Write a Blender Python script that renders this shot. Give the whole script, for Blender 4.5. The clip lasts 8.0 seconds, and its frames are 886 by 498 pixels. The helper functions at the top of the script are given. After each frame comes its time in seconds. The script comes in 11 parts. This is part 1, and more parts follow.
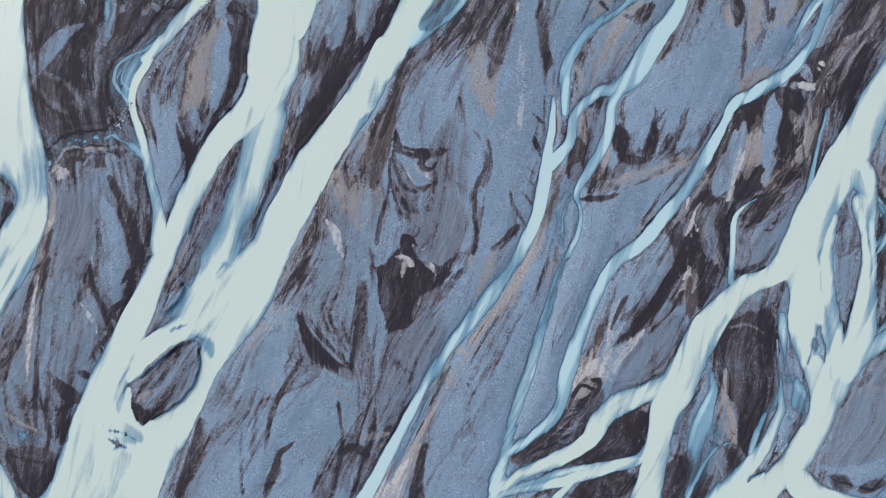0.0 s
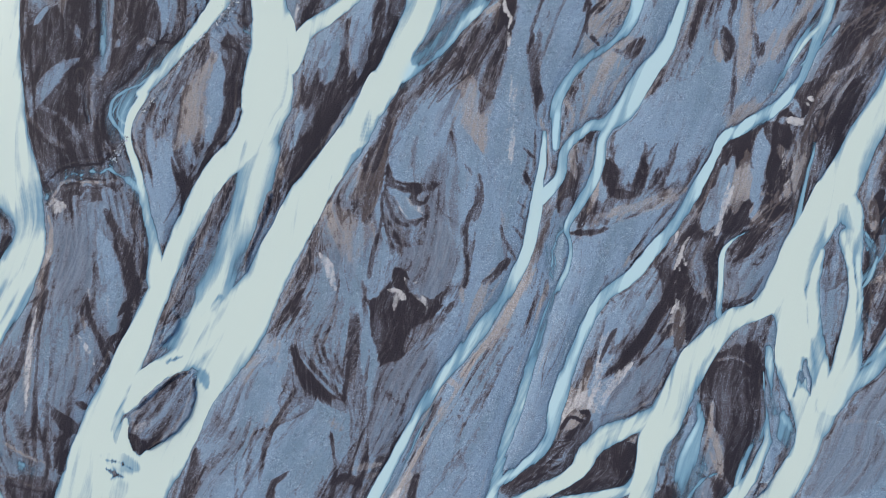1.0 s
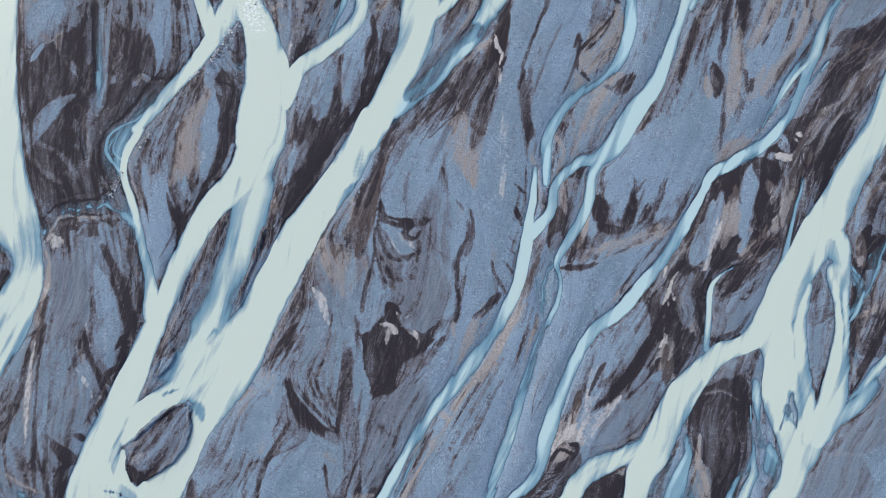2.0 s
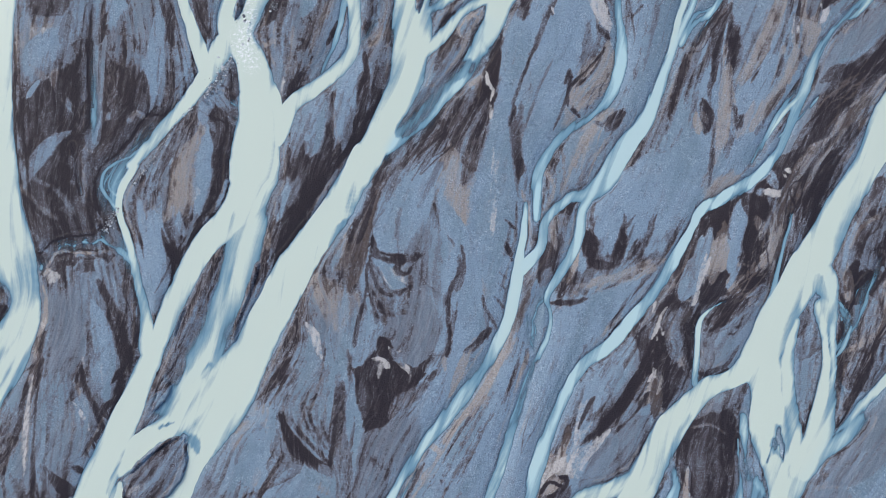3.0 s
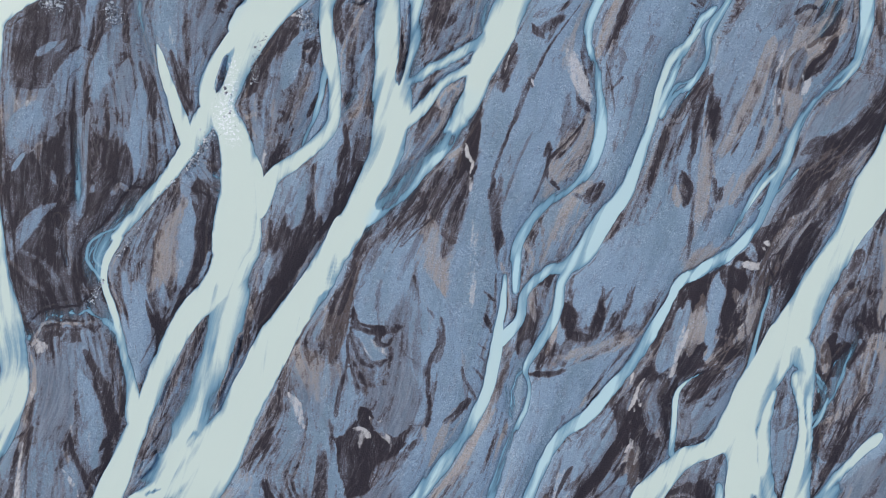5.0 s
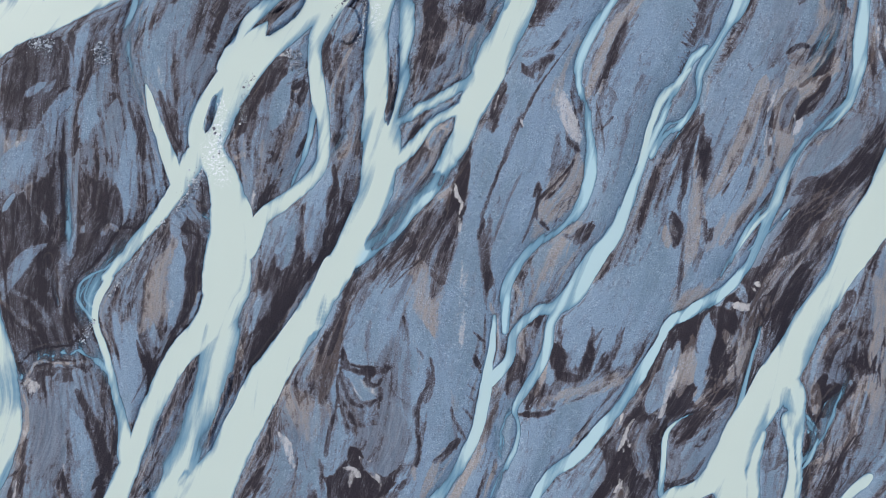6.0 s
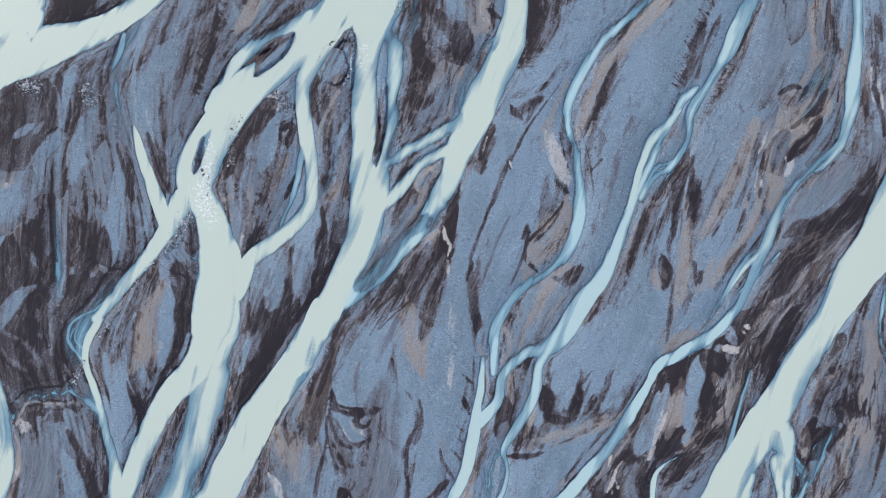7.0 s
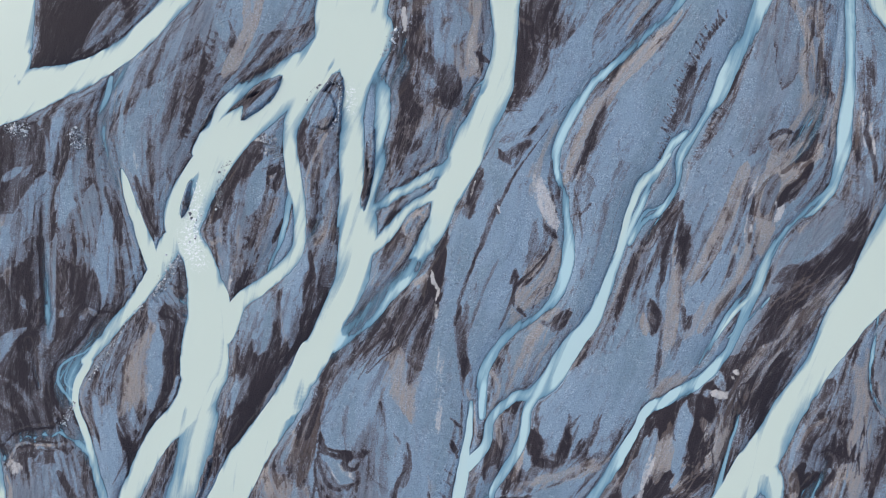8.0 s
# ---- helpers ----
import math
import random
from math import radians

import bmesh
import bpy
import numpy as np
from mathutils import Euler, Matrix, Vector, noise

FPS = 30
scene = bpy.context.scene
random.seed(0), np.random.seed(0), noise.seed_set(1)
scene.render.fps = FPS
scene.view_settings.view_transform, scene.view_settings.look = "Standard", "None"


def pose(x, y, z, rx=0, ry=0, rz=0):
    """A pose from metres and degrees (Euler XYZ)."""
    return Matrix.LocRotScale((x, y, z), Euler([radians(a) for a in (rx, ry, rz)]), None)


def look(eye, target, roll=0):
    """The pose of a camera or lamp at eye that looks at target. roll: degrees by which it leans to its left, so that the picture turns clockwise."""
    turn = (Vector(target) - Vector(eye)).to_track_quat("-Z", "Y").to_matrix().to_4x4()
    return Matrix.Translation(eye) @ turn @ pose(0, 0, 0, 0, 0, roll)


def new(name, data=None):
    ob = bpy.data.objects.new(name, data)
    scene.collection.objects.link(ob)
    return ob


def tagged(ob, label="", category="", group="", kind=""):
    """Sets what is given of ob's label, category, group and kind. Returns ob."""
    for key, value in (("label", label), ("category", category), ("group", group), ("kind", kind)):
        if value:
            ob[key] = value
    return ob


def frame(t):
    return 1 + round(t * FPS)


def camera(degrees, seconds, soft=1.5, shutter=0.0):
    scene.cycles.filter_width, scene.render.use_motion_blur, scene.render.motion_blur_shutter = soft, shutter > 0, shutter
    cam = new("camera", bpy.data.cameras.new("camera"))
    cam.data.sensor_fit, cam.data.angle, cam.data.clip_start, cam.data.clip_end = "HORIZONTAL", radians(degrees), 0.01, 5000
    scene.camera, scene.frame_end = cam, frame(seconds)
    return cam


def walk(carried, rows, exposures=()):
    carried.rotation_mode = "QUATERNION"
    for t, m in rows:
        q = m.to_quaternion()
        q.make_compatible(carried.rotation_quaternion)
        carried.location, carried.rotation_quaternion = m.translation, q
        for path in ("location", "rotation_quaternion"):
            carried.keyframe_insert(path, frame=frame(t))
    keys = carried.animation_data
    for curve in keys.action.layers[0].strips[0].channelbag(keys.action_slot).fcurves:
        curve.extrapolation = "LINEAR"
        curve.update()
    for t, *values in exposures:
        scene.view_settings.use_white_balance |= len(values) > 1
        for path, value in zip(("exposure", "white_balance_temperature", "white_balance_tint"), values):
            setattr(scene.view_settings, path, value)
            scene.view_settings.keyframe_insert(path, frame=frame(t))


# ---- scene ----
cam = camera(71.0, 8.0, soft=0.7)
PATH = [
    (0.0, 0.00, 0.00, 120.00, 3.379, -0.108, -0.000),
    (0.5, 0.99, 3.91, 121.07, 3.040, -0.030, 0.047),
    (1.0, 2.00, 7.87, 122.07, 2.696, 0.051, 0.107),
    (1.5, 3.06, 11.98, 123.07, 2.350, 0.159, 0.131),
    (3.0, 6.32, 24.74, 125.68, 1.317, 0.483, 0.121),
    (3.5, 7.56, 29.09, 126.28, 0.966, 0.616, 0.110),
    (4.0, 8.93, 33.47, 126.75, 0.597, 0.769, 0.142),
    (4.5, 10.35, 37.94, 127.05, 0.208, 0.938, 0.151),
    (6.0, 14.90, 52.61, 126.74, -0.930, 1.538, 0.050),
    (6.5, 16.48, 57.69, 126.51, -1.328, 1.741, 0.043),
    (7.0, 18.12, 62.93, 126.11, -1.735, 1.944, -0.006),
    (7.5, 19.73, 68.23, 125.73, -2.125, 2.135, -0.002),
    (8.0, 21.35, 73.56, 125.28, -2.509, 2.326, -0.016),
]
EXPOSURE = 0.25
walk(cam, [(t, pose(x, y, z, rx, ry, rz)) for t, x, y, z, rx, ry, rz in PATH], [(0.0, EXPOSURE), (8.0, EXPOSURE)])

# ---- light: a bright overcast sky with a broad, weak sun ----
SUN_UP, SUN_ROUND = 34.0, 305.0
world = bpy.data.worlds.new("sky")
scene.world = world
world.use_nodes = True
wn = world.node_tree
wn.nodes.clear()
sky = wn.nodes.new("ShaderNodeTexSky")
sky.sky_type, sky.sun_disc = "NISHITA", False
sky.sun_elevation, sky.sun_rotation = radians(SUN_UP), radians(SUN_ROUND)
sky.air_density, sky.dust_density = 1.0, 2.0
back = wn.nodes.new("ShaderNodeBackground")
back.inputs["Strength"].default_value = 0.155
out = wn.nodes.new("ShaderNodeOutputWorld")
wn.links.new(sky.outputs[0], back.inputs["Color"])
wn.links.new(back.outputs[0], out.inputs["Surface"])
sun_data = bpy.data.lights.new("sun", "SUN")
sun_data.energy, sun_data.angle, sun_data.color = 1.5, radians(14), (0.985, 0.965, 0.91)
sun = new("sun", sun_data)
az = radians(SUN_ROUND)
sun.matrix_world = look((0, 0, 200), (-200 * math.sin(az) * math.cos(radians(SUN_UP)), -200 * math.cos(az) * math.cos(radians(SUN_UP)), 200 - 200 * math.sin(radians(SUN_UP))))


# ---- materials ----
class Nodes:
    """Short ways to build a node material."""

    def __init__(self, name):
        self.mat = bpy.data.materials.new(name)
        self.mat.use_nodes = True
        self.tree = self.mat.node_tree
        self.tree.nodes.clear()

    def put(self, kind, **sockets):
        node = self.tree.nodes.new("ShaderNode" + kind)
        for key, value in sockets.items():
            self.feed(node, key, value)
        return node

    def feed(self, node, key, value):
        socket = node.inputs[int(key[1:])] if key[0] == "i" and key[1:].isdigit() else node.inputs[key.replace("_", " ")]
        if isinstance(value, bpy.types.NodeSocket):
            self.tree.links.new(value, socket)
        else:
            socket.default_value = value

    def attr(self, name):
        node = self.put("Attribute")
        node.attribute_name = name
        return node.outputs["Fac"]

    def math(self, how, a, b=0.0, c=0.0, clamp=False):
        node = self.put("Math", i0=a, i1=b, i2=c)
        node.operation, node.use_clamp = how, clamp
        return node.outputs[0]

    def ramp(self, value, lo, hi, to_lo=0.0, to_hi=1.0):
        node = self.put("MapRange", Value=value, From_Min=lo, From_Max=hi, To_Min=to_lo, To_Max=to_hi)
        node.interpolation_type = "SMOOTHSTEP"
        return node.outputs[0]

    def mix(self, factor, a, b):
        node = self.tree.nodes.new("ShaderNodeMix")
        node.data_type = "RGBA"
        for socket, value in ((node.inputs[0], factor), (node.inputs[6], a), (node.inputs[7], b)):
            if isinstance(value, bpy.types.NodeSocket):
                self.tree.links.new(value, socket)
            else:
                socket.default_value = value if isinstance(value, float) else (*value, 1.0)
        return node.outputs[2]

    def noise(self, scale, detail=3.0, rough=0.6, where=None):
        node = self.put("TexNoise", Scale=scale, Detail=detail, Roughness=rough)
        self.tree.links.new(where or self.place(), node.inputs["Vector"])
        return node.outputs["Fac"]

    def place(self):
        return self.put("TexCoord").outputs["Object"]

    def bump(self, height, strength, distance):
        return self.put("Bump", Height=height, Strength=strength, Distance=distance).outputs[0]

    def done(self, shader):
        end = self.put("OutputMaterial")
        self.tree.links.new(shader, end.inputs["Surface"])
        return self.mat


GRAVEL, GRAVEL_SLATE, GRAVEL_PALE, GREY_SILT = (0.262, 0.356, 0.452), (0.20, 0.283, 0.348), (0.58, 0.67, 0.77), (0.186, 0.210, 0.255)
DULL_SAND, BROWN_SAND, DARK_SAND = (0.122, 0.117, 0.138), (0.078, 0.064, 0.070), (0.035, 0.028, 0.0345)
LILAC_SILT, TAN_SILT, PALE_SILT = (0.21, 0.225, 0.262), (0.41, 0.345, 0.30), (0.66, 0.625, 0.60)


def outwash_material():
    n = Nodes("outwash_sediment")
    grain = n.noise(1.5, 5.0, 0.75)
    speck = n.noise(3.2, 3.0, 0.6)
    fine = n.noise(5.0, 2.0, 0.6)
    broad = n.noise(0.12, 4.0, 0.55)
    across, along = n.attr("across"), n.attr("along")
    drawn = n.put("CombineXYZ", X=n.math("MULTIPLY", across, 1.2), Y=n.math("MULTIPLY", along, 0.14))
    thread = n.put("TexNoise", Vector=drawn.outputs[0], Scale=1.0, Detail=5.0, Roughness=0.58, Distortion=0.6).outputs["Fac"]
    laid = n.put("CombineXYZ", X=n.math("MULTIPLY", across, 0.42), Y=n.math("MULTIPLY", along, 0.06), Z=3.7)
    swirl = n.put("TexNoise", Vector=laid.outputs[0], Scale=1.0, Detail=4.0, Roughness=0.6, Distortion=1.6).outputs["Fac"]
    ridge = n.math("SUBTRACT", 1.0, n.math("MULTIPLY", n.math("ABSOLUTE", n.math("SUBTRACT", swirl, 0.5)), 16.0), clamp=True)
    fleck = n.math("MULTIPLY", n.math("SUBTRACT", grain, 0.5), 0.55)
    vein = n.math("MULTIPLY", n.math("SUBTRACT", thread, 0.5), 0.7)
    busy = n.attr("busy")
    loose = n.math("MULTIPLY", n.math("ADD", fleck, vein), n.ramp(n.attr("dark"), 0.65, 0.95, 1.0, 0.22))
    dark = n.math("ADD", n.attr("dark"), n.math("MULTIPLY", loose, busy))
    dark = n.math("ADD", dark, n.math("MULTIPLY", fleck, 0.3))
    lined = n.math("MULTIPLY", n.math("MULTIPLY", ridge, busy), n.ramp(n.attr("dark"), 0.25, 0.6, 0.2, -0.4))
    dark = n.math("ADD", dark, lined)
    steps = n.put("ValToRGB", Fac=dark)
    ramp = steps.color_ramp
    ramp.interpolation = "LINEAR"
    for place, tone in ((0.0, GRAVEL), (0.22, GRAVEL), (0.38, GREY_SILT), (0.55, DULL_SAND), (0.75, BROWN_SAND), (1.0, DARK_SAND)):
        stop = ramp.elements.new(place) if 0 < place < 1 else ramp.elements[0 if place == 0 else -1]
        stop.color = (*tone, 1.0)
    colour = steps.outputs["Color"]
    washed = n.put("CombineXYZ", X=n.math("MULTIPLY", across, 0.16), Y=n.math("MULTIPLY", along, 0.035), Z=6.3)
    wash = n.put("TexNoise", Vector=washed.outputs[0], Scale=1.0, Detail=5.0, Roughness=0.55, Distortion=0.8).outputs["Fac"]
    colour = n.mix(n.math("MULTIPLY", n.ramp(wash, 0.44, 0.62, 0.0, 0.85), n.ramp(dark, 0.2, 0.4, 1.0, 0.0)), colour, GRAVEL_SLATE)
    stony = n.math("MULTIPLY", n.ramp(dark, 0.14, 0.5, 1.0, 0.62), n.ramp(dark, 0.66, 0.97, 1.0, 0.05))
    dusty = n.ramp(n.attr("silt"), 0.2, 0.9, 1.0, 0.25)
    stony = n.math("MULTIPLY", stony, dusty)
    stony = n.math("MULTIPLY", stony, n.ramp(n.noise(0.35, 3.0, 0.6), 0.36, 0.62, 0.3, 1.0))
    silty = n.mix(n.ramp(thread, 0.35, 0.65), (0.145, 0.162, 0.195), (0.24, 0.26, 0.30))
    colour = n.mix(n.math("MULTIPLY", n.math("MULTIPLY", n.attr("silt"), 0.8), n.ramp(dark, 0.3, 0.6, 1.0, 0.0)), colour, silty)
    colour = n.mix(n.math("MULTIPLY", n.ramp(n.math("ADD", thread, n.math("MULTIPLY", broad, 0.7)), 0.85, 1.1, 0.0, 0.5), stony), colour, LILAC_SILT)
    tan = n.math("ADD", n.attr("tan"), n.math("MULTIPLY", loose, 0.45))
    brown = n.mix(n.ramp(dark, 0.3, 0.9), TAN_SILT, (0.125, 0.094, 0.083))
    colour = n.mix(n.ramp(tan, 0.25, 1.0, 0.0, 0.88), colour, n.mix(n.ramp(grain, 0.45, 0.65, 0.0, 0.3), brown, LILAC_SILT))
    colour = n.mix(n.math("MULTIPLY", n.math("MULTIPLY", ridge, n.ramp(busy, 0.35, 0.75)), n.ramp(n.attr("dark"), 0.4, 0.65, 0.0, 0.45)), colour, (0.22, 0.185, 0.18))
    pale = n.math("ADD", n.attr("pale"), n.math("MULTIPLY", loose, 0.4))
    colour = n.mix(n.ramp(pale, 0.28, 1.0, 0.0, 0.85), colour, PALE_SILT)
    colour = n.mix(n.math("MULTIPLY", n.math("MULTIPLY", n.ramp(speck, 0.53, 0.66, 0.0, 0.52), n.ramp(grain, 0.38, 0.62, 0.35, 1.0)), stony), colour, GRAVEL_PALE)
    colour = n.mix(n.math("MULTIPLY", n.ramp(speck, 0.46, 0.34, 0.0, 0.5), stony), colour, (0.10, 0.13, 0.18))
    # fine pale flecks: the gravel's speckle, with its sparkle painted into the colour
    colour = n.mix(n.math("MULTIPLY", n.ramp(fine, 0.55, 0.67, 0.0, 0.5), stony), colour, GRAVEL_PALE)
    colour = n.mix(n.math("MULTIPLY", n.ramp(grain, 0.5, 0.36, 0.0, 0.3), stony), colour, (0.07, 0.085, 0.12))
    salted = n.math("MULTIPLY", n.ramp(dark, 0.34, 0.5), n.ramp(dark, 0.62, 0.86, 1.0, 0.0))
    salted = n.math("MULTIPLY", salted, n.ramp(n.noise(0.5, 3.0, 0.6), 0.4, 0.62, 0.25, 1.0))
    colour = n.mix(n.math("MULTIPLY", n.ramp(n.noise(3.6, 2.0, 0.7), 0.55, 0.68, 0.0, 0.5), salted), colour, GRAVEL_PALE)
    coiled = n.put("CombineXYZ", X=n.math("MULTIPLY", across, 0.6), Y=n.math("MULTIPLY", along, 0.11), Z=9.1)
    coil = n.put("TexNoise", Vector=coiled.outputs[0], Scale=1.0, Detail=3.0, Roughness=0.55, Distortion=1.9).outputs["Fac"]
    wisp = n.math("SUBTRACT", 1.0, n.math("MULTIPLY", n.math("ABSOLUTE", n.math("SUBTRACT", coil, 0.47)), 26.0), clamp=True)
    wisp = n.math("MULTIPLY", n.math("MULTIPLY", wisp, n.ramp(busy, 0.35, 0.75)), n.math("MULTIPLY", n.ramp(n.attr("dark"), 0.35, 0.6, 0.0, 0.6), n.ramp(broad, 0.4, 0.6)))
    colour = n.mix(wisp, colour, (0.33, 0.29, 0.28))
    rough = n.ramp(dark, 0.2, 0.9, 0.85, 0.6)
    relief = n.bump(n.math("ADD", speck, n.math("MULTIPLY", grain, 2.0)), 0.9, 0.2)
    return n.done(n.put("BsdfPrincipled", Base_Color=colour, Roughness=rough, Specular_IOR_Level=0.12, Normal=relief).outputs[0])


MILK, THREAD, SHALLOW, BED_BLUE = (0.635, 0.71, 0.61), (0.48, 0.665, 0.685), (0.160, 0.302, 0.392), (0.115, 0.195, 0.255)


def water_material():
    n = Nodes("glacial_water")
    depth, milk = n.attr("depth"), n.attr("milk")
    drawn = n.put("CombineXYZ", X=n.math("MULTIPLY", n.attr("across"), 1.0), Y=n.math("MULTIPLY", n.attr("along"), 0.09))
    thread = n.put("TexNoise", Vector=drawn.outputs[0], Scale=1.0, Detail=6.0, Roughness=0.62, Distortion=0.5).outputs["Fac"]
    silk = n.math("SUBTRACT", n.math("ADD", n.math("MULTIPLY", n.attr("streak"), 0.4), n.math("MULTIPLY", thread, 0.8)), 0.6)
    body = n.math("ADD", depth, n.math("MULTIPLY", silk, n.ramp(depth, 0.03, 0.6, 0.35, 1.1)))
    full = n.mix(n.ramp(milk, 0.55, 0.95), THREAD, MILK)
    colour = n.mix(n.ramp(body, 0.0, 0.16), BED_BLUE, SHALLOW)
    colour = n.mix(n.ramp(body, 0.10, 0.66), colour, full)
    colour = n.mix(n.ramp(n.math("MULTIPLY", n.attr("foam"), n.ramp(n.noise(1.6, 6.0, 0.85), 0.44, 0.66)), 0.08, 0.6), colour, (0.93, 0.94, 0.92))
    ripple = n.math("ADD", n.noise(1.6, 3.0, 0.6), n.math("MULTIPLY", silk, 1.5))
    shine = n.put("BsdfPrincipled", Base_Color=colour, Roughness=0.3, IOR=1.33, Normal=n.bump(ripple, 0.25, 0.06))
    clear = n.put("BsdfTransparent")
    veil = n.put("MixShader", i0=n.ramp(n.math("ADD", depth, n.math("MULTIPLY", silk, 0.2)), 0.0, 0.2), i1=clear.outputs[0], i2=shine.outputs[0])
    return n.done(veil.outputs[0])


def boulder_material():
    n = Nodes("river_boulder")
    shade = n.put("ObjectInfo").outputs["Random"]
    # the pale end of the tone stands in for wet glints and foam
    tone = n.mix(n.ramp(shade, 0.3, 1.0), (0.10, 0.10, 0.115), (0.66, 0.69, 0.72))
    tone = n.mix(n.ramp(n.noise(6.0, 4.0), 0.4, 0.7, 0.0, 0.5), tone, (0.2, 0.2, 0.22))
    return n.done(n.put("BsdfPrincipled", Base_Color=tone, Roughness=0.35, Normal=n.bump(n.noise(12.0), 0.5, 0.05)).outputs[0])


def pebble_material():
    n = Nodes("river_cobbles")
    shade = n.put("NewGeometry").outputs["Random Per Island"]
    # near-white cobbles carry glints and foam dots in their colour
    tone = n.mix(n.ramp(shade, 0.35, 1.0), (0.07, 0.07, 0.08), (0.72, 0.75, 0.77))
    return n.done(n.put("BsdfPrincipled", Base_Color=tone, Roughness=0.4).outputs[0])


SEDIMENT, WATER, BOULDER, COBBLE = outwash_material(), water_material(), boulder_material(), pebble_material()

# ---- the plan of the river plain, in metres ----
# channel: label, depth, shelf (metres from bank to full depth), milkiness, ends that run on, then x, y, width along the stream
CHANNELS, SHOALS, SHALLOWS, STROKES = [], [], [], []


def channel(label, depth, shelf, milk, ends, *line):
    CHANNELS.append((label, depth, shelf, milk, ends, (line,)))


def strand_lines(count, loom, fat, sway, *line):
    """Thin wandering lines side by side down a band x, y, width."""
    made = []
    for lane in range(count):
        lane, phase, pace = (lane + loom.uniform(0.1, 0.9)) / count - 0.5, loom.uniform(0, 6.28), loom.uniform(0.5, 1.6)
        first, last = loom.uniform(0, 0.45), loom.uniform(0.6, 1.0)
        thread = []
        for k in range(6):
            s = (first + (last - first) * k / 5) * (len(line) - 1)
            i = min(int(s), len(line) - 2)
            a, b, f = line[i], line[i + 1], s - i
            dx, dy = b[0] - a[0], b[1] - a[1]
            reach, wide = max(math.hypot(dx, dy), 1e-3), a[2] + f * (b[2] - a[2])
            side = wide * (lane + sway * math.sin(phase + pace * k))
            thread.append((a[0] + f * dx + side * dy / reach, a[1] + f * dy - side * dx / reach, fat * loom.uniform(0.2, 0.5) * math.sin(0.4 + 2.3 * k / 5)))
        made.append(tuple(thread))
    return made


def threads(label, depth, shelf, milk, count, *line):
    """Thin streams that braid down one band."""
    CHANNELS.append(("thin sheet of clear water under braided threads", 0.3 * depth, 2.0 * shelf, 0.3, "", (line,)))
    CHANNELS.append((label, depth, shelf, milk, "", tuple(strand_lines(count, random.Random(len(CHANNELS)), 1.5, 0.07, *line))))


def shallow(share, soft, *line):
    SHALLOWS.append((share, soft, line))


def shoal(height, soft, *line):
    SHOALS.append((height, soft, line))


def deposit(kind, amount, soft, *line):
    STROKES.append((kind, amount, soft, line))


def strands(kind, amount, count, *line):
    """A tangle of thin wandering threads of one sediment down a band x, y, width."""
    loom = random.Random(len(STROKES))
    for thread in strand_lines(count, loom, 1.0, 0.12, *line):
        STROKES.append((kind, amount * loom.uniform(0.6, 1.2), 0.08, thread))


def seeps(amount, side, length, spacing, *line):
    """A comb of short dark fingers where water seeps out along a line, on its left or right side going down."""
    comb = random.Random(len(STROKES))
    for a, b in zip(line[:-1], line[1:]):
        dx, dy = b[0] - a[0], b[1] - a[1]
        reach = math.hypot(dx, dy)
        out_x, out_y = (dy / reach, -dx / reach) if side == "l" else (-dy / reach, dx / reach)
        for k in range(int(reach / spacing)):
            s = (k + comb.uniform(0.1, 0.9)) * spacing / reach
            x, y, size = a[0] + s * dx, a[1] + s * dy, length * comb.uniform(0.4, 1.3)
            bend = comb.uniform(-0.1, 0.9)
            tip = (x + size * (out_x - bend * dx / reach), y + size * (out_y - bend * dy / reach), 0.1)
            STROKES.append(("K", min(1.0, amount + 0.15), 0.12, ((x, y, comb.uniform(0.3, 0.5)), tip)))


channel("broad milky glacial river bending round a dark island", 1.2, 1.6, 1.0, "se", (-32.0, 125.0, 5.7), (-38.8, 117.3, 5.0), (-46.0, 110.4, 5.1), (-54.4, 105.0, 5.3), (-63.0, 101.9, 7.2), (-71.4, 99.9, 10.2), (-85.4, 93.2, 11.2), (-89.9, 82.8, 15.2), (-89.8, 66.4, 13.8), (-88.9, 53.5, 12.3), (-88.2, 42.8, 13.3), (-85.6, 33.8, 11.7), (-82.3, 24.8, 10.1), (-79.7, 18.2, 6.4), (-80.8, 11.6, 7.9), (-83.1, 5.0, 8.3), (-86.7, -1.5, 7.6), (-90.2, -8.0, 7.6))
channel("wide milky pale-green glacial river channel between gravel bars", 1.2, 1.6, 1.0, "s", (-72.9, 125.7, 12.7), (-73.1, 113.2, 11.6), (-74.2, 104.1, 10.4))
channel("broad milky river confluence above the gravel islands", 1.2, 1.6, 1.0, "s", (0.1, 124.5, 14.6), (-1.7, 117.9, 14.7), (-2.5, 112.3, 14.1), (-4.6, 106.7, 10.2))
channel("milky river arm with white rapids over boulders", 1.2, 1.6, 1.0, "", (-6.3, 109.2, 6.8), (-11.5, 103.7, 7.1), (-19.7, 96.2, 7.1), (-26.7, 91.1, 8.3), (-32.5, 83.1, 8.3), (-36.1, 76.2, 9.3), (-36.9, 71.8, 7.2), (-34.2, 66.4, 6.3), (-32.4, 58.8, 7.4))
channel("narrow milky side channel round a gravel island", 0.9, 1.5, 0.85, "", (-11.5, 105.7, 5.2), (-18.4, 102.7, 3.9), (-24.8, 100.0, 3.2), (-30.4, 94.3, 2.8), (-33.8, 87.7, 2.8))
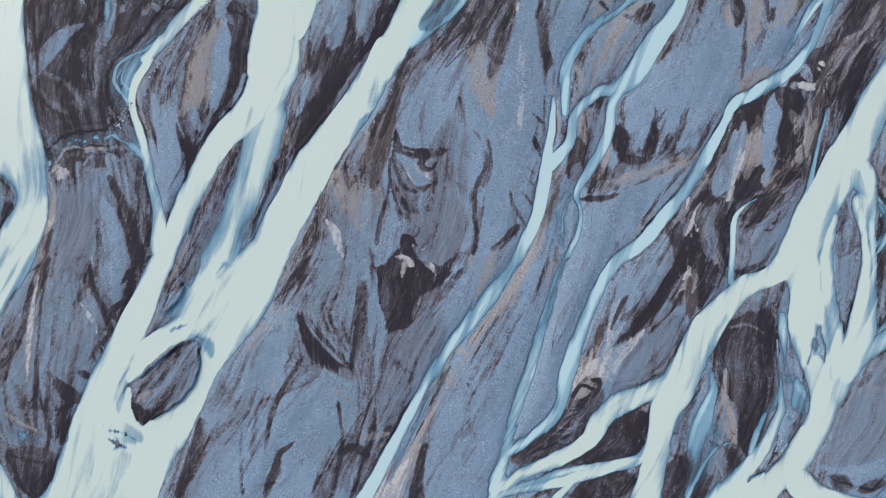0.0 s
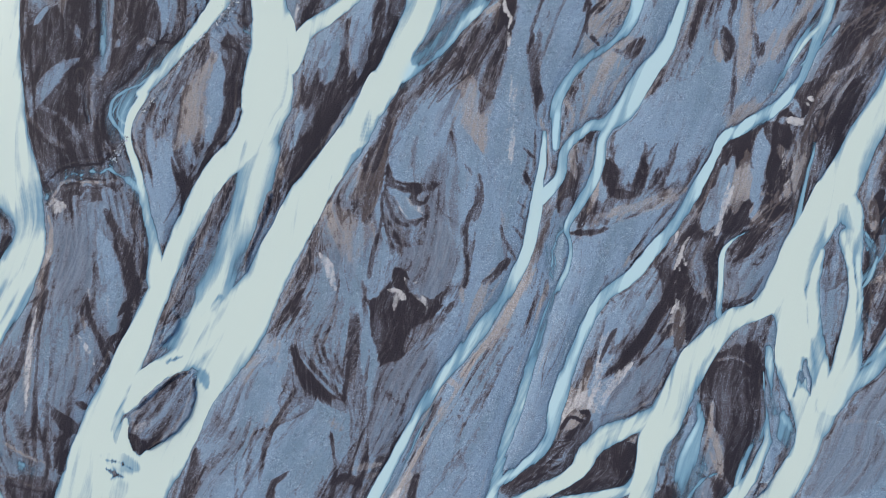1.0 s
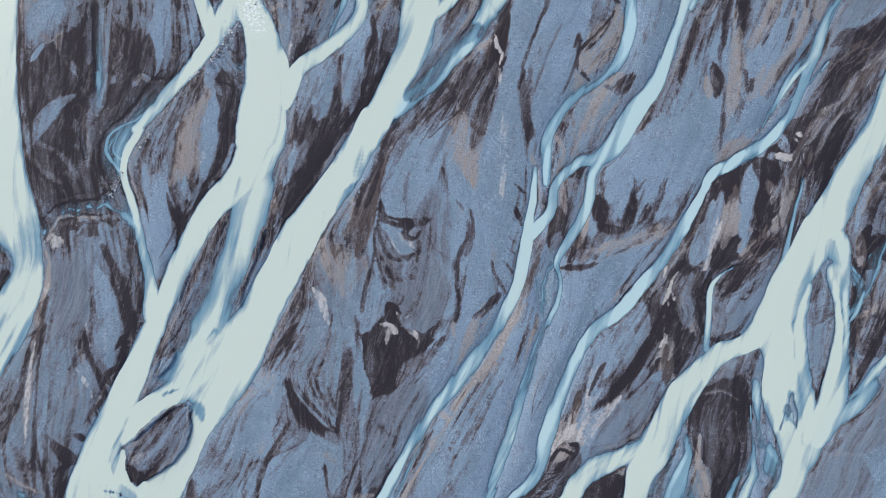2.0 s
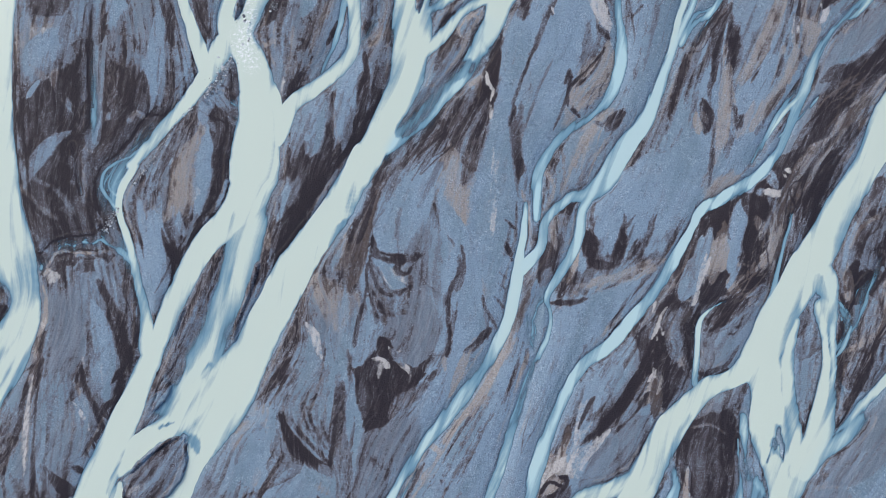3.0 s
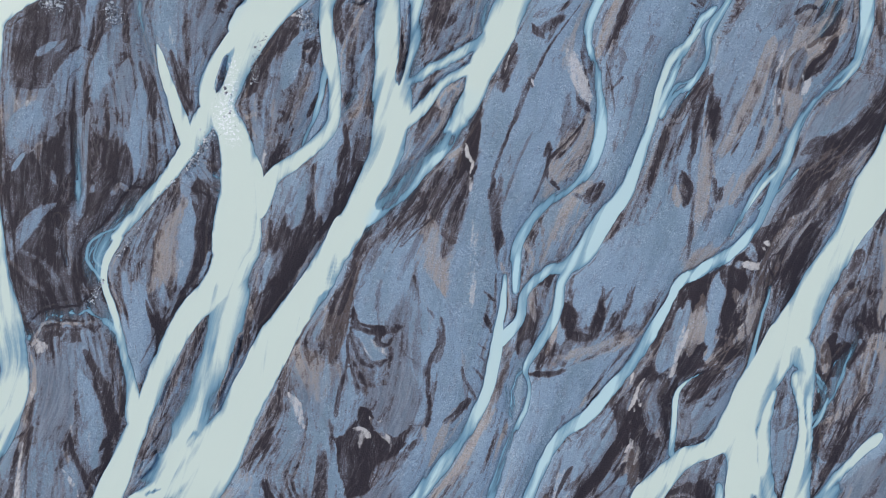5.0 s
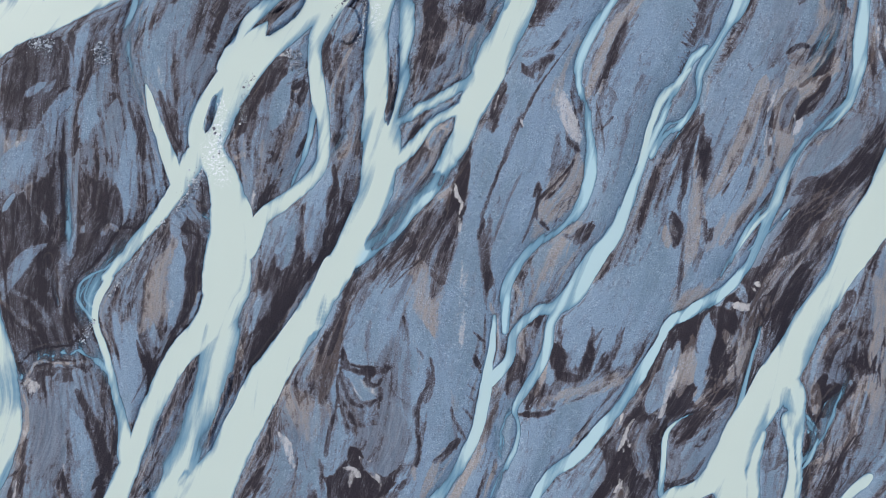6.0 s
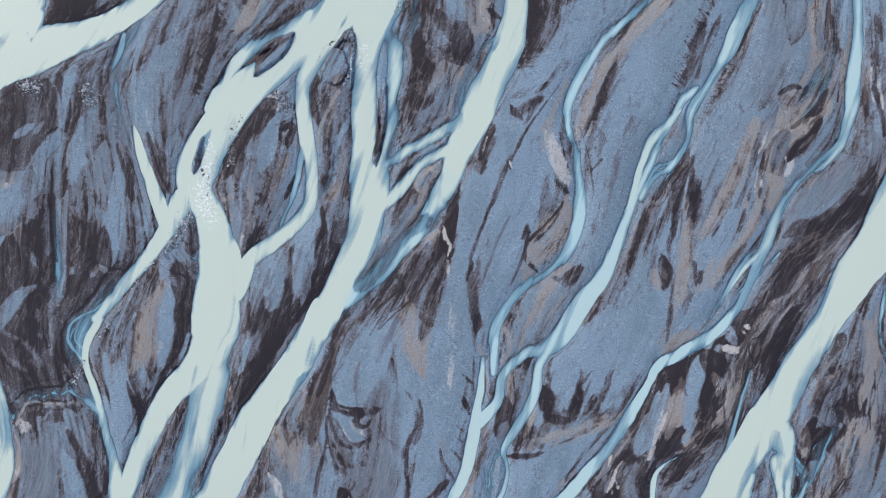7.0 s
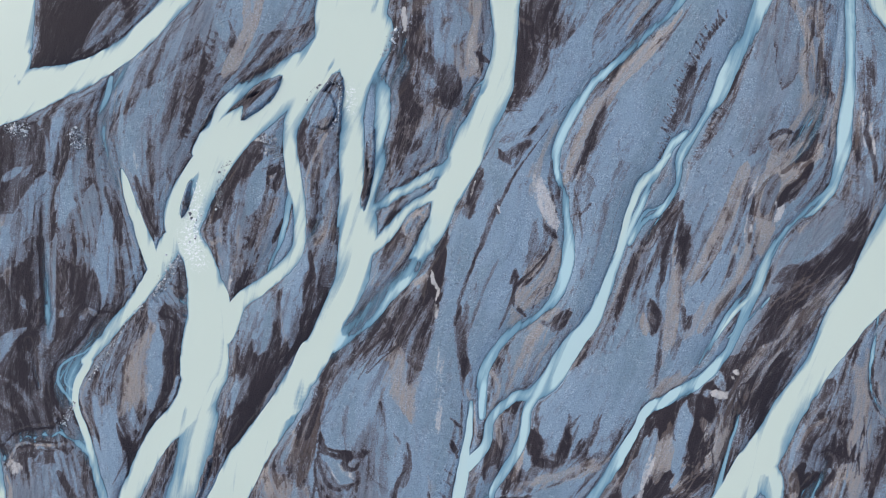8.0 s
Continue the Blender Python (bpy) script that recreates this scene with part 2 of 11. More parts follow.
channel("wide milky river arm flowing past brown gravel bars", 1.2, 1.6, 1.0, "", (-32.5, 60.0, 7.9), (-32.3, 52.9, 8.4), (-34.0, 42.3, 9.1), (-32.7, 54.2, 7.6), (-32.5, 46.5, 8.7), (-34.4, 38.9, 9.1), (-37.9, 33.8, 6.6), (-43.8, 27.3, 5.1), (-47.5, 20.4, 4.8), (-50.4, 13.8, 5.0), (-53.5, 6.1, 5.0), (-56.0, 0.6, 5.0), (-58.2, -4.8, 5.6), (-60.7, -10.2, 6.3), (-63.1, -16.6, 7.1), (-65.0, -23.0, 7.8), (-66.9, -30.4, 9.0))
channel("shallow bluish milky water beside a sandy shoal", 0.6, 2.4, 0.9, "", (-33.7, 36.1, 7.8), (-35.3, 28.2, 7.7), (-37.1, 20.4, 7.3), (-39.9, 12.7, 7.7), (-43.0, 6.1, 7.9), (-46.8, 0.1, 8.7), (-50.0, -4.6, 7.2))
channel("wide milky pale-green river arm between gravel bars", 1.2, 1.6, 1.0, "e", (1.1, 111.1, 11.3), (-1.0, 101.1, 6.4), (-2.2, 92.1, 5.7), (-2.0, 83.0, 5.9), (-1.2, 72.7, 8.3), (-2.2, 62.4, 6.7), (-4.9, 56.6, 6.2), (-8.2, 49.6, 6.0), (-12.0, 42.5, 6.0), (-10.6, 46.5, 5.8), (-17.1, 34.4, 6.4), (-22.3, 27.5, 7.1), (-25.3, 22.6, 8.4), (-29.3, 14.9, 7.7), (-32.8, 8.2, 8.1), (-36.0, 2.8, 9.8), (-38.8, -2.6, 11.3), (-41.4, -8.0, 9.8), (-45.0, -15.5, 5.0), (-48.1, -22.5, 5.0), (-52.8, -28.8, 8.4), (-58.5, -35.7, 12.4), (-63.1, -42.0, 17.1), (-70.2, -52.3, 21.2))
channel("wide milky pale-green glacial river channel between gravel bars", 1.2, 1.6, 1.0, "e", (-66.9, -30.4, 9.0), (-68.3, -38.8, 11.7), (-72.5, -48.2, 15.9))
channel("wide milky pale-green glacial river channel between gravel bars", 1.2, 1.6, 1.0, "", (-41.5, -4.2, 12.0), (-49.0, -8.0, 6.1), (-54.9, -11.5, 5.4), (-60.2, -15.5, 6.5))
channel("narrow milky side channel round a gravel island", 1.1, 1.0, 1.0, "", (-7.5, 105.1, 5.7), (-11.0, 99.5, 4.1), (-13.9, 94.4, 3.9), (-14.7, 89.3, 3.0), (-14.3, 83.6, 3.2), (-13.2, 77.9, 3.0), (-13.1, 72.7, 2.9), (-13.5, 68.7, 3.1), (-16.6, 64.1, 3.1), (-21.9, 60.0, 3.1), (-26.1, 56.5, 3.3), (-29.1, 50.6, 5.1))
channel("narrow milky side channel round a gravel island", 0.6, 1.3, 0.8, "", (2.8, 104.4, 4.5), (3.9, 96.6, 4.3), (3.8, 88.7, 3.9), (2.3, 80.7, 3.9), (-0.3, 72.7, 4.6))
channel("milky river arm coming in from the north", 1.1, 1.2, 0.95, "s", (29.2, 124.0, 6.7), (28.8, 117.4, 6.1), (28.5, 108.6, 5.2), (27.1, 100.8, 6.3), (23.5, 93.1, 6.8), (19.8, 85.2, 6.6), (16.9, 79.0, 5.7), (15.2, 72.7, 4.3), (12.6, 67.6, 2.5), (10.6, 65.3, 0.9))
channel("thin clear-blue braided stream over gravel", 0.6, 1.4, 0.7, "", (15.2, 73.3, 4.6), (11.8, 66.5, 3.7), (6.8, 60.9, 3.7), (2.0, 55.7, 4.1), (-2.5, 51.4, 4.6), (-6.2, 48.2, 3.9))
channel("thin clear-blue braided stream over gravel", 0.9, 0.8, 0.9, "", (19.8, 86.9, 2.7), (14.7, 83.5, 2.5), (10.7, 81.3, 2.3), (5.8, 78.8, 2.5), (1.5, 75.9, 2.3))
channel("thin clear-blue braided stream over gravel", 0.9, 0.8, 0.9, "", (19.8, 81.8, 3.0), (14.7, 79.0, 2.5), (10.7, 77.3, 2.3), (7.8, 74.5, 2.3), (3.8, 69.9, 3.0), (0.6, 66.1, 1.8))
channel("thin clear-blue braided stream over gravel", 0.3, 1.0, 0.7, "", (25.7, 102.5, 1.1), (21.5, 99.8, 1.1), (19.2, 94.8, 1.4), (17.5, 89.2, 1.6), (16.4, 84.1, 1.6))
channel("narrow milky stream along a bouldery bank", 0.9, 0.9, 0.95, "", (-39.4, 69.8, 4.6), (-41.5, 66.0, 4.2), (-43.7, 62.3, 3.5), (-48.0, 56.4, 3.0), (-53.0, 51.0, 2.8), (-58.5, 44.5, 2.1), (-57.9, 44.5, 2.0), (-60.2, 39.4, 1.6), (-60.6, 34.9, 1.3), (-58.1, 27.1, 1.8), (-56.6, 21.5, 2.2), (-55.2, 14.9, 2.6), (-54.6, 7.2, 3.9))
channel("short pale milky spillway between dark sand bars", 0.9, 0.8, 1.0, "", (-49.8, 84.3, 0.7), (-48.4, 79.1, 2.1), (-46.5, 73.3, 2.6), (-44.6, 68.7, 3.3), (-42.5, 62.8, 2.8))
channel("faint grey-blue silty stream over dark gravel", 0.07, 1.4, 0.3, "", (-48.1, 106.1, 2.3), (-51.2, 98.1, 2.3), (-51.4, 91.3, 2.3), (-50.3, 85.5, 1.6))
channel("thin clear-blue braided stream over gravel", 0.35, 0.8, 0.6, "", (-57.0, 48.0, 0.9), (-59.3, 46.1, 1.0), (-61.9, 44.7, 1.2), (-64.0, 42.6, 1.2), (-64.3, 40.3, 1.0), (-63.2, 38.2, 0.9), (-61.6, 36.1, 0.8), (-59.9, 34.7, 0.6))
channel("thin clear-blue braided stream over gravel", 0.3, 0.8, 0.6, "", (-43.7, 60.1, 0.6), (-42.1, 59.3, 0.9), (-39.8, 58.3, 0.9), (-37.6, 57.0, 1.0), (-36.0, 56.4, 0.7))
channel("thin clear-blue braided stream over gravel", 0.25, 0.8, 0.55, "", (-43.5, 57.6, 0.6), (-41.6, 56.5, 0.8), (-39.3, 55.6, 0.8), (-36.5, 53.7, 0.8))
channel("thin clear-blue braided stream over gravel", 0.3, 0.7, 0.6, "", (-56.5, 49.9, 0.5), (-59.0, 47.1, 0.7), (-60.9, 45.0, 0.7), (-62.3, 42.2, 0.6), (-62.8, 40.3, 0.6), (-61.6, 38.5, 0.6), (-60.2, 37.3, 0.5))
channel("thin clear-blue braided stream over gravel", 0.22, 0.6, 0.5, "", (-56.1, 52.2, 0.5), (-57.7, 50.1, 0.6), (-60.1, 47.5, 0.6), (-62.3, 45.4, 0.6), (-64.2, 43.8, 0.6), (-65.4, 41.1, 0.5))
channel("thin blue stream winding across dark sand", 0.35, 1.0, 0.55, "", (-56.6, 21.5, 1.1), (-57.7, 24.3, 1.8), (-60.2, 26.9, 1.8), (-62.6, 28.2, 1.3), (-64.3, 29.3, 1.0), (-66.2, 28.5, 0.9), (-68.0, 29.0, 0.9), (-69.8, 28.1, 1.0), (-71.5, 28.3, 0.9), (-73.5, 26.9, 1.0), (-74.8, 26.2, 1.1), (-75.4, 24.6, 1.3), (-76.6, 23.3, 1.8))
channel("thin clear-blue braided stream over gravel", 0.2, 0.8, 0.45, "", (-60.0, 28.0, 0.6), (-62.7, 29.5, 0.8), (-65.4, 30.0, 0.6), (-67.8, 29.3, 0.6), (-70.2, 29.1, 0.4), (-72.6, 27.7, 0.6))
channel("thin clear-blue braided stream over gravel", 0.22, 0.8, 0.5, "", (-56.5, 18.7, 0.5), (-58.3, 22.6, 0.9), (-60.0, 26.0, 0.8), (-62.0, 28.0, 0.7), (-63.6, 29.5, 0.7), (-64.8, 30.9, 0.4))
channel("thin clear-blue braided stream over gravel", 0.06, 1.2, 0.3, "", (-65.4, 80.9, 1.9), (-66.3, 70.4, 1.6), (-66.0, 58.6, 1.9), (-65.7, 49.2, 2.1))
channel("thin clear-blue braided stream over gravel", 0.2, 1.0, 0.5, "e", (-72.5, -31.5, 0.6), (-75.8, -29.9, 1.7), (-80.2, -28.3, 2.1), (-85.1, -25.7, 2.6))
channel("wide milky pale-green glacial river channel between gravel bars", 1.0, 1.0, 1.0, "e", (-88.0, -32.5, 5.4), (-84.1, -36.7, 4.3), (-80.7, -40.9, 3.6), (-76.8, -47.1, 5.3))
channel("narrow light-blue stream curving past tan silt", 0.55, 0.9, 0.55, "s", (64.4, 119.1, 2.2), (61.2, 114.8, 2.2), (53.7, 107.4, 2.2), (47.1, 101.8, 2.0), (41.9, 94.6, 2.2), (38.8, 86.3, 2.0), (40.4, 78.4, 1.8), (41.6, 70.5, 2.3), (41.0, 63.7, 2.9), (38.0, 57.4, 2.7), (30.1, 51.6, 2.3), (25.9, 46.4, 2.5), (24.1, 40.6, 2.1), (24.2, 33.6, 1.6))
channel("thin clear-blue braided stream over gravel", 0.8, 0.8, 0.7, "s", (80.6, 121.0, 3.9), (78.0, 115.6, 3.7), (74.6, 107.5, 3.3), (70.8, 99.3, 3.3), (67.1, 92.8, 1.8), (63.7, 86.4, 2.5), (62.5, 80.6, 1.5), (59.1, 75.2, 1.7), (55.8, 72.7, 1.6), (53.6, 69.4, 1.4))
channel("thin clear-blue braided stream over gravel", 0.7, 0.9, 0.68, "", (64.4, 91.1, 1.3), (61.4, 88.4, 2.2), (58.4, 82.8, 1.8), (55.2, 75.6, 1.8), (52.8, 70.5, 2.0), (50.3, 63.7, 2.3), (47.1, 55.2, 3.4), (42.2, 48.6, 3.8), (38.2, 41.8, 4.5), (34.4, 38.4, 3.8), (30.7, 37.8, 2.7), (26.2, 33.3, 2.2), (25.0, 27.7, 2.2), (22.4, 24.3, 2.6), (20.2, 22.7, 2.2))
channel("thin clear-blue braided stream over gravel", 0.7, 0.9, 0.68, "", (35.1, 38.9, 2.9), (33.3, 35.0, 2.2), (32.4, 29.4, 2.2), (29.0, 22.7, 2.0), (26.4, 17.7, 1.5), (27.2, 14.7, 0.9), (27.0, 11.6, 1.1), (25.0, 7.2, 1.3), (22.9, 3.4, 1.5), (21.0, -2.6, 1.7), (18.2, -11.8, 2.2), (15.4, -19.8, 2.4), (13.2, -27.3, 2.2), (11.6, -33.6, 2.6), (9.9, -40.4, 3.0), (8.3, -45.1, 3.2))
channel("thin clear-blue braided stream over gravel", 0.1, 0.8, 0.4, "", (26.2, 17.7, 1.1), (22.8, 14.3, 1.1), (22.3, 10.5, 1.1), (23.9, 7.2, 1.1))
channel("long light-blue stream along a blue-grey gravel bar", 0.8, 1.0, 0.68, "", (21.8, 36.7, 0.9), (21.2, 28.2, 1.8), (20.2, 21.5, 2.6), (18.7, 14.9, 2.6), (16.2, 8.3, 2.8), (11.8, 1.2, 2.8), (6.1, -5.9, 3.3), (0.9, -13.2, 2.8), (-4.0, -20.9, 2.4), (-8.3, -28.9, 2.4), (-13.0, -37.3, 2.8), (-16.2, -43.0, 3.0))
channel("thin clear-blue braided stream over gravel", 0.18, 0.8, 0.5, "", (0.9, -15.6, 1.1), (-3.4, -24.1, 1.1), (-6.6, -30.4, 1.1), (-9.8, -36.8, 1.1))
channel("light-blue stream bordered by muddy margins", 0.8, 0.9, 0.66, "", (95.4, 120.7, 2.4), (95.3, 112.1, 2.2), (95.5, 103.5, 2.2), (95.2, 94.8, 3.1), (94.4, 87.1, 3.1), (92.4, 80.5, 1.6), (88.2, 76.3, 1.6), (83.9, 71.6, 1.7), (80.7, 66.6, 2.0), (78.7, 60.4, 2.7), (73.5, 47.7, 1.8), (68.8, 42.7, 2.7), (63.1, 38.4, 2.9), (58.1, 36.1, 2.2), (55.8, 32.7, 1.8), (52.6, 26.6, 2.4), (49.2, 21.0, 2.4), (43.7, 13.8, 2.6), (38.1, 8.1, 2.6), (32.8, 3.4, 2.4), (29.4, -2.6, 2.8), (26.0, -11.3, 3.0), (23.6, -18.8, 3.0), (21.9, -24.1, 2.6), (17.5, -28.3, 1.9), (12.1, -32.0, 1.9))
channel("thin clear-blue braided stream over gravel", 0.35, 0.8, 0.55, "", (78.1, 62.1, 1.1), (74.4, 56.4, 1.4), (70.6, 50.2, 1.4), (67.9, 45.6, 1.6))
channel("thin muddy stream over tan silt", 0.1, 1.2, 0.5, "s", (91.8, 103.5, 0.7), (90.4, 94.8, 1.3), (87.9, 88.2, 1.6), (84.7, 84.9, 1.1))
channel("thin clear-blue braided stream over gravel", 0.8, 1.0, 0.9, "se", (97.7, 122.9, 6.5), (102.1, 115.3, 6.5), (108.7, 109.8, 8.7))
channel("wide milky river beside swirled dark silt", 1.2, 1.6, 1.0, "s", (116.6, 94.6, 13.1), (110.7, 80.5, 12.7), (104.6, 68.3, 11.1), (100.5, 59.9, 9.4), (95.5, 53.1, 8.1), (91.1, 45.2, 6.3), (86.9, 38.5, 6.3), (81.8, 28.8, 7.5), (78.1, 22.7, 7.5), (73.7, 15.8, 7.5), (70.5, 9.4, 7.5), (68.1, 4.5, 7.4))
channel("milky branch leaving the wide eastern river", 1.1, 1.0, 1.0, "", (69.3, 6.1, 6.6), (63.7, 1.7, 3.9), (58.7, -0.4, 4.4), (54.0, -4.8, 5.0), (50.3, -9.1, 5.9), (48.0, -14.0, 6.1), (45.4, -18.8, 6.7), (42.9, -22.5, 6.0), (41.7, -27.8, 4.9), (40.5, -34.2, 4.9), (38.1, -41.0, 5.6), (35.0, -47.2, 6.4))
channel("milky branch splitting round blue shoals", 1.1, 1.2, 1.0, "e", (68.7, 6.1, 7.7), (70.4, -0.4, 6.5), (70.6, -8.0, 7.8), (72.0, -15.6, 6.5), (73.0, -20.9, 5.2), (72.2, -25.4, 5.0), (68.3, -31.5, 5.6), (62.1, -36.8, 6.2), (54.3, -43.1, 8.1))
channel("narrow milky side channel round a gravel island", 0.8, 1.2, 0.85, "", (81.4, 22.7, 5.5), (82.9, 17.1, 3.7), (83.4, 11.6, 2.0), (83.5, 5.0, 1.8), (82.8, -2.6, 3.1), (81.0, -10.2, 5.0), (77.2, -16.1, 4.8), (73.2, -22.0, 5.4))
channel("narrow milky side channel round a gravel island", 0.6, 1.4, 0.75, "", (89.0, -5.9, 3.3), (85.0, -10.2, 3.7), (80.6, -13.4, 3.3), (76.6, -17.2, 4.3))
channel("narrow milky side channel round a gravel island", 0.5, 1.2, 0.75, "", (65.6, -5.9, 1.7), (65.9, -14.5, 1.5), (64.0, -20.9, 1.7), (60.6, -27.3, 1.7), (58.9, -31.5, 1.5))
channel("narrow milky side channel round a gravel island", 0.5, 1.4, 0.8, "", (66.1, -14.5, 2.4), (67.0, -19.9, 1.9), (64.7, -24.6, 1.7), (61.0, -31.0, 2.6), (55.5, -36.8, 3.6), (52.2, -41.0, 5.3))
channel("thin clear-blue braided stream over gravel", 0.9, 0.9, 0.9, "", (44.6, -19.3, 5.4), (38.7, -20.4, 3.2), (32.7, -22.2, 3.2), (29.4, -25.7, 2.8), (27.2, -30.5, 2.6), (21.2, -33.4, 2.6), (15.9, -35.7, 2.1), (10.0, -38.9, 2.1))
channel("thin clear-blue braided stream over gravel", 0.6, 0.9, 0.8, "", (40.6, -29.4, 2.1), (37.3, -33.1, 2.4), (30.3, -34.5, 2.1), (23.4, -35.2, 1.9), (16.9, -37.3, 1.9), (11.0, -39.4, 1.9))
channel("thin clear-blue braided stream over gravel", 0.6, 0.9, 0.85, "", (27.7, -34.7, 1.3), (24.4, -37.8, 1.5), (21.2, -41.0, 1.5))
channel("fan of shallow blue water over dark sand", 0.3, 1.2, 0.6, "", (49.1, -13.4, 2.6), (51.9, -18.8, 1.9), (51.1, -24.1, 1.5), (49.2, -29.9, 2.6), (48.2, -35.7, 1.3), (46.3, -40.5, 1.1))
channel("thin clear-blue braided stream over gravel", 0.2, 1.2, 0.45, "", (47.4, -16.6, 1.7), (48.6, -20.9, 1.5), (48.0, -25.7, 1.5), (50.5, -31.0, 1.3), (52.3, -34.7, 0.9))
channel("thin clear-blue braided stream over gravel", 0.2, 1.0, 0.5, "", (49.8, -29.4, 0.9), (51.9, -31.5, 0.9), (53.9, -34.7, 0.9))
channel("thin clear-blue braided stream over gravel", 0.16, 1.2, 0.4, "", (45.7, -20.9, 1.9), (45.0, -27.3, 1.7), (44.4, -31.5, 1.3))
channel("thin clear-blue braided stream over gravel", 0.8, 0.8, 0.8, "", (61.9, 17.1, 0.2), (59.4, 15.9, 0.4), (57.1, 13.3, 1.1), (56.6, 7.2, 1.3), (56.1, 0.6, 2.0))
channel("thin clear-blue braided stream over gravel", 0.3, 0.9, 0.5, "", (75.8, 35.0, 0.7), (73.9, 27.1, 0.9), (71.6, 19.3, 1.5), (70.7, 14.9, 2.2))
channel("wide milky pale-green glacial river channel between gravel bars", 1.0, 1.0, 1.0, "e", (66.3, -35.7, 4.3), (70.4, -39.9, 5.3), (75.7, -42.0, 5.3), (83.1, -42.6, 5.3), (91.7, -42.1, 5.3))
channel("thin clear-blue braided stream over gravel", 0.5, 0.8, 0.7, "", (82.2, -40.5, 1.1), (85.0, -37.3, 0.9), (87.8, -34.7, 0.9))
channel("still grey pool inside a ring of boulders", 0.16, 1.2, 0.5, "", (-7.6, 97.8, 4.1), (-8.2, 95.0, 4.6))
channel("thin clear-blue braided stream over gravel", 0.35, 0.8, 0.7, "", (-14.7, 79.7, 1.4), (-16.3, 72.8, 1.4), (-17.8, 68.1, 1.6), (-19.7, 63.5, 1.4))
channel("thin clear-blue braided stream over gravel", 0.2, 0.8, 0.5, "", (-16.1, 73.9, 0.7), (-18.4, 68.1, 0.9), (-20.4, 63.5, 0.9))
channel("thin clear-blue braided stream over gravel", 0.08, 1.0, 0.4, "", (-8.3, 80.9, 1.6), (-8.0, 76.2, 1.6), (-9.2, 72.2, 1.8), (-11.5, 69.8, 1.6))
channel("thin clear-blue braided stream over gravel", 0.2, 0.8, 0.7, "", (9.3, 109.9, 1.4), (8.1, 106.6, 0.9), (5.6, 103.8, 0.9), (5.6, 101.0, 0.9), (6.7, 97.7, 0.7))
channel("thin clear-blue braided stream over gravel", 0.3, 0.8, 0.6, "", (102.3, 54.9, 0.6), (101.4, 48.2, 0.9), (100.8, 42.5, 0.9), (102.1, 38.0, 1.1), (104.5, 35.2, 1.1))
channel("thin clear-blue braided stream over gravel", 0.25, 0.8, 0.55, "", (83.4, 3.9, 0.9), (84.9, 0.6, 0.9), (85.7, -1.5, 0.9))
channel("thin clear-blue braided stream over gravel", 0.1, 1.0, 0.4, "", (-66.4, 56.3, 1.4), (-66.0, 52.8, 1.9), (-65.7, 48.7, 1.2))
channel("thin clear-blue braided stream over gravel", 0.12, 0.8, 0.4, "", (-70.3, 48.7, 0.5), (-69.4, 44.0, 0.7), (-68.5, 38.8, 0.6))
channel("thin clear-blue braided stream over gravel", 0.25, 1.0, 0.5, "", (93.1, 26.0, 0.8), (91.3, 20.3, 1.0), (89.0, 14.5, 1.1), (87.0, 11.1, 1.0), (84.2, 7.5, 1.1))
channel("thin clear-blue braided stream over gravel", 0.2, 1.0, 0.5, "", (83.9, 17.9, 0.9), (86.2, 15.1, 0.7), (88.3, 12.0, 0.7))
channel("thin clear-blue braided stream over gravel", 0.2, 1.0, 0.5, "", (80.0, 19.1, 0.7), (79.0, 15.6, 0.9), (78.2, 11.1, 0.8))
channel("narrow bright stream spilling over a gravel lip", .9, .8, .85, "", (94.4, 86.7, 0.91), (92.9, 80.4, 1.6), (89.4, 75.9, 1.4), (86.0, 74.1, 1), (83.5, 71.1, 1.4), (81.0, 66.9, 2), (79.1, 62.0, 3), (77.3, 58.2, 2), (73.9, 54.5, 1.1), (70.9, 49.7, 0.57))
channel("thin clear-blue braided stream over gravel", .7, .8, .75, "", (81.0, 58.4, 0.34), (77.5, 54.1, 1), (73.4, 50.2, 0.46))
channel("bright braided stream round a small gravel island", .9, .8, .8, "", (61.0, 86.8, 1.6), (56.9, 82.2, 2.7), (54.5, 78.7, 2.1), (52.9, 74.1, 1.8), (51.8, 69.5, 1.6), (50.4, 66.5, 0.57))
channel("thin clear-blue braided stream over gravel", .7, .8, .7, "", (63.2, 83.9, 1.6), (62.1, 79.3, 1.4), (59.6, 76.4, 1.4), (56.7, 75.0, 1.4), (54.4, 71.8, 1), (52.0, 68.6, 0.46))
channel("narrow milky side channel round a gravel island", 1.1, .8, .96, "", (81.8, 16.2, 3.9), (81.8, 11.1, 1.8), (82.1, 5.4, 2), (81.5, -0.3, 2.9), (80.7, -6.0, 4.3), (78.9, -11.6, 5), (76.6, -16.2, 5.7))
channel("thin clear-blue braided stream over gravel", .6, .7, .8, "", (87.1, 12.3, 0.45), (86.0, 8.9, 1), (83.5, 5.7, 0.45))
channel("narrow light-blue stream along a slate-grey flat", .9, .9, .85, "", (97.4, 4.6, 2), (92.8, 0.4, 2), (88.6, -4.2, 2.3), (83.4, -9.6, 0.9))
channel("wide milky pale-green glacial river channel between gravel bars", 1.1, 1.0, 1.0, "", (76.3, 13.4, 1.8), (74.2, 5.4, 2.7), (74.6, -1.4, 3.2), (75.5, -8.3, 3.2), (75.3, -16.2, 3.2))
threads("thin blue threads along a muddy bar", .25, .7, .5, 4, (78.8, 17.9, 1.4), (77.8, 10.0, 2.9), (78.3, 0.8, 2.3))
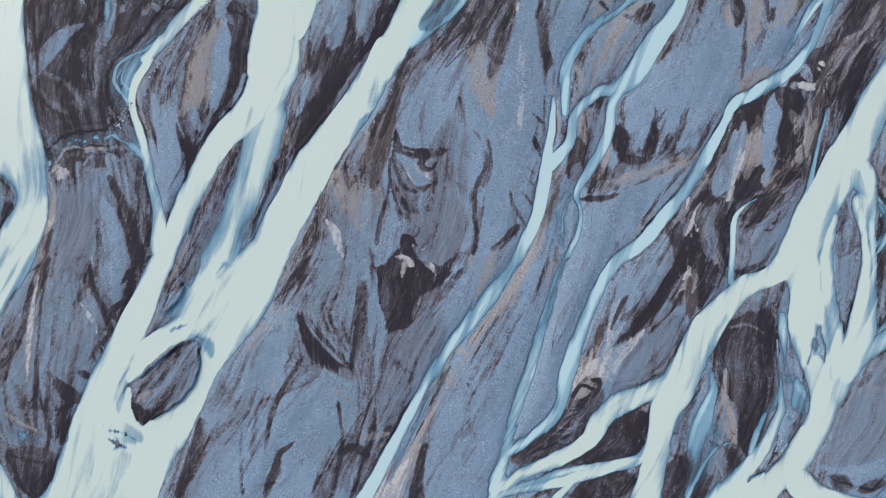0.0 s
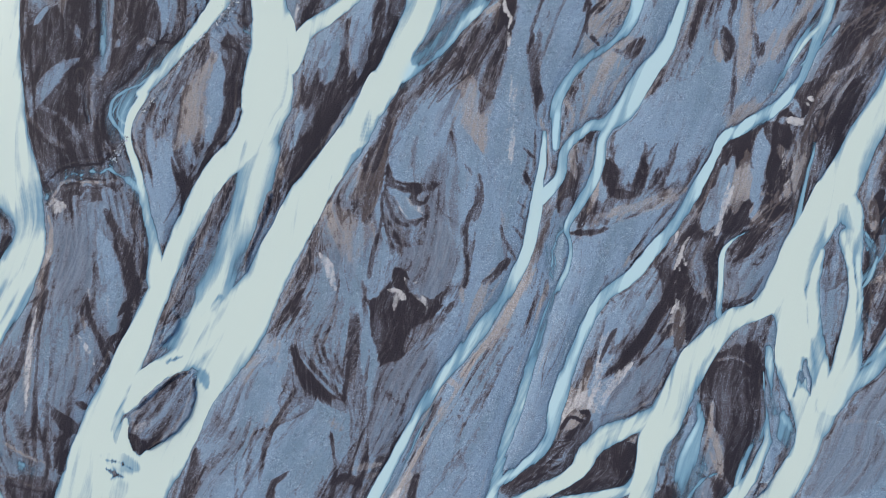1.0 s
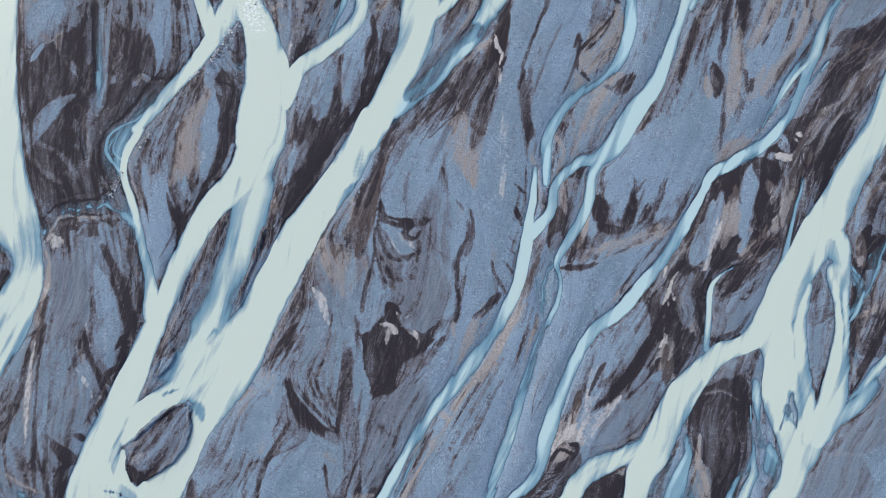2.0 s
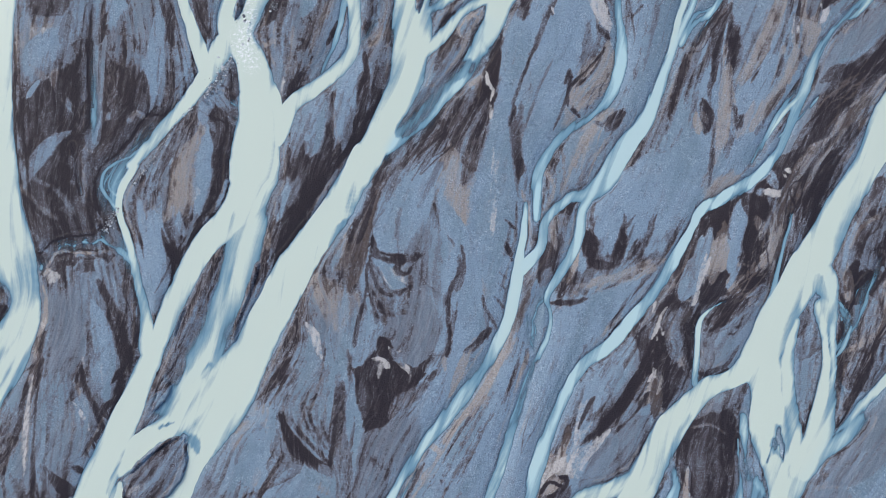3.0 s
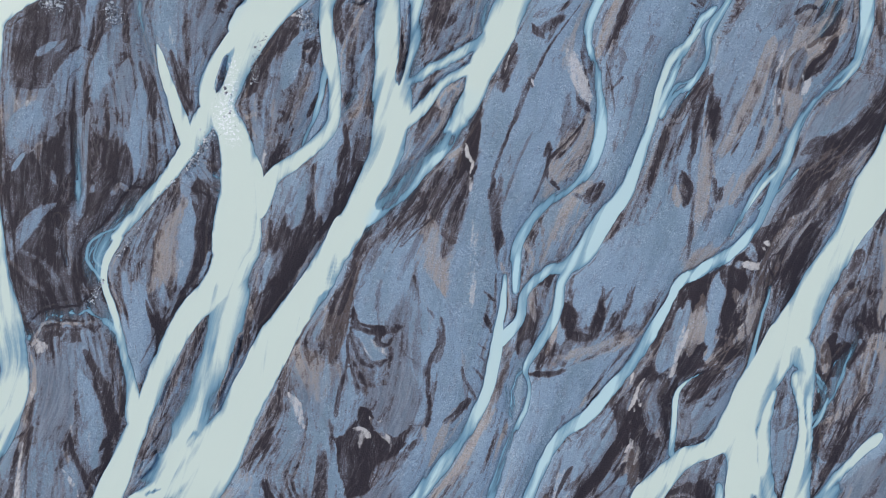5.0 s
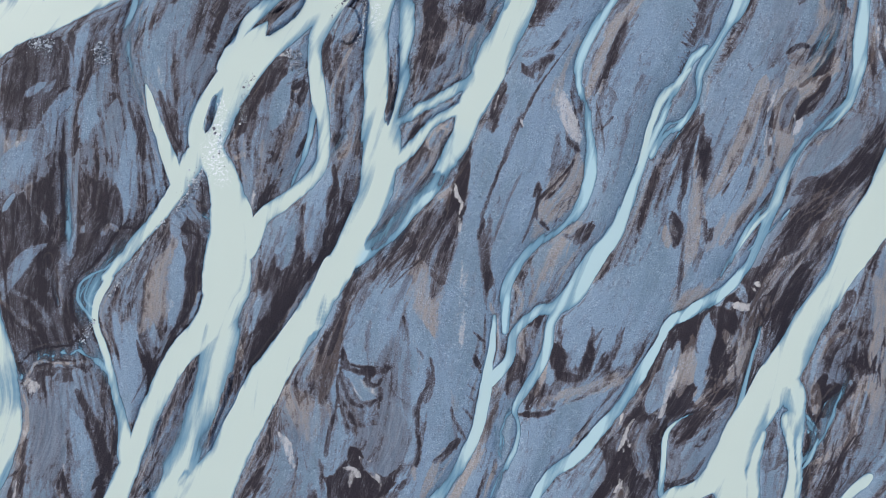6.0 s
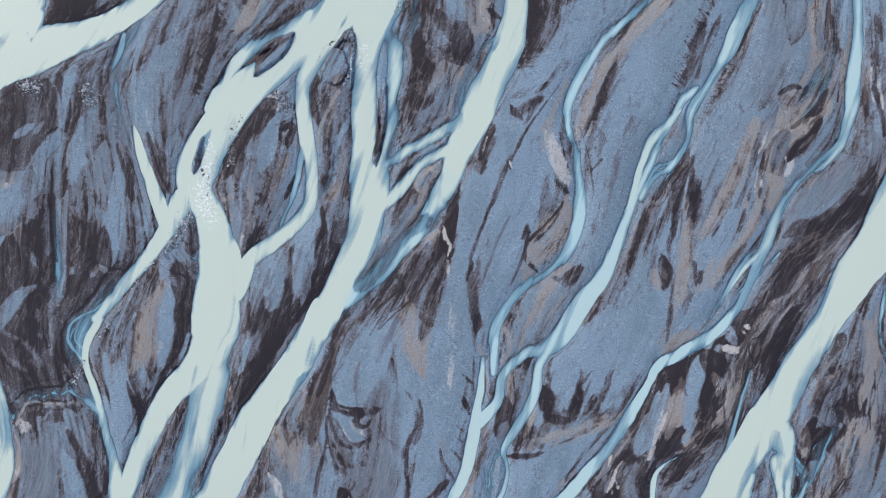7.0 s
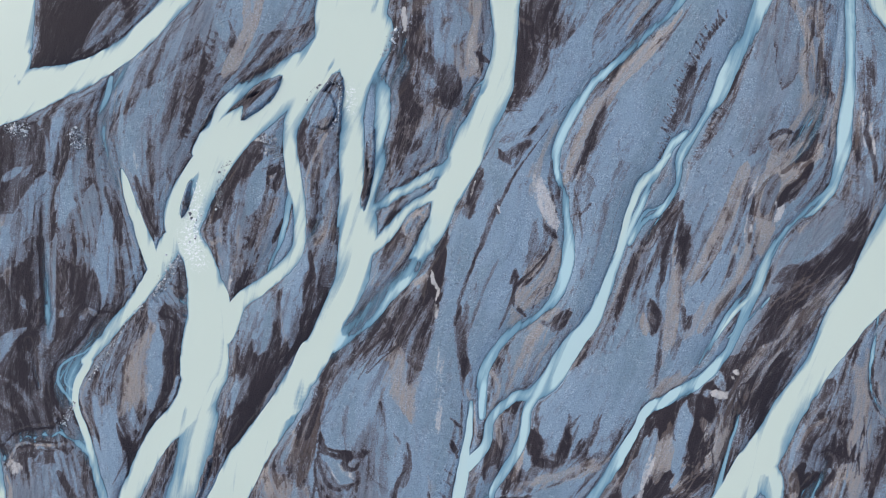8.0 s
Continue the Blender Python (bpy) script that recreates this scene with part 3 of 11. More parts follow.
threads("fan of thin blue threads over dark silt", .3, .7, .5, 5, (85.0, 15.7, 1.6), (86.5, 13.4, 2.7), (86.7, 10.6, 1.6))
threads("thin blue threads along a muddy bar", .25, .7, .5, 3, (93.5, 23.7, 1.6), (89.5, 18.0, 2.7), (86.1, 7.7, 1.8))
channel("fan of shallow blue water over dark sand", .5, 1.0, .6, "", (52.5, -17.1, 1.1), (51.8, -20.9, 2.4), (50.0, -25.2, 3.4), (48.3, -30.4, 3.9), (47.8, -34.7, 2.1), (46.0, -39.4, 0.86))
channel("thin clear-blue braided stream over gravel", .6, .8, .7, "", (54.8, -29.9, 0.43), (51.5, -31.7, 1.3), (48.6, -35.7, 1.3), (46.2, -40.3, 1.1))
channel("narrow milky side channel round a gravel island", .9, .8, .88, "", (64.7, -10.2, 0.33), (65.0, -19.8, 1.3), (64.2, -25.2, 2.2), (61.0, -31.5, 3), (56.7, -36.8, 3.9), (51.9, -41.5, 4.7))
channel("narrow milky arm fanning out over dark sand", 1.0, .8, .95, "", (42.4, -19.8, 2.2), (35.6, -22.2, 3.5), (31.2, -25.1, 3.4), (28.4, -29.4, 3.2), (23.4, -32.1, 3.2), (16.9, -34.9, 2.4), (11.1, -37.6, 1.3))
channel("narrow milky arm fanning out over dark sand", .9, .8, .9, "", (40.5, -32.3, 1.1), (34.1, -33.8, 1.9), (28.7, -35.5, 2.4), (21.2, -37.4, 2.4), (12.1, -39.2, 1.3))
channel("long light-blue stream along a blue-grey gravel bar", .9, .8, .78, "", (24.3, 6.6, 0.66), (22.7, 1.7, 1.4), (20.0, -6.9, 1.7), (17.3, -14.5, 2.1), (14.4, -23.0, 2.2), (12.2, -30.4, 2.1), (9.8, -38.3, 2.4))
channel("long light-blue stream along a blue-grey gravel bar", .9, .7, .78, "", (21.4, 29.9, 0.66), (19.8, 19.3, 1.8), (16.9, 9.4, 2.1), (12.9, 1.7, 2.1), (7.0, -5.9, 2), (1.1, -13.4, 1.8), (-4.3, -21.9, 1.9), (-8.8, -29.4, 1.8), (-12.8, -36.7, 1.9), (-15.6, -41.1, 1.9))
channel("wide milky pale-green glacial river channel between gravel bars", 1.2, 1.0, 1.0, "", (-59.7, -19.8, 1.5), (-60.3, -24.1, 3.2), (-59.0, -28.3, 5.4), (-55.1, -29.6, 3.2))
channel("shallow blue water over a drowned gravel bar", .4, 1.2, .6, "", (65.4, -14.5, 1.1), (67.0, -18.8, 4.1), (68.8, -22.5, 4.1), (70.0, -25.4, 1.5))
channel("faint grey-blue silty stream over dark gravel", .17, .9, .6, "", (-51.2, 102.7, 1.2), (-53.1, 97.0, 1.9), (-53.4, 92.4, 2.1), (-52.4, 86.1, 1.8), (-50.6, 80.9, 0.95))
channel("shallow slate-blue water spread over dark silt", .14, 1.6, .4, "", (-85.0, -27.2, 2.6), (-80.6, -28.8, 3.2), (-76.3, -30.4, 2.4), (-73.0, -31.4, 1.1))
threads("tangle of thin blue threads over grey sand", .3, .7, .55, 9, (-53.8, 53.0, 3.3), (-59.2, 45.6, 4.4), (-62.9, 40.5, 4.9), (-62.8, 35.5, 3.8))
threads("fan of thin blue threads over dark silt", .28, .7, .5, 8, (-63.7, 31.0, 2.2), (-59.8, 27.6, 4.4), (-58.0, 22.6, 2.6))
threads("fan of thin blue threads over dark silt", .25, .7, .5, 6, (-77.3, 24.3, 1.1), (-74.6, 26.8, 2.4), (-69.7, 28.7, 2.6), (-64.8, 28.7, 2.6))
threads("fan of thin blue threads over dark sand", .3, .8, .6, 8, (48.9, -20.9, 3.2), (49.3, -27.3, 7.5), (49.6, -34.7, 7.5))
threads("fan of thin blue threads over dark sand", .28, .8, .6, 6, (66.7, -19.8, 6.5), (68.7, -24.6, 5.4))
threads("veil of thin pale threads across brown gravel", .25, .8, .55, 7, (2.0, 56.5, 6.7), (-1.9, 51.9, 6.7), (-6.3, 46.8, 4.5))
threads("thin blue threads along a muddy bar", .2, .8, .5, 5, (83.1, 11.6, 3.3), (77.9, 5.0, 3.3), (77.1, -3.7, 2.6))
threads("thin blue braids beside a gravel bar", .25, .8, .6, 4, (25.1, 17.6, 1.8), (22.8, 13.2, 2.6), (23.9, 8.3, 1.5))
threads("thin blue braids beside a gravel bar", .25, .8, .6, 5, (-3.4, -20.9, 1.5), (-8.3, -29.4, 2.6), (-13.0, -36.7, 2.6))
threads("thin blue threads between sand ridges", .25, .7, .5, 5, (-16.5, 70.4, 1.6), (-20.1, 64.7, 2.3), (-22.4, 61.2, 1.9))
threads("thin pale threads crossing the boulder spit", .3, .7, .5, 5, (-42.6, 59.3, 1.2), (-39.0, 57.6, 2.4), (-36.7, 55.9, 2.4))
threads("thin blue threads below the foam-washed boulders", .3, .7, .5, 5, (7.4, 107.7, 1.6), (8.5, 105.5, 3.4), (6.2, 101.0, 3.4))
threads("thin blue braids beside a gravel bar", .25, .8, .6, 5, (62.9, 78.9, 1.1), (59.1, 75.5, 2.2), (56.4, 70.5, 2.2))
threads("thin blue threads along a muddy bar", .2, .8, .5, 4, (90.1, 104.6, 0.86), (89.2, 95.9, 1.7), (84.6, 87.1, 2.2))

shoal(0.75, 0.9, (-48.2, -7.4, 0.5), (-51.7, -8.9, 0.8))
shoal(0.5, 2, (-58.6, -14.5, 2.8), (-60.0, -20.9, 1.9))
shoal(1.15, 1, (-32.6, 23.8, 0.9), (-34.3, 17.1, 1.1), (-36.9, 9.4, 0.4))
shoal(0.5, 0.8, (-32.9, 2.3, 0.4), (-30.6, 6.1, 0.4))
shoal(0.5, 1, (-41.9, 4.1, 0.4), (-45.1, 0.3, 0.5))
shoal(1.5, 1.2, (-16.7, 102.4, 0.9), (-20.2, 99.0, 3.9), (-24.1, 94.7, 0.9))
shoal(1.3, 1.0, (-33.9, 82.6, 1.8), (-35.4, 79.1, 2.5), (-36.8, 75.6, 1.2))
shoal(1.0, 1.0, (-29.1, 101.4, 1.6), (-31.1, 96.3, 1.4), (-33.1, 92.9, 0.7))
shoal(1.25, 1.0, (1.9, 91.5, 0.9), (1.1, 84.1, 1.6), (-0.0, 76.2, 0.5))
shoal(1.6, 1.0, (-4.4, 104.7, 0.5), (-5.6, 100.6, 3.9), (-7.6, 93.8, 5.7), (-9.4, 88.7, 4.6))
shoal(0.75, 0.8, (71.8, -6.4, 0.5), (72.7, -10.2, 1.1), (73.2, -14.5, 0.4))
shoal(0.75, 0.8, (71.4, -10.2, 0.3), (70.0, -14.5, 0.4))
shoal(1.2, 0.8, (66.5, -28.4, 0.9), (63.1, -32.1, 1.5), (58.7, -36.8, 1.1))
shallow(.7, .4, (71.2, -6.0, 0.57), (71.9, -9.4, 1.6), (71.7, -11.7, 0.91))
shallow(.65, .4, (70.8, -10.6, 1.6), (72.1, -13.1, 1.1))
shoal(1.7, .8, (-47.6, -12.1, 2.6), (-51.1, -16.6, 8.6), (-55.1, -21.3, 7.7), (-56.6, -23.6, 3.7))
shoal(1.4, .6, (-42.4, 21.3, 0.33), (-44.3, 18.0, 1.3), (-46.8, 14.0, 2), (-48.6, 10.7, 0.87))
shoal(1.4, .5, (-52.2, 1.7, 0.54), (-51.1, -0.4, 2.4), (-51.8, -2.6, 1.7), (-53.1, -4.6, 0.54))
shoal(1.3, .3, (-52.6, 2.8, 0.33), (-53.2, -1.0, 0.43), (-53.6, -4.2, 0.33))
shallow(.75, .8, (-47.8, 10.5, 2.6), (-49.3, 6.6, 4.4), (-49.2, 2.8, 5))
shallow(.55, 1.6, (-37.8, 33.8, 2.2), (-40.4, 23.7, 5.1), (-43.5, 13.8, 5.9), (-46.6, 6.1, 6.5))
shallow(.7, .5, (-43.5, 16.0, 1.5), (-46.2, 10.5, 2.6))
shallow(.6, 1, (-85.3, 19.8, 3.3), (-83.5, 15.4, 2.2), (-84.0, 11.6, 0.87))
shallow(.7, .6, (-46.8, -10.2, 1.7), (-44.3, -11.8, 1.9), (-43.6, -14.5, 0.86))
shallow(.8, .5, (-59.1, -14.5, 0.54), (-60.8, -17.7, 1.7), (-61.3, -21.4, 2.4), (-61.5, -24.0, 1.1))
shallow(.6, .6, (-64.1, -26.7, 1.1), (-60.8, -27.8, 4.3), (-57.6, -28.8, 2.1))
shallow(.95, .1, (-63.2, -27.6, 0.32), (-60.8, -28.1, 0.43), (-58.3, -29.1, 0.21))
shallow(.95, .1, (-63.5, -29.1, 0.32), (-61.8, -30.0, 0.64), (-59.7, -30.8, 0.21))
shallow(.4, 1, (-60.7, -33.5, 4.3), (-62.7, -36.7, 4.3), (-63.1, -40.9, 6.4))
shallow(.75, .5, (-13.5, 33.8, 1.1), (-15.7, 31.0, 3.3), (-17.7, 28.8, 1.5))
shallow(.6, .4, (-20.1, 28.2, 0.55), (-21.6, 19.3, 0.55), (-24.3, 13.8, 0.66))
shallow(.5, .6, (80.4, 21.5, 2.9), (82.0, 17.1, 2.6), (82.3, 13.8, 1.5))
shallow(.6, .5, (65.9, 39.5, 1.1), (62.5, 36.7, 1.6))
shallow(.6, .5, (66.2, -19.8, 2.2), (68.2, -23.6, 4.3), (69.2, -25.7, 2.2))
shallow(.5, .5, (55.2, -5.9, 0.65), (52.7, -9.1, 0.87), (51.2, -14.5, 1.1))
shallow(.5, .5, (64.9, -10.2, 0.87), (64.4, -18.8, 0.86), (61.1, -27.3, 1.5))
shallow(.7, .5, (52.8, -16.6, 1.1), (53.2, -19.8, 0.86))
shallow(.75, .5, (-33.2, 84.5, 0.59), (-34.8, 81.4, 1.6), (-36.1, 77.4, 1.9), (-36.3, 75.6, 0.71))
shallow(.5, .8, (-6.3, 104.5, 0.92), (-5.2, 105.6, 1.1))
shallow(.75, .6, (1.6, 98.8, 1.1), (1.3, 95.4, 2.1), (1.0, 90.9, 0.92))
shallow(.5, .8, (5.6, 88.6, 2.3), (4.6, 83.0, 3.4), (3.5, 77.3, 2.8))
shallow(.6, .4, (2.3, 115.6, 0.57), (3.2, 117.8, 0.68))
shallow(.7, .5, (-29.4, 101.3, 2.8), (-31.2, 98.0, 2.8), (-31.9, 94.0, 2.3))
shallow(.75, .5, (10.1, 64.7, 2.8), (6.6, 62.4, 2.3), (2.0, 57.2, 3.5), (-2.7, 52.0, 3.5))
shallow(.5, .6, (16.9, 85.2, 2.3), (14.7, 83.0, 1.6))
shallow(.5, .5, (18.7, 77.3, 1.8), (16.9, 72.7, 2.3), (14.7, 69.3, 2.3))
shallow(.6, .5, (27.1, 103.0, 0.9), (24.3, 99.2, 0.9))
shallow(.8, .5, (-65.1, 108.8, 1.2), (-68.1, 108.6, 1.2))
shallow(.6, .4, (-71.2, 102.9, 0.95))

deposit("B", 1, 4, (20.0, 63.5, 18.0), (7.6, 45.1, 29.0), (4.2, 27.1, 28.7), (0.9, 9.4, 21.9), (-8.9, -10.2, 15.2), (-19.6, -27.3, 21.5), (-32.3, -37.8, 25.7))
deposit("B", 1, 4, (53.7, 61.2, 18.0), (48.8, 42.9, 22.3), (41.8, 30.5, 21.0), (33.8, 13.8, 18.7), (27.0, -1.5, 13.1), (19.3, -14.5, 10.8), (10.6, -27.3, 10.8), (1.9, -39.9, 17.1))
deposit("B", 1, 4, (71.0, 114.6, 15.4), (60.4, 98.3, 16.7), (51.8, 81.7, 14.6), (47.6, 61.4, 17.0), (46.6, 44.3, 19.4))
deposit("B", 1, 3, (41.6, 104.0, 12.3), (32.7, 88.5, 13.5), (28.3, 72.7, 14.8), (24.9, 59.0, 12.6))
deposit("M", 0.9, 4, (84.1, 110.1, 14.3), (76.9, 93.8, 15.5), (69.5, 77.2, 14.5), (66.5, 63.8, 6.8))
deposit("N", 1, 4, (-71.0, 63.4, 29.2), (-70.3, 42.8, 26.7), (-67.4, 22.6, 22.0), (-67.8, 2.8, 21.8), (-73.5, -18.7, 21.6), (-77.2, -36.7, 17.1))
deposit("N", 1, 4, (-68.1, 89.0, 28.0), (-66.2, 72.7, 30.4), (-61.9, 53.9, 28.2), (-69.7, 37.2, 26.1))
deposit("N", 0.9, 3, (-35.7, 113.9, 12.6), (-38.2, 100.3, 12.6), (-40.9, 86.6, 6.9))
deposit("N", 1, 3, (-24.4, 88.8, 11.5), (-24.7, 72.7, 13.9), (-26.0, 58.8, 8.1))
deposit("N", 1, 3, (-7.6, 88.7, 6.9), (-7.7, 75.0, 6.9), (-9.6, 63.5, 8.1), (-14.4, 49.6, 9.3), (-22.8, 37.7, 8.2), (-28.9, 25.8, 4.7))
deposit("N", 0.9, 3, (15.8, 122.0, 15.7), (14.7, 104.3, 15.8), (11.3, 88.6, 11.4))
deposit("N", 1, 3, (91.6, 68.3, 16.7), (85.4, 57.1, 15.7), (78.0, 41.1, 15.8), (71.6, 27.3, 13.7))
deposit("N", 1, 3, (101.0, 45.9, 6.7), (99.2, 32.3, 13.5), (97.3, 18.5, 13.6))
deposit("N", 1, 3, (56.9, 13.8, 13.2), (53.4, 7.2, 13.1), (46.7, -1.5, 8.7))
deposit("N", 1, 3, (59.6, -5.9, 12.0), (58.2, -18.8, 14.1), (56.7, -31.5, 10.7), (49.0, -38.9, 8.6))
deposit("N", 1, 3, (33.2, -25.2, 11.8), (23.4, -30.5, 8.6), (29.8, -37.8, 9.6))
deposit("N", 1, 3, (77.4, 2.8, 6.6), (76.8, -12.4, 4.3))
deposit("N", 1, 2, (-50.5, 54.2, 10.1), (-49.0, 38.3, 14.4), (-52.0, 22.6, 6.6))
deposit("N", 1, 2, (-49.9, -14.5, 6.5), (-52.5, -19.8, 12.9), (-55.1, -25.1, 6.5))
deposit("K", 0.95, 2.5, (-72.0, 61.1, 16.8), (-72.7, 49.6, 14.5), (-73.3, 36.0, 12.2), (-74.1, 27.1, 6.6))
deposit("K", 0.9, 2, (-65.3, 42.8, 6.7), (-64.5, 34.9, 3.3))
deposit("M", 0.8, 2, (-72.6, 47.4, 3.3), (-75.8, 42.8, 3.3), (-78.4, 37.2, 2.7))
deposit("M", 0.8, 1.5, (-66.9, 58.8, 1.8), (-67.1, 47.4, 1.6), (-68.5, 40.6, 1.6), (-67.7, 33.8, 1.1))
deposit("T", 0.8, 1, (-79.3, 40.6, 1.6), (-75.7, 39.4, 2.4), (-72.8, 36.0, 1.6))
deposit("K", 0.8, 2, (-55.0, 54.2, 7.8), (-59.3, 49.7, 5.6), (-62.3, 45.1, 1.8))
deposit("N", 0.7, 1, (-59.5, 54.2, 1.3), (-61.0, 49.7, 1.1))
deposit("T", 0.4, 1, (-60.5, 51.9, 3.4))
deposit("G", 0.9, 2, (-72.8, 19.9, 5.1), (-70.6, 12.1, 6.6), (-72.2, 3.9, 5.0))
deposit("D", 0.9, 1.5, (-58.0, 23.7, 4.4), (-59.4, 14.9, 6.1), (-58.3, 7.2, 3.9))
deposit("K", 0.9, 1, (-73.8, 24.3, 4.8), (-74.4, 20.6, 2.9))
deposit("M", 0.95, 0.8, (-64.4, 17.3, 1.1), (-64.3, 11.6, 4.4), (-63.0, 5.0, 6.8), (-62.4, -1.5, 6.1), (-63.2, -4.8, 1.7))
deposit("K", 0.85, 0.6, (-61.5, 18.2, 0.9), (-59.7, 9.4, 1.1), (-58.1, 5.5, 1.7))
deposit("K", 0.85, 0.6, (-68.2, 6.1, 0.9), (-67.3, 0.6, 1.3), (-64.9, -4.8, 1.5), (-63.1, -9.1, 1.3))
deposit("M", 1, 1.2, (-72.1, 0.6, 3.3), (-70.1, -5.9, 10.4), (-69.7, -12.3, 11.9), (-68.2, -17.0, 5.4))
deposit("T", 0.45, 2, (-70.3, -3.7, 6.5), (-70.5, -14.5, 7.6))
deposit("T", 0.8, 1, (-68.7, -1.5, 2.8), (-66.6, -5.9, 2.4))
deposit("P", 0.70, 0.7, (-67.8, -4.6, 0.5), (-65.7, -7.5, 0.9))
deposit("P", 0.70, 0.7, (-63.1, 5.5, 0.8), (-63.1, 2.3, 0.8))
deposit("K", 1, 0.6, (-72.3, -18.3, 3.7), (-69.2, -20.9, 3.2))
deposit("K", 0.9, 0.6, (-71.4, -24.1, 2.8), (-72.3, -28.1, 1.9))
deposit("K", 0.9, 0.6, (-59.5, 1.2, 1.3), (-60.9, -3.2, 2.4), (-61.9, -5.9, 0.9))
deposit("K", 0.9, 0.6, (-68.2, -17.0, 1.1), (-66.6, -16.6, 1.3))
deposit("D", 0.9, 1, (-75.8, 7.2, 1.1), (-77.4, -3.7, 1.5), (-76.3, -14.5, 1.9), (-73.3, -25.1, 1.9))
deposit("T", 0.6, 1.5, (-75.6, 13.8, 2.0), (-77.3, 1.7, 2.2), (-78.6, -12.3, 3.2))
deposit("P", 0.80, 0.7, (-78.3, -2.6, 0.9), (-78.8, -12.3, 1.0), (-78.9, -19.8, 0.6))
deposit("D", 0.8, 0.8, (-74.3, -9.1, 0.5), (-73.2, -14.5, 1.0))
deposit("D", 0.8, 1.2, (-81.6, -5.9, 3.3), (-82.9, -16.6, 3.9))
deposit("K", 0.9, 1.5, (-76.2, -34.6, 8.6), (-73.9, -37.8, 6.4))
deposit("K", 0.8, 1.5, (-81.0, -19.8, 3.2), (-75.5, -25.1, 2.6))
deposit("P", 0.60, 0.6, (-75.1, 24.3, 1.1), (-73.7, 21.3, 1.5), (-74.3, 20.6, 1.1))
deposit("K", 0.9, 2, (-73.1, 92.1, 7.0), (-75.1, 84.0, 10.5), (-77.0, 77.0, 7.0))
deposit("M", 0.8, 1, (-70.2, 86.9, 1.4), (-72.7, 82.8, 2.6), (-75.1, 79.9, 1.2))
deposit("D", 0.9, 1.5, (-58.6, 93.2, 4.2), (-60.1, 86.8, 4.2))
deposit("M", 0.7, 1.5, (-52.3, 102.3, 4.6), (-58.2, 97.8, 5.8), (-64.2, 92.1, 3.5), (-65.9, 85.1, 2.6), (-66.4, 77.0, 1.6), (-65.6, 66.5, 1.6))
deposit("B", 0.85, 0.7, (-59.2, 85.1, 2.3), (-61.2, 79.3, 3.3), (-61.9, 75.6, 4.7))
deposit("D", 0.85, 1, (-51.4, 87.3, 1.0), (-51.9, 78.1, 1.6), (-50.3, 69.9, 2.1))
deposit("M", 0.6, 2, (-40.0, 89.6, 5.8), (-42.5, 79.2, 4.6))
deposit("D", 0.8, 2, (-39.9, 99.9, 4.2), (-40.5, 91.9, 4.2))
deposit("K", 0.9, 0.8, (-45.0, 82.7, 0.9), (-44.2, 76.3, 1.9), (-43.1, 71.1, 1.4))
deposit("P", 0.60, 1, (-47.6, 88.5, 0.9), (-46.4, 84.4, 1.2))
deposit("T", 0.6, 2, (-74.6, 75.6, 4.7), (-77.6, 72.3, 5.2))
deposit("P", 0.40, 1.5, (-76.5, 73.5, 2.3), (-78.8, 72.3, 2.3))
deposit("K", 0.9, 1.5, (-56.9, 58.3, 4.7), (-61.7, 53.6, 7.0), (-61.6, 48.3, 2.3))
deposit("T", 0.6, 0.8, (-59.3, 54.2, 3.0), (-56.3, 55.9, 2.3))
deposit("K", 0.9, 2.5, (-71.1, 67.6, 5.9), (-72.5, 57.1, 8.2), (-75.1, 40.6, 10.6), (-70.4, 35.9, 10.6), (-65.6, 35.9, 5.9))
deposit("M", 0.8, 1.2, (-68.1, 66.5, 3.5), (-68.8, 59.4, 3.5), (-66.3, 55.9, 1.9), (-65.6, 49.5, 1.4))
deposit("M", 0.9, 1.2, (-53.5, 66.5, 4.7), (-54.0, 61.2, 4.7), (-55.0, 57.7, 1.6))
deposit("M", 0.6, 1.5, (-78.6, 47.7, 4.2), (-73.7, 51.8, 3.5))
deposit("T", 0.5, 1, (-75.4, 60.6, 3.5), (-72.2, 56.5, 2.3))
deposit("N", 0.8, 1, (-71.2, 59.4, 1.2), (-70.2, 51.2, 1.4), (-70.0, 43.0, 1.2))
deposit("M", 0.7, 1, (-61.5, 71.1, 2.3), (-62.8, 65.3, 1.6))
deposit("M", 0.6, 1, (-75.9, 66.5, 1.2), (-79.0, 63.6, 0.9))
deposit("K", 0.9, 2, (-56.7, 115.3, 19.5), (-61.5, 110.8, 12.7))
deposit("M", 0.7, 1.2, (-47.4, 111.8, 2.3), (-53.4, 107.5, 1.8), (-58.1, 106.6, 1.2))
deposit("D", 0.8, 1.5, (-31.1, 107.0, 3.4), (-33.6, 98.0, 3.4), (-35.5, 90.0, 1.8))
deposit("T", 0.85, 2, (-44.5, 51.3, 4.7), (-46.4, 43.1, 8.2), (-48.6, 36.0, 5.9))
deposit("M", 1, 1.2, (-53.8, 40.7, 2.3), (-52.4, 34.8, 4.7), (-50.7, 30.1, 7.0))
deposit("B", 0.9, 1, (-42.8, 46.6, 3.0), (-44.3, 39.0, 3.0), (-43.7, 33.7, 2.8))
deposit("B", 0.9, 0.8, (-54.8, 30.4, 4.4), (-53.5, 22.6, 6.2), (-52.5, 16.0, 2.2))
deposit("M", 0.9, 1, (-38.6, 56.5, 4.7), (-40.9, 53.6, 3.5))
deposit("K", 0.85, 1, (-37.7, 54.8, 3.0), (-39.7, 47.8, 2.1), (-40.7, 40.8, 1.9), (-42.2, 34.9, 1.4))
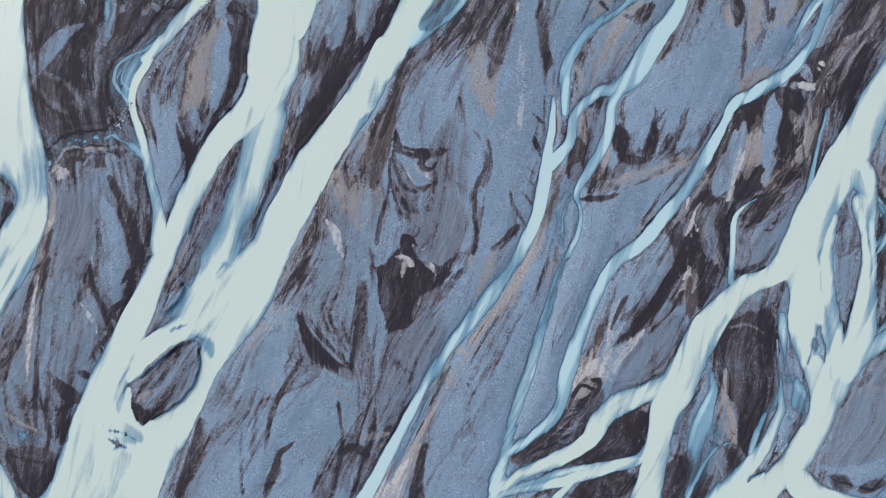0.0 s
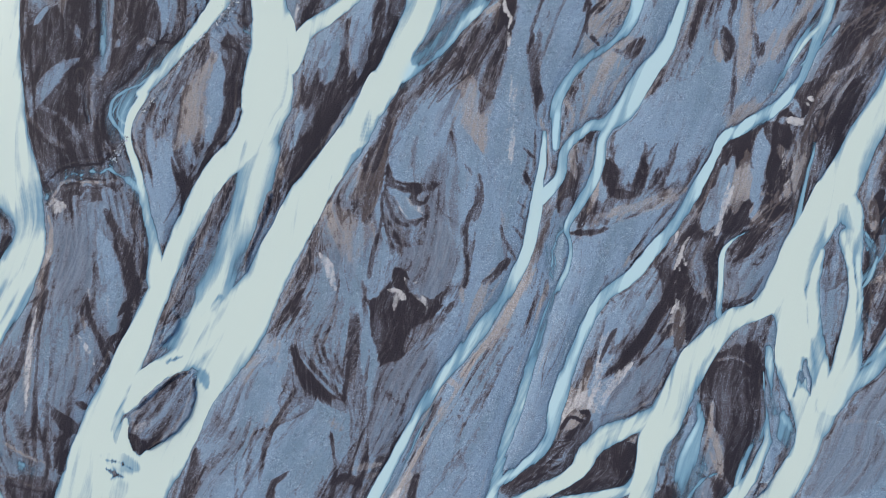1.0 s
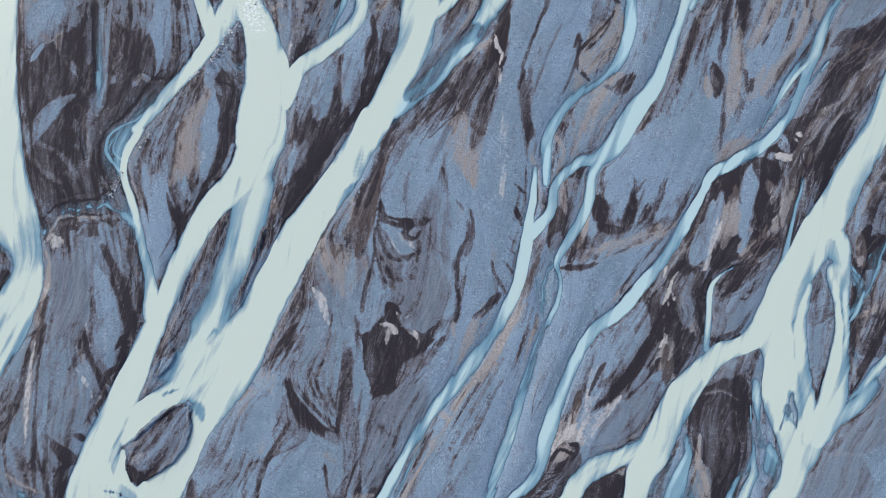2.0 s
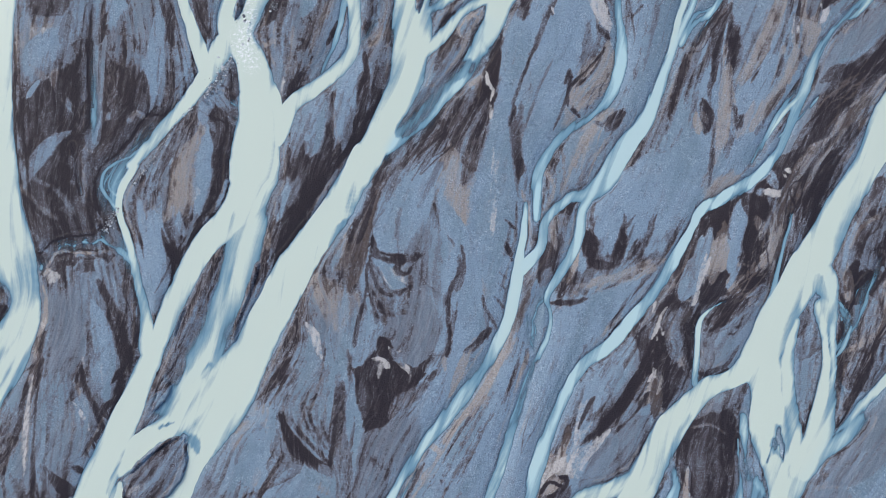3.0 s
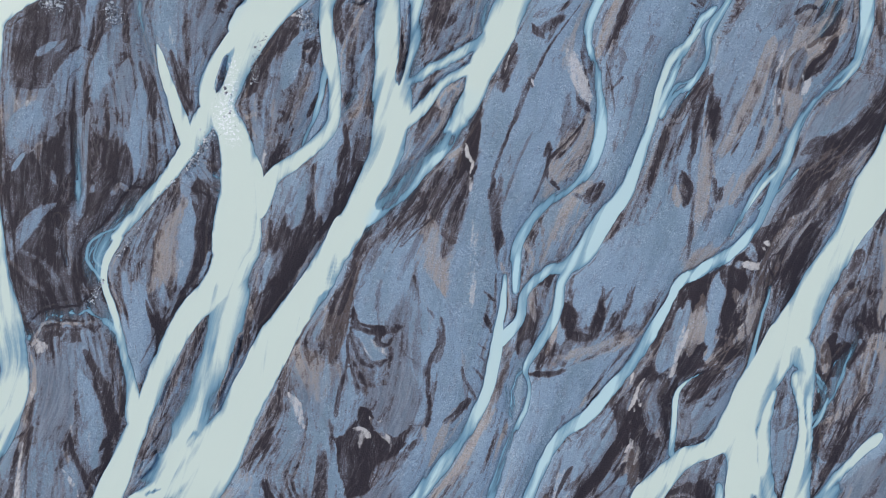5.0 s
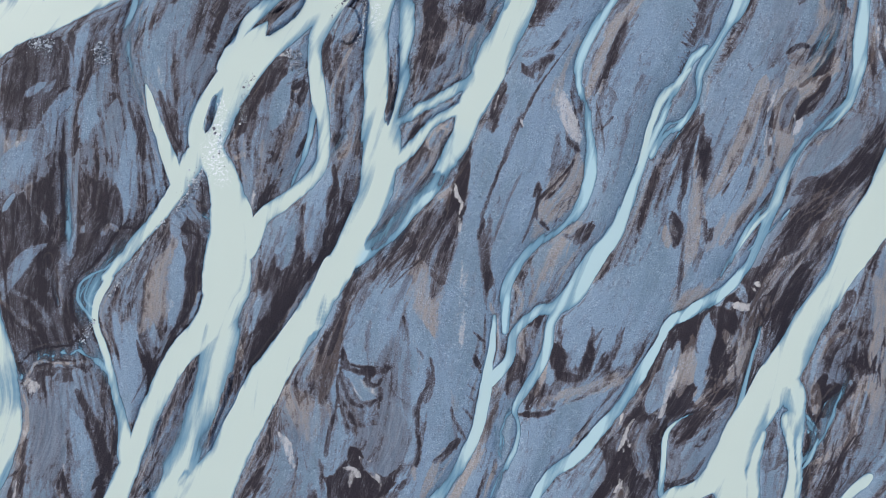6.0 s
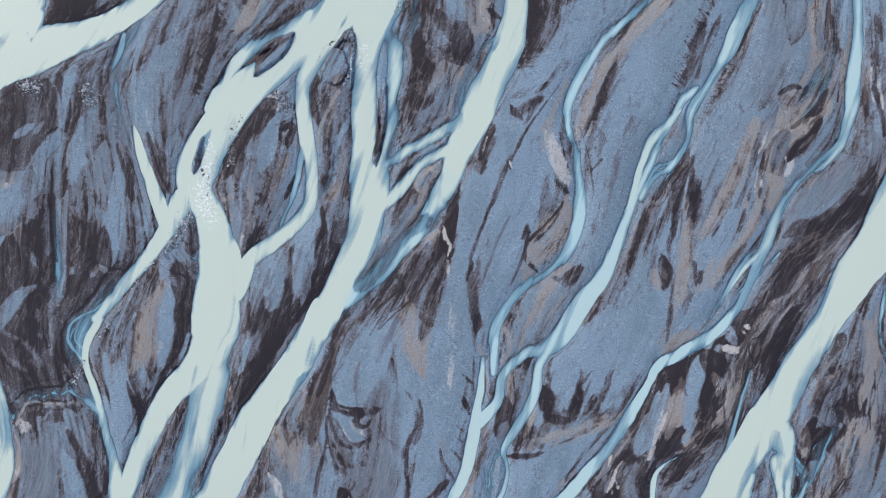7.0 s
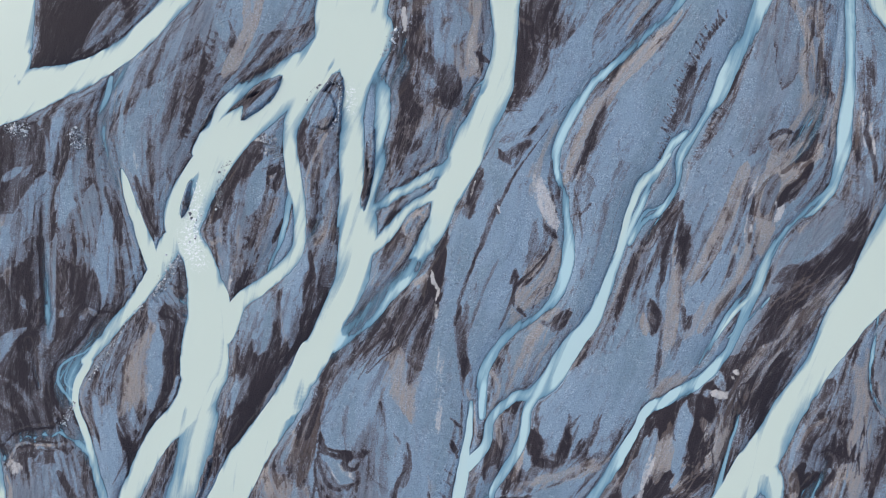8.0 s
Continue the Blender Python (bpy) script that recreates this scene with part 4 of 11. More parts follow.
deposit("D", 0.7, 1.2, (-46.3, 56.0, 4.7), (-51.7, 46.6, 2.8), (-55.3, 40.7, 1.9))
deposit("K", 0.8, 0.7, (-50.5, 29.3, 1.3), (-49.0, 26.9, 2.0), (-47.6, 24.9, 0.9))
deposit("N", 0.9, 1, (-37.9, 65.9, 2.3), (-38.9, 62.9, 5.1), (-39.4, 59.5, 4.7))
deposit("K", 0.8, 0.8, (-37.3, 64.1, 1.6), (-37.0, 60.0, 1.6))
deposit("K", 0.95, 1, (-22.1, 89.9, 4.6), (-25.1, 85.4, 6.9), (-28.0, 82.0, 3.5), (-28.1, 76.2, 4.6))
deposit("K", 0.9, 1, (-19.8, 84.8, 2.3), (-23.3, 84.2, 2.8))
deposit("B", 1, 0.7, (-21.3, 82.2, 2.8), (-22.0, 79.1, 2.8), (-23.0, 76.2, 1.6))
deposit("D", 0.9, 1, (-18.9, 80.8, 1.8), (-20.9, 75.1, 1.8), (-23.5, 69.3, 1.6))
deposit("T", 0.7, 1, (-16.4, 79.6, 1.1), (-18.8, 75.0, 1.4))
deposit("T", 0.6, 1.5, (-26.4, 71.6, 3.5), (-25.4, 65.8, 4.2))
deposit("M", 0.8, 1, (-16.8, 72.7, 2.3), (-18.9, 65.8, 2.8), (-22.5, 61.2, 1.6))
deposit("P", 0.80, 0.6, (-29.2, 69.9, 1.0), (-29.4, 68.7, 1.2))
deposit("P", 0.80, 0.5, (-26.9, 61.7, 0.5), (-27.9, 57.6, 0.8))
deposit("K", 0.8, 0.7, (-23.6, 63.5, 1.6), (-26.6, 58.8, 1.4))
deposit("P", 0.60, 0.6, (-22.1, 90.2, 0.9), (-18.6, 90.4, 0.9), (-16.9, 89.7, 0.9))
deposit("K", 0.8, 1, (-11.1, 92.2, 1.1), (-10.0, 86.5, 2.7), (-10.6, 80.8, 1.4))
deposit("K", 0.8, 0.8, (-4.8, 84.2, 0.9), (-5.8, 76.2, 1.4), (-5.1, 69.3, 1.6))
deposit("T", 0.7, 0.7, (-6.5, 91.0, 1.1), (-9.4, 85.3, 1.1), (-11.2, 79.6, 0.9))
deposit("M", 0.8, 0.8, (-6.8, 83.0, 1.6), (-8.5, 77.3, 1.8), (-9.5, 71.6, 1.6))
deposit("T", 0.6, 0.8, (-6.0, 72.7, 1.1), (-9.5, 69.1, 1.6))
deposit("B", 1, 0.8, (-11.9, 68.1, 3.9), (-12.2, 61.2, 6.2), (-13.0, 54.2, 5.8), (-14.4, 49.0, 2.3))
deposit("K", 0.85, 1, (-6.7, 64.7, 2.8), (-9.4, 54.2, 2.5), (-13.3, 46.0, 1.9))
deposit("K", 0.9, 1.2, (-17.8, 56.5, 3.5), (-22.1, 48.3, 4.7), (-25.7, 38.9, 5.8), (-29.5, 28.1, 2.3))
deposit("M", 0.85, 1, (-20.4, 55.9, 5.1), (-22.1, 49.5, 4.0), (-23.9, 44.8, 1.6))
deposit("M", 0.6, 1, (-24.7, 41.7, 2.7), (-26.3, 34.9, 1.6))
deposit("D", 0.7, 1, (-27.9, 33.8, 2.2), (-29.5, 27.1, 1.8))
deposit("T", 0.6, 1, (-30.9, 28.8, 1.1), (-31.6, 26.5, 1.1))
deposit("D", 0.9, 1, (-57.3, -23.0, 5.4), (-54.5, -25.1, 5.4))
deposit("M", 0.7, 1, (-49.9, -14.5, 4.3), (-52.0, -19.8, 3.2), (-55.7, -21.4, 3.2))
deposit("P", 0.40, 0.8, (-56.0, -20.6, 2.2))
deposit("K", 0.95, 0.8, (-5.2, 48.6, 1.6), (-8.9, 38.3, 3.1), (-11.7, 30.5, 3.8), (-13.4, 23.8, 3.5), (-14.3, 19.3, 2.2))
deposit("T", 0.7, 0.8, (-14.6, 29.3, 1.5), (-16.1, 23.8, 2.0))
deposit("D", 0.55, 2, (7.6, 60.0, 12.3), (-0.2, 49.7, 10.0), (-5.8, 40.6, 5.6))
deposit("T", 0.8, 3, (11.5, 55.4, 6.7), (8.5, 44.0, 7.8), (7.3, 30.5, 3.3))
deposit("D", 0.8, 1, (14.6, 57.7, 2.7), (11.8, 50.9, 2.7), (9.8, 46.3, 1.1))
deposit("P", 0.35, 1.5, (14.9, 57.7, 1.1), (15.2, 46.3, 1.8), (14.7, 33.8, 1.6))
deposit("N", 0.9, 2, (-18.9, 20.4, 3.3), (-16.1, 14.9, 9.9), (-14.4, 8.3, 6.6))
deposit("T", 0.55, 2, (-20.0, 19.3, 3.3), (-15.6, 14.9, 8.8), (-14.4, 9.4, 4.4))
deposit("P", 0.95, 0.6, (-21.9, 11.6, 1.2), (-20.3, 8.5, 1.5), (-19.2, 6.1, 0.9))
deposit("D", 0.7, 1, (-24.3, 12.7, 2.6), (-25.9, 8.3, 2.6), (-28.6, 2.8, 4.4), (-30.7, -1.5, 4.8))
deposit("T", 0.5, 1, (-27.0, 3.9, 2.8), (-30.7, -3.7, 3.3))
deposit("D", 0.85, 0.4, (-9.4, 28.2, 0.8), (-10.1, 22.6, 0.6), (-10.5, 14.9, 0.5), (-12.5, 7.2, 0.5), (-13.7, 2.8, 0.5))
deposit("M", 0.6, 1.5, (-13.9, 11.6, 3.3), (-15.5, 3.9, 2.8))
deposit("G", 0.95, 1.5, (2.0, 29.3, 4.4), (0.3, 20.4, 7.7), (-0.8, 11.6, 9.9), (-2.4, 5.0, 8.7))
deposit("M", 0.6, 1, (3.7, 35.0, 0.9), (2.9, 27.1, 4.4), (3.6, 20.4, 4.4))
deposit("K", 1, 0.4, (-8.4, 28.8, 0.9), (-8.4, 26.5, 2.0), (-6.2, 25.5, 1.3), (-3.5, 25.3, 1.8), (-1.1, 25.9, 1.3), (1.1, 26.4, 0.6))
deposit("K", 1, 0.6, (-8.1, 22.6, 2.9), (-7.7, 17.7, 4.0), (-4.6, 17.7, 4.4), (-2.2, 19.3, 1.5))
deposit("D", 0.7, 0.7, (-9.0, 14.9, 2.0), (-5.2, 13.8, 3.3))
# highlight on the pit's lower face, painted as a pale stroke
deposit("P", 0.90, 0.5, (-7.5, 23.8, 1.3), (-5.9, 21.8, 1.9), (-4.0, 20.0, 2.2), (-2.4, 21.1, 1.1))
deposit("T", 0.6, 0.6, (-1.9, 23.2, 1.8))
deposit("T", 0.5, 1, (-6.8, 14.3, 3.3), (-8.5, 17.1, 1.1))
deposit("K", 1, 0.5, (-5.1, 7.0, 3.3), (-7.6, 6.1, 2.4), (-9.5, 3.4, 3.3))
deposit("K", 1, 0.5, (-8.3, 0.6, 5.5), (-5.7, -1.0, 10.5), (-7.6, -5.9, 7.2))
deposit("G", 1, 0.4, (-6.8, 4.5, 2.0), (-5.9, 3.0, 1.3))
deposit("P", 0.60, 0.4, (-4.4, 6.6, 0.9), (-4.4, 5.2, 1.3), (-2.8, 4.1, 1.3), (-1.1, 3.5, 0.9), (-1.0, 1.7, 0.7))
deposit("K", 0.9, 0.4, (9.0, 26.9, 0.9), (8.9, 23.8, 1.4), (8.0, 21.3, 1.2), (6.9, 18.8, 1.1), (6.2, 16.9, 0.8))
deposit("D", 0.85, 0.7, (7.0, 17.1, 0.9), (7.0, 11.6, 1.3), (6.1, 6.1, 1.4), (5.0, 3.0, 1.1))
deposit("T", 0.9, 0.4, (5.6, 5.6, 1.0), (5.9, 3.3, 0.9))
deposit("D", 0.7, 0.7, (13.2, 14.3, 0.8), (14.3, 10.3, 1.2))
deposit("K", 0.8, 0.5, (10.7, 7.0, 1.1), (13.8, 10.0, 0.9))
deposit("M", 0.5, 1, (9.4, 13.8, 2.2))
deposit("D", 0.8, 0.5, (18.8, 57.7, 1.1), (19.3, 49.7, 1.6), (20.5, 41.7, 1.1))
deposit("M", 0.7, 1.5, (-38.1, -12.3, 6.5), (-39.6, -19.8, 7.1), (-43.3, -24.1, 3.2))
deposit("T", 0.6, 1, (-35.8, -8.2, 3.3), (-37.0, -11.3, 2.6))
deposit("P", 0.50, 0.7, (-30.1, -7.2, 1.1), (-29.7, -9.1, 1.1))
deposit("K", 0.9, 0.5, (-26.9, -5.9, 0.9), (-25.6, -10.2, 2.0), (-22.7, -13.6, 2.6), (-19.1, -16.1, 2.2), (-15.3, -17.5, 2.2))
deposit("K", 0.8, 0.4, (-22.1, -10.4, 0.5), (-19.3, -13.6, 0.8))
deposit("D", 0.8, 0.5, (-19.1, -8.6, 0.9), (-18.0, -10.5, 0.9))
deposit("D", 0.85, 1, (-14.9, 0.6, 1.3), (-15.4, -8.0, 2.4), (-14.8, -14.5, 3.5), (-14.2, -20.9, 3.5), (-13.7, -25.7, 3.0), (-15.2, -29.4, 3.9))
deposit("K", 0.9, 0.3, (-12.5, -5.9, 0.4), (-13.1, -14.5, 0.4), (-12.6, -23.0, 0.5), (-12.8, -28.9, 0.5))
deposit("D", 0.8, 1.2, (-16.8, -30.4, 5.4), (-18.9, -35.7, 4.3), (-15.2, -36.8, 6.4))
deposit("K", 0.9, 0.7, (-21.0, -35.5, 2.1), (-21.6, -39.9, 2.6))
deposit("B", 0.8, 0.7, (-18.3, -23.0, 2.4), (-17.4, -25.7, 1.9))
deposit("T", 0.6, 0.8, (-20.2, -19.8, 1.3), (-18.0, -21.4, 1.1))
deposit("G", 1, 1.2, (-4.0, -9.1, 10.8), (-6.2, -15.6, 13.0), (-8.3, -23.0, 8.6))
deposit("N", 0.35, 2, (-4.0, -10.2, 8.7), (-7.2, -23.0, 5.4))
deposit("N", 0.9, 1, (-37.4, -23.0, 2.8), (-40.5, -27.8, 3.2), (-44.1, -33.1, 4.3), (-47.2, -38.8, 3.2))
deposit("K", 0.9, 0.6, (-45.2, -25.7, 0.9), (-46.1, -29.4, 1.9), (-48.2, -34.6, 1.7), (-49.8, -39.9, 1.5))
deposit("K", 0.85, 0.5, (-35.0, -18.2, 0.9), (-36.2, -23.0, 1.3), (-37.6, -25.4, 0.9), (-42.1, -27.8, 0.6))
deposit("D", 0.7, 0.4, (-36.2, -25.1, 0.5), (-37.9, -31.5, 0.5), (-37.4, -38.8, 0.5))
deposit("D", 0.6, 0.5, (-33.5, -15.6, 0.6), (-35.1, -23.0, 0.6), (-36.0, -31.5, 0.8))
deposit("K", 0.95, 0.4, (-28.3, -29.8, 0.9), (-30.6, -31.5, 1.1), (-31.3, -34.9, 1.9), (-33.1, -39.4, 1.1))
deposit("T", 0.6, 0.7, (-32.0, -15.6, 1.1), (-32.5, -18.8, 1.4))
deposit("T", 0.5, 1, (-40.9, -31.5, 1.5), (-44.0, -37.8, 2.1))
deposit("T", 0.75, 0.8, (10.1, -5.3, 2.0), (5.8, -12.3, 1.5), (2.0, -18.8, 2.2))
deposit("D", 0.8, 0.6, (0.9, -16.6, 1.1), (-2.4, -22.0, 1.7), (-5.0, -27.3, 1.5))
deposit("T", 0.8, 1, (-5.0, -31.5, 2.8), (-8.8, -36.8, 4.3), (-9.8, -40.9, 5.3))
deposit("P", 0.60, 0.8, (-7.2, -34.7, 1.5), (-9.8, -38.9, 2.8))
deposit("K", 0.9, 0.8, (-2.3, -31.0, 1.7), (-3.9, -35.7, 2.8), (-5.0, -39.9, 2.6))
deposit("K", 0.8, 0.5, (-9.9, -28.3, 3.2), (-12.0, -31.5, 1.1))
deposit("T", 0.6, 1, (19.5, 11.6, 1.8), (16.7, 5.0, 2.2), (12.9, -2.6, 2.4))
deposit("D", 0.6, 0.7, (22.4, 22.7, 1.1), (20.1, 12.7, 1.3))
deposit("D", 0.5, 0.4, (-5.1, -14.5, 0.4), (-3.7, -17.5, 0.4))
deposit("D", 0.5, 0.4, (-1.8, -12.3, 0.3), (-1.1, -14.5, 0.3))
deposit("K", 0.9, 0.5, (35.2, 30.7, 0.9), (36.3, 27.3, 3.3), (38.2, 24.0, 3.3))
deposit("K", 0.9, 0.4, (41.9, 32.5, 0.4), (41.4, 28.8, 1.3), (40.2, 24.3, 2.2))
deposit("K", 0.9, 0.4, (47.0, 34.3, 0.4), (46.3, 31.1, 0.9), (44.9, 26.6, 1.3), (43.4, 24.3, 1.5))
deposit("D", 0.85, 1, (29.5, 21.0, 4.8), (36.1, 20.7, 3.7), (42.8, 24.3, 3.3))
deposit("T", 0.8, 1, (31.7, 18.8, 0.9), (37.3, 21.8, 2.0), (45.6, 24.3, 2.2))
deposit("K", 0.9, 0.8, (28.8, 29.4, 2.0), (27.8, 26.0, 3.1), (26.2, 22.7, 2.4))
deposit("D", 0.8, 0.6, (23.0, 31.0, 1.3), (22.3, 26.0, 1.5), (24.1, 30.5, 0.9))
deposit("T", 0.8, 0.8, (36.2, 54.9, 2.7), (33.3, 49.7, 2.2), (31.2, 44.0, 1.3), (28.6, 36.1, 0.9))
deposit("D", 0.8, 0.6, (46.5, 49.7, 0.9), (44.4, 46.3, 1.5), (41.0, 43.5, 0.7))
deposit("K", 1, 0.4, (57.9, 55.8, 1.4), (58.3, 53.5, 2.2))
deposit("T", 0.9, 0.4, (56.4, 54.0, 1.0), (56.8, 51.7, 1.2))
deposit("D", 0.7, 0.4, (59.3, 61.5, 0.9), (59.6, 50.1, 0.7), (59.0, 43.2, 0.7), (60.0, 38.6, 0.7))
deposit("M", 0.6, 2, (54.2, 68.2, 3.4), (55.4, 59.2, 4.5))
deposit("T", 0.6, 1, (41.5, 13.2, 2.2), (35.9, 8.3, 1.8), (32.0, 3.9, 1.3))
deposit("D", 0.8, 1, (53.4, 27.7, 1.5), (51.0, 21.6, 1.1), (47.6, 17.1, 0.9))
deposit("B", 0.9, 0.8, (58.6, 34.4, 2.2), (56.7, 28.3, 1.5))
deposit("M", 0.6, 1.5, (60.3, 54.3, 4.5), (62.3, 46.3, 4.5), (59.9, 41.8, 3.3))
deposit("T", 0.5, 1, (61.3, 53.2, 2.2), (60.7, 48.6, 1.8))
deposit("K", 0.9, 0.6, (65.2, 102.3, 2.3), (63.2, 96.7, 2.0), (62.4, 92.2, 2.0))
deposit("D", 0.9, 1.2, (60.4, 72.0, 4.5), (57.7, 67.4, 5.2), (56.0, 62.9, 3.4))
deposit("K", 0.9, 0.6, (64.3, 72.5, 1.4), (64.0, 67.4, 3.0), (62.9, 62.3, 2.0))
deposit("B", 0.8, 0.5, (62.8, 70.8, 0.6), (61.7, 65.2, 0.7), (60.7, 60.1, 0.8))
deposit("D", 0.7, 0.7, (69.7, 91.1, 0.7), (66.4, 86.6, 0.7))
deposit("T", 0.8, 1, (74.8, 82.6, 2.7), (72.4, 74.8, 3.4), (68.9, 66.9, 2.9), (66.1, 61.8, 2.3))
deposit("K", 0.6, 0.5, (76.0, 81.5, 1.1), (75.7, 79.2, 0.9))
deposit("K", 0.7, 0.8, (78.1, 91.0, 1.6), (77.3, 87.7, 1.6))
deposit("D", 0.7, 0.6, (75.6, 67.4, 1.4), (72.3, 62.9, 1.6))
deposit("T", 0.95, 1, (87.3, 105.4, 4.0), (87.6, 97.6, 4.0), (87.5, 90.9, 4.5), (84.8, 84.8, 5.0), (80.8, 79.8, 4.1), (79.7, 74.2, 4.1), (79.1, 68.5, 2.7))
deposit("G", 0.4, 1, (87.6, 97.6, 4.0), (84.8, 84.8, 4.5), (80.0, 74.2, 3.4))
deposit("K", 0.95, 0.7, (87.0, 82.6, 1.4), (84.9, 79.8, 3.2), (82.7, 77.0, 1.1))
deposit("K", 0.9, 0.5, (89.5, 89.8, 0.9), (88.2, 85.3, 1.1))
deposit("T", 0.6, 0.7, (81.9, 91.0, 2.3), (82.5, 87.6, 1.6))
deposit("M", 1, 0.8, (91.8, 95.4, 1.8), (90.3, 87.6, 2.0), (88.2, 80.3, 2.7))
deposit("M", 1, 1.2, (92.1, 76.4, 3.4), (88.3, 69.6, 7.9), (84.5, 64.6, 5.6))
deposit("K", 0.95, 1.5, (98.2, 71.9, 4.5), (92.3, 65.1, 6.8), (85.7, 61.2, 5.7))
deposit("T", 0.6, 0.7, (96.5, 76.4, 1.8), (93.3, 70.8, 1.6), (86.6, 71.9, 0.9))
deposit("K", 0.9, 0.6, (98.5, 105.3, 1.1), (99.0, 97.5, 1.6), (98.7, 92.0, 1.3))
deposit("P", 0.80, 0.6, (99.6, 92.5, 0.9), (99.2, 87.5, 0.9))
deposit("P", 0.80, 0.5, (83.0, 76.4, 1.4), (82.4, 74.4, 0.9))
deposit("P", 0.70, 0.5, (76.6, 73.0, 0.6), (76.0, 77.6, 0.7))
deposit("D", 0.7, 0.5, (95.3, 84.2, 1.1), (95.2, 75.2, 1.6))
deposit("D", 0.95, 2, (93.5, 60.1, 4.5), (88.0, 52.7, 5.7), (83.2, 41.3, 6.4), (79.4, 32.2, 4.6))
deposit("D", 0.8, 1, (77.9, 57.2, 2.3), (74.7, 50.4, 1.8))
deposit("T", 0.9, 0.7, (90.2, 53.8, 1.1), (84.7, 49.3, 1.6), (78.1, 43.0, 2.0), (74.3, 36.7, 2.0), (72.4, 29.9, 1.6), (68.2, 24.5, 1.1), (63.8, 20.0, 1.1))
deposit("T", 0.8, 0.6, (89.8, 48.8, 0.9), (83.7, 44.2, 1.1), (78.2, 39.0, 1.1))
deposit("T", 0.8, 0.6, (84.6, 56.1, 0.9), (80.2, 51.6, 0.9))
deposit("M", 0.8, 0.8, (81.0, 40.2, 2.0), (78.4, 35.6, 2.5), (76.0, 29.9, 1.1))
deposit("P", 0.70, 0.5, (72.7, 45.3, 0.9), (75.2, 43.5, 0.8))
deposit("P", 0.60, 0.6, (70.1, 39.2, 1.1), (72.6, 39.7, 1.8))
deposit("K", 0.9, 0.7, (71.4, 46.4, 1.8), (73.7, 41.9, 1.6), (68.6, 41.3, 2.3))
deposit("T", 0.9, 0.6, (68.8, 32.6, 2.3), (69.7, 31.0, 1.6))
deposit("K", 0.8, 0.6, (67.2, 34.4, 1.6), (70.4, 28.7, 1.1), (67.3, 26.4, 1.6))
deposit("K", 0.8, 0.6, (75.0, 26.4, 1.4), (71.6, 23.0, 2.3))
deposit("P", 0.40, 0.4, (65.4, 25.2, 0.6), (68.8, 26.2, 0.7), (71.5, 29.8, 0.7))
deposit("T", 0.9, 0.8, (62.0, 59.5, 2.5), (62.5, 53.8, 2.5), (61.2, 49.2, 1.6))
deposit("D", 0.8, 0.6, (60.5, 56.1, 0.7), (60.1, 50.4, 0.7))
deposit("T", 0.6, 1.5, (65.7, 47.5, 3.4), (60.7, 41.8, 5.7))
deposit("B", 0.9, 1, (67.0, 51.5, 1.6), (64.0, 47.0, 3.4), (61.3, 43.5, 1.4))
deposit("K", 0.95, 0.7, (62.5, 36.7, 2.5), (60.5, 32.1, 4.1))
deposit("T", 0.9, 0.6, (61.0, 28.6, 2.7), (61.7, 22.9, 2.5))
deposit("K", 0.9, 0.6, (59.8, 20.5, 4.6), (58.7, 17.1, 3.4))
deposit("P", 0.95, 0.4, (58.7, 26.3, 0.6), (57.3, 23.1, 0.8), (57.9, 19.6, 0.7))
deposit("B", 1, 0.6, (65.0, 34.4, 2.7), (63.5, 26.3, 2.5), (62.0, 18.8, 0.9))
deposit("B", 0.9, 0.6, (58.0, 27.4, 2.3), (56.4, 24.0, 2.3))
deposit("K", 0.8, 0.6, (59.7, 36.6, 1.1), (56.9, 30.9, 2.1), (54.9, 26.3, 1.6))
deposit("K", 0.9, 1, (51.5, 16.0, 4.4), (50.2, 10.5, 7.7), (51.8, 7.2, 6.6), (48.9, 2.8, 3.9))
deposit("P", 0.70, 0.5, (49.2, 12.9, 1.1), (48.5, 10.5, 1.3))
deposit("T", 0.7, 0.8, (51.4, 12.1, 3.3), (52.9, 8.3, 2.2))
deposit("P", 0.80, 0.5, (48.0, 2.2, 1.1), (46.2, -1.5, 1.3))
deposit("K", 0.8, 0.8, (53.3, 2.8, 1.7), (49.9, -1.5, 2.8))
deposit("T", 0.7, 0.7, (47.5, -3.7, 2.6))
deposit("G", 0.9, 1, (66.3, 17.1, 2.9), (62.3, 10.5, 4.8), (59.4, 5.6, 3.7))
deposit("K", 0.8, 0.5, (59.6, 13.8, 2.2), (58.1, 8.3, 0.9), (59.9, 3.9, 1.1))
deposit("B", 1, 0.8, (46.0, -7.5, 3.3), (41.0, -12.9, 7.6), (34.9, -17.7, 6.5), (32.7, -19.8, 3.2))
deposit("M", 0.9, 1, (44.7, 7.2, 3.3), (39.1, 0.6, 5.5), (36.2, -4.2, 5.4))
deposit("K", 0.7, 0.6, (44.0, 0.6, 1.3), (38.9, -5.9, 1.5), (35.1, -10.2, 0.9))
deposit("T", 0.9, 0.6, (26.9, -14.5, 2.6), (27.9, -17.2, 4.3), (25.7, -19.8, 2.6))
deposit("P", 0.80, 0.5, (32.9, -3.7, 0.9), (32.4, -8.0, 0.9), (31.4, -13.4, 1.3), (30.3, -16.6, 2.8))
deposit("P", 0.90, 0.4, (38.0, -9.1, 0.7), (35.0, -12.1, 1.3), (32.2, -16.1, 1.7))
deposit("K", 0.7, 0.4, (28.4, -18.2, 1.1), (31.1, -17.9, 0.9))
deposit("K", 0.95, 1.5, (59.5, -8.6, 9.8), (57.2, -14.5, 10.8), (58.6, -20.9, 8.6), (59.0, -27.3, 5.4))
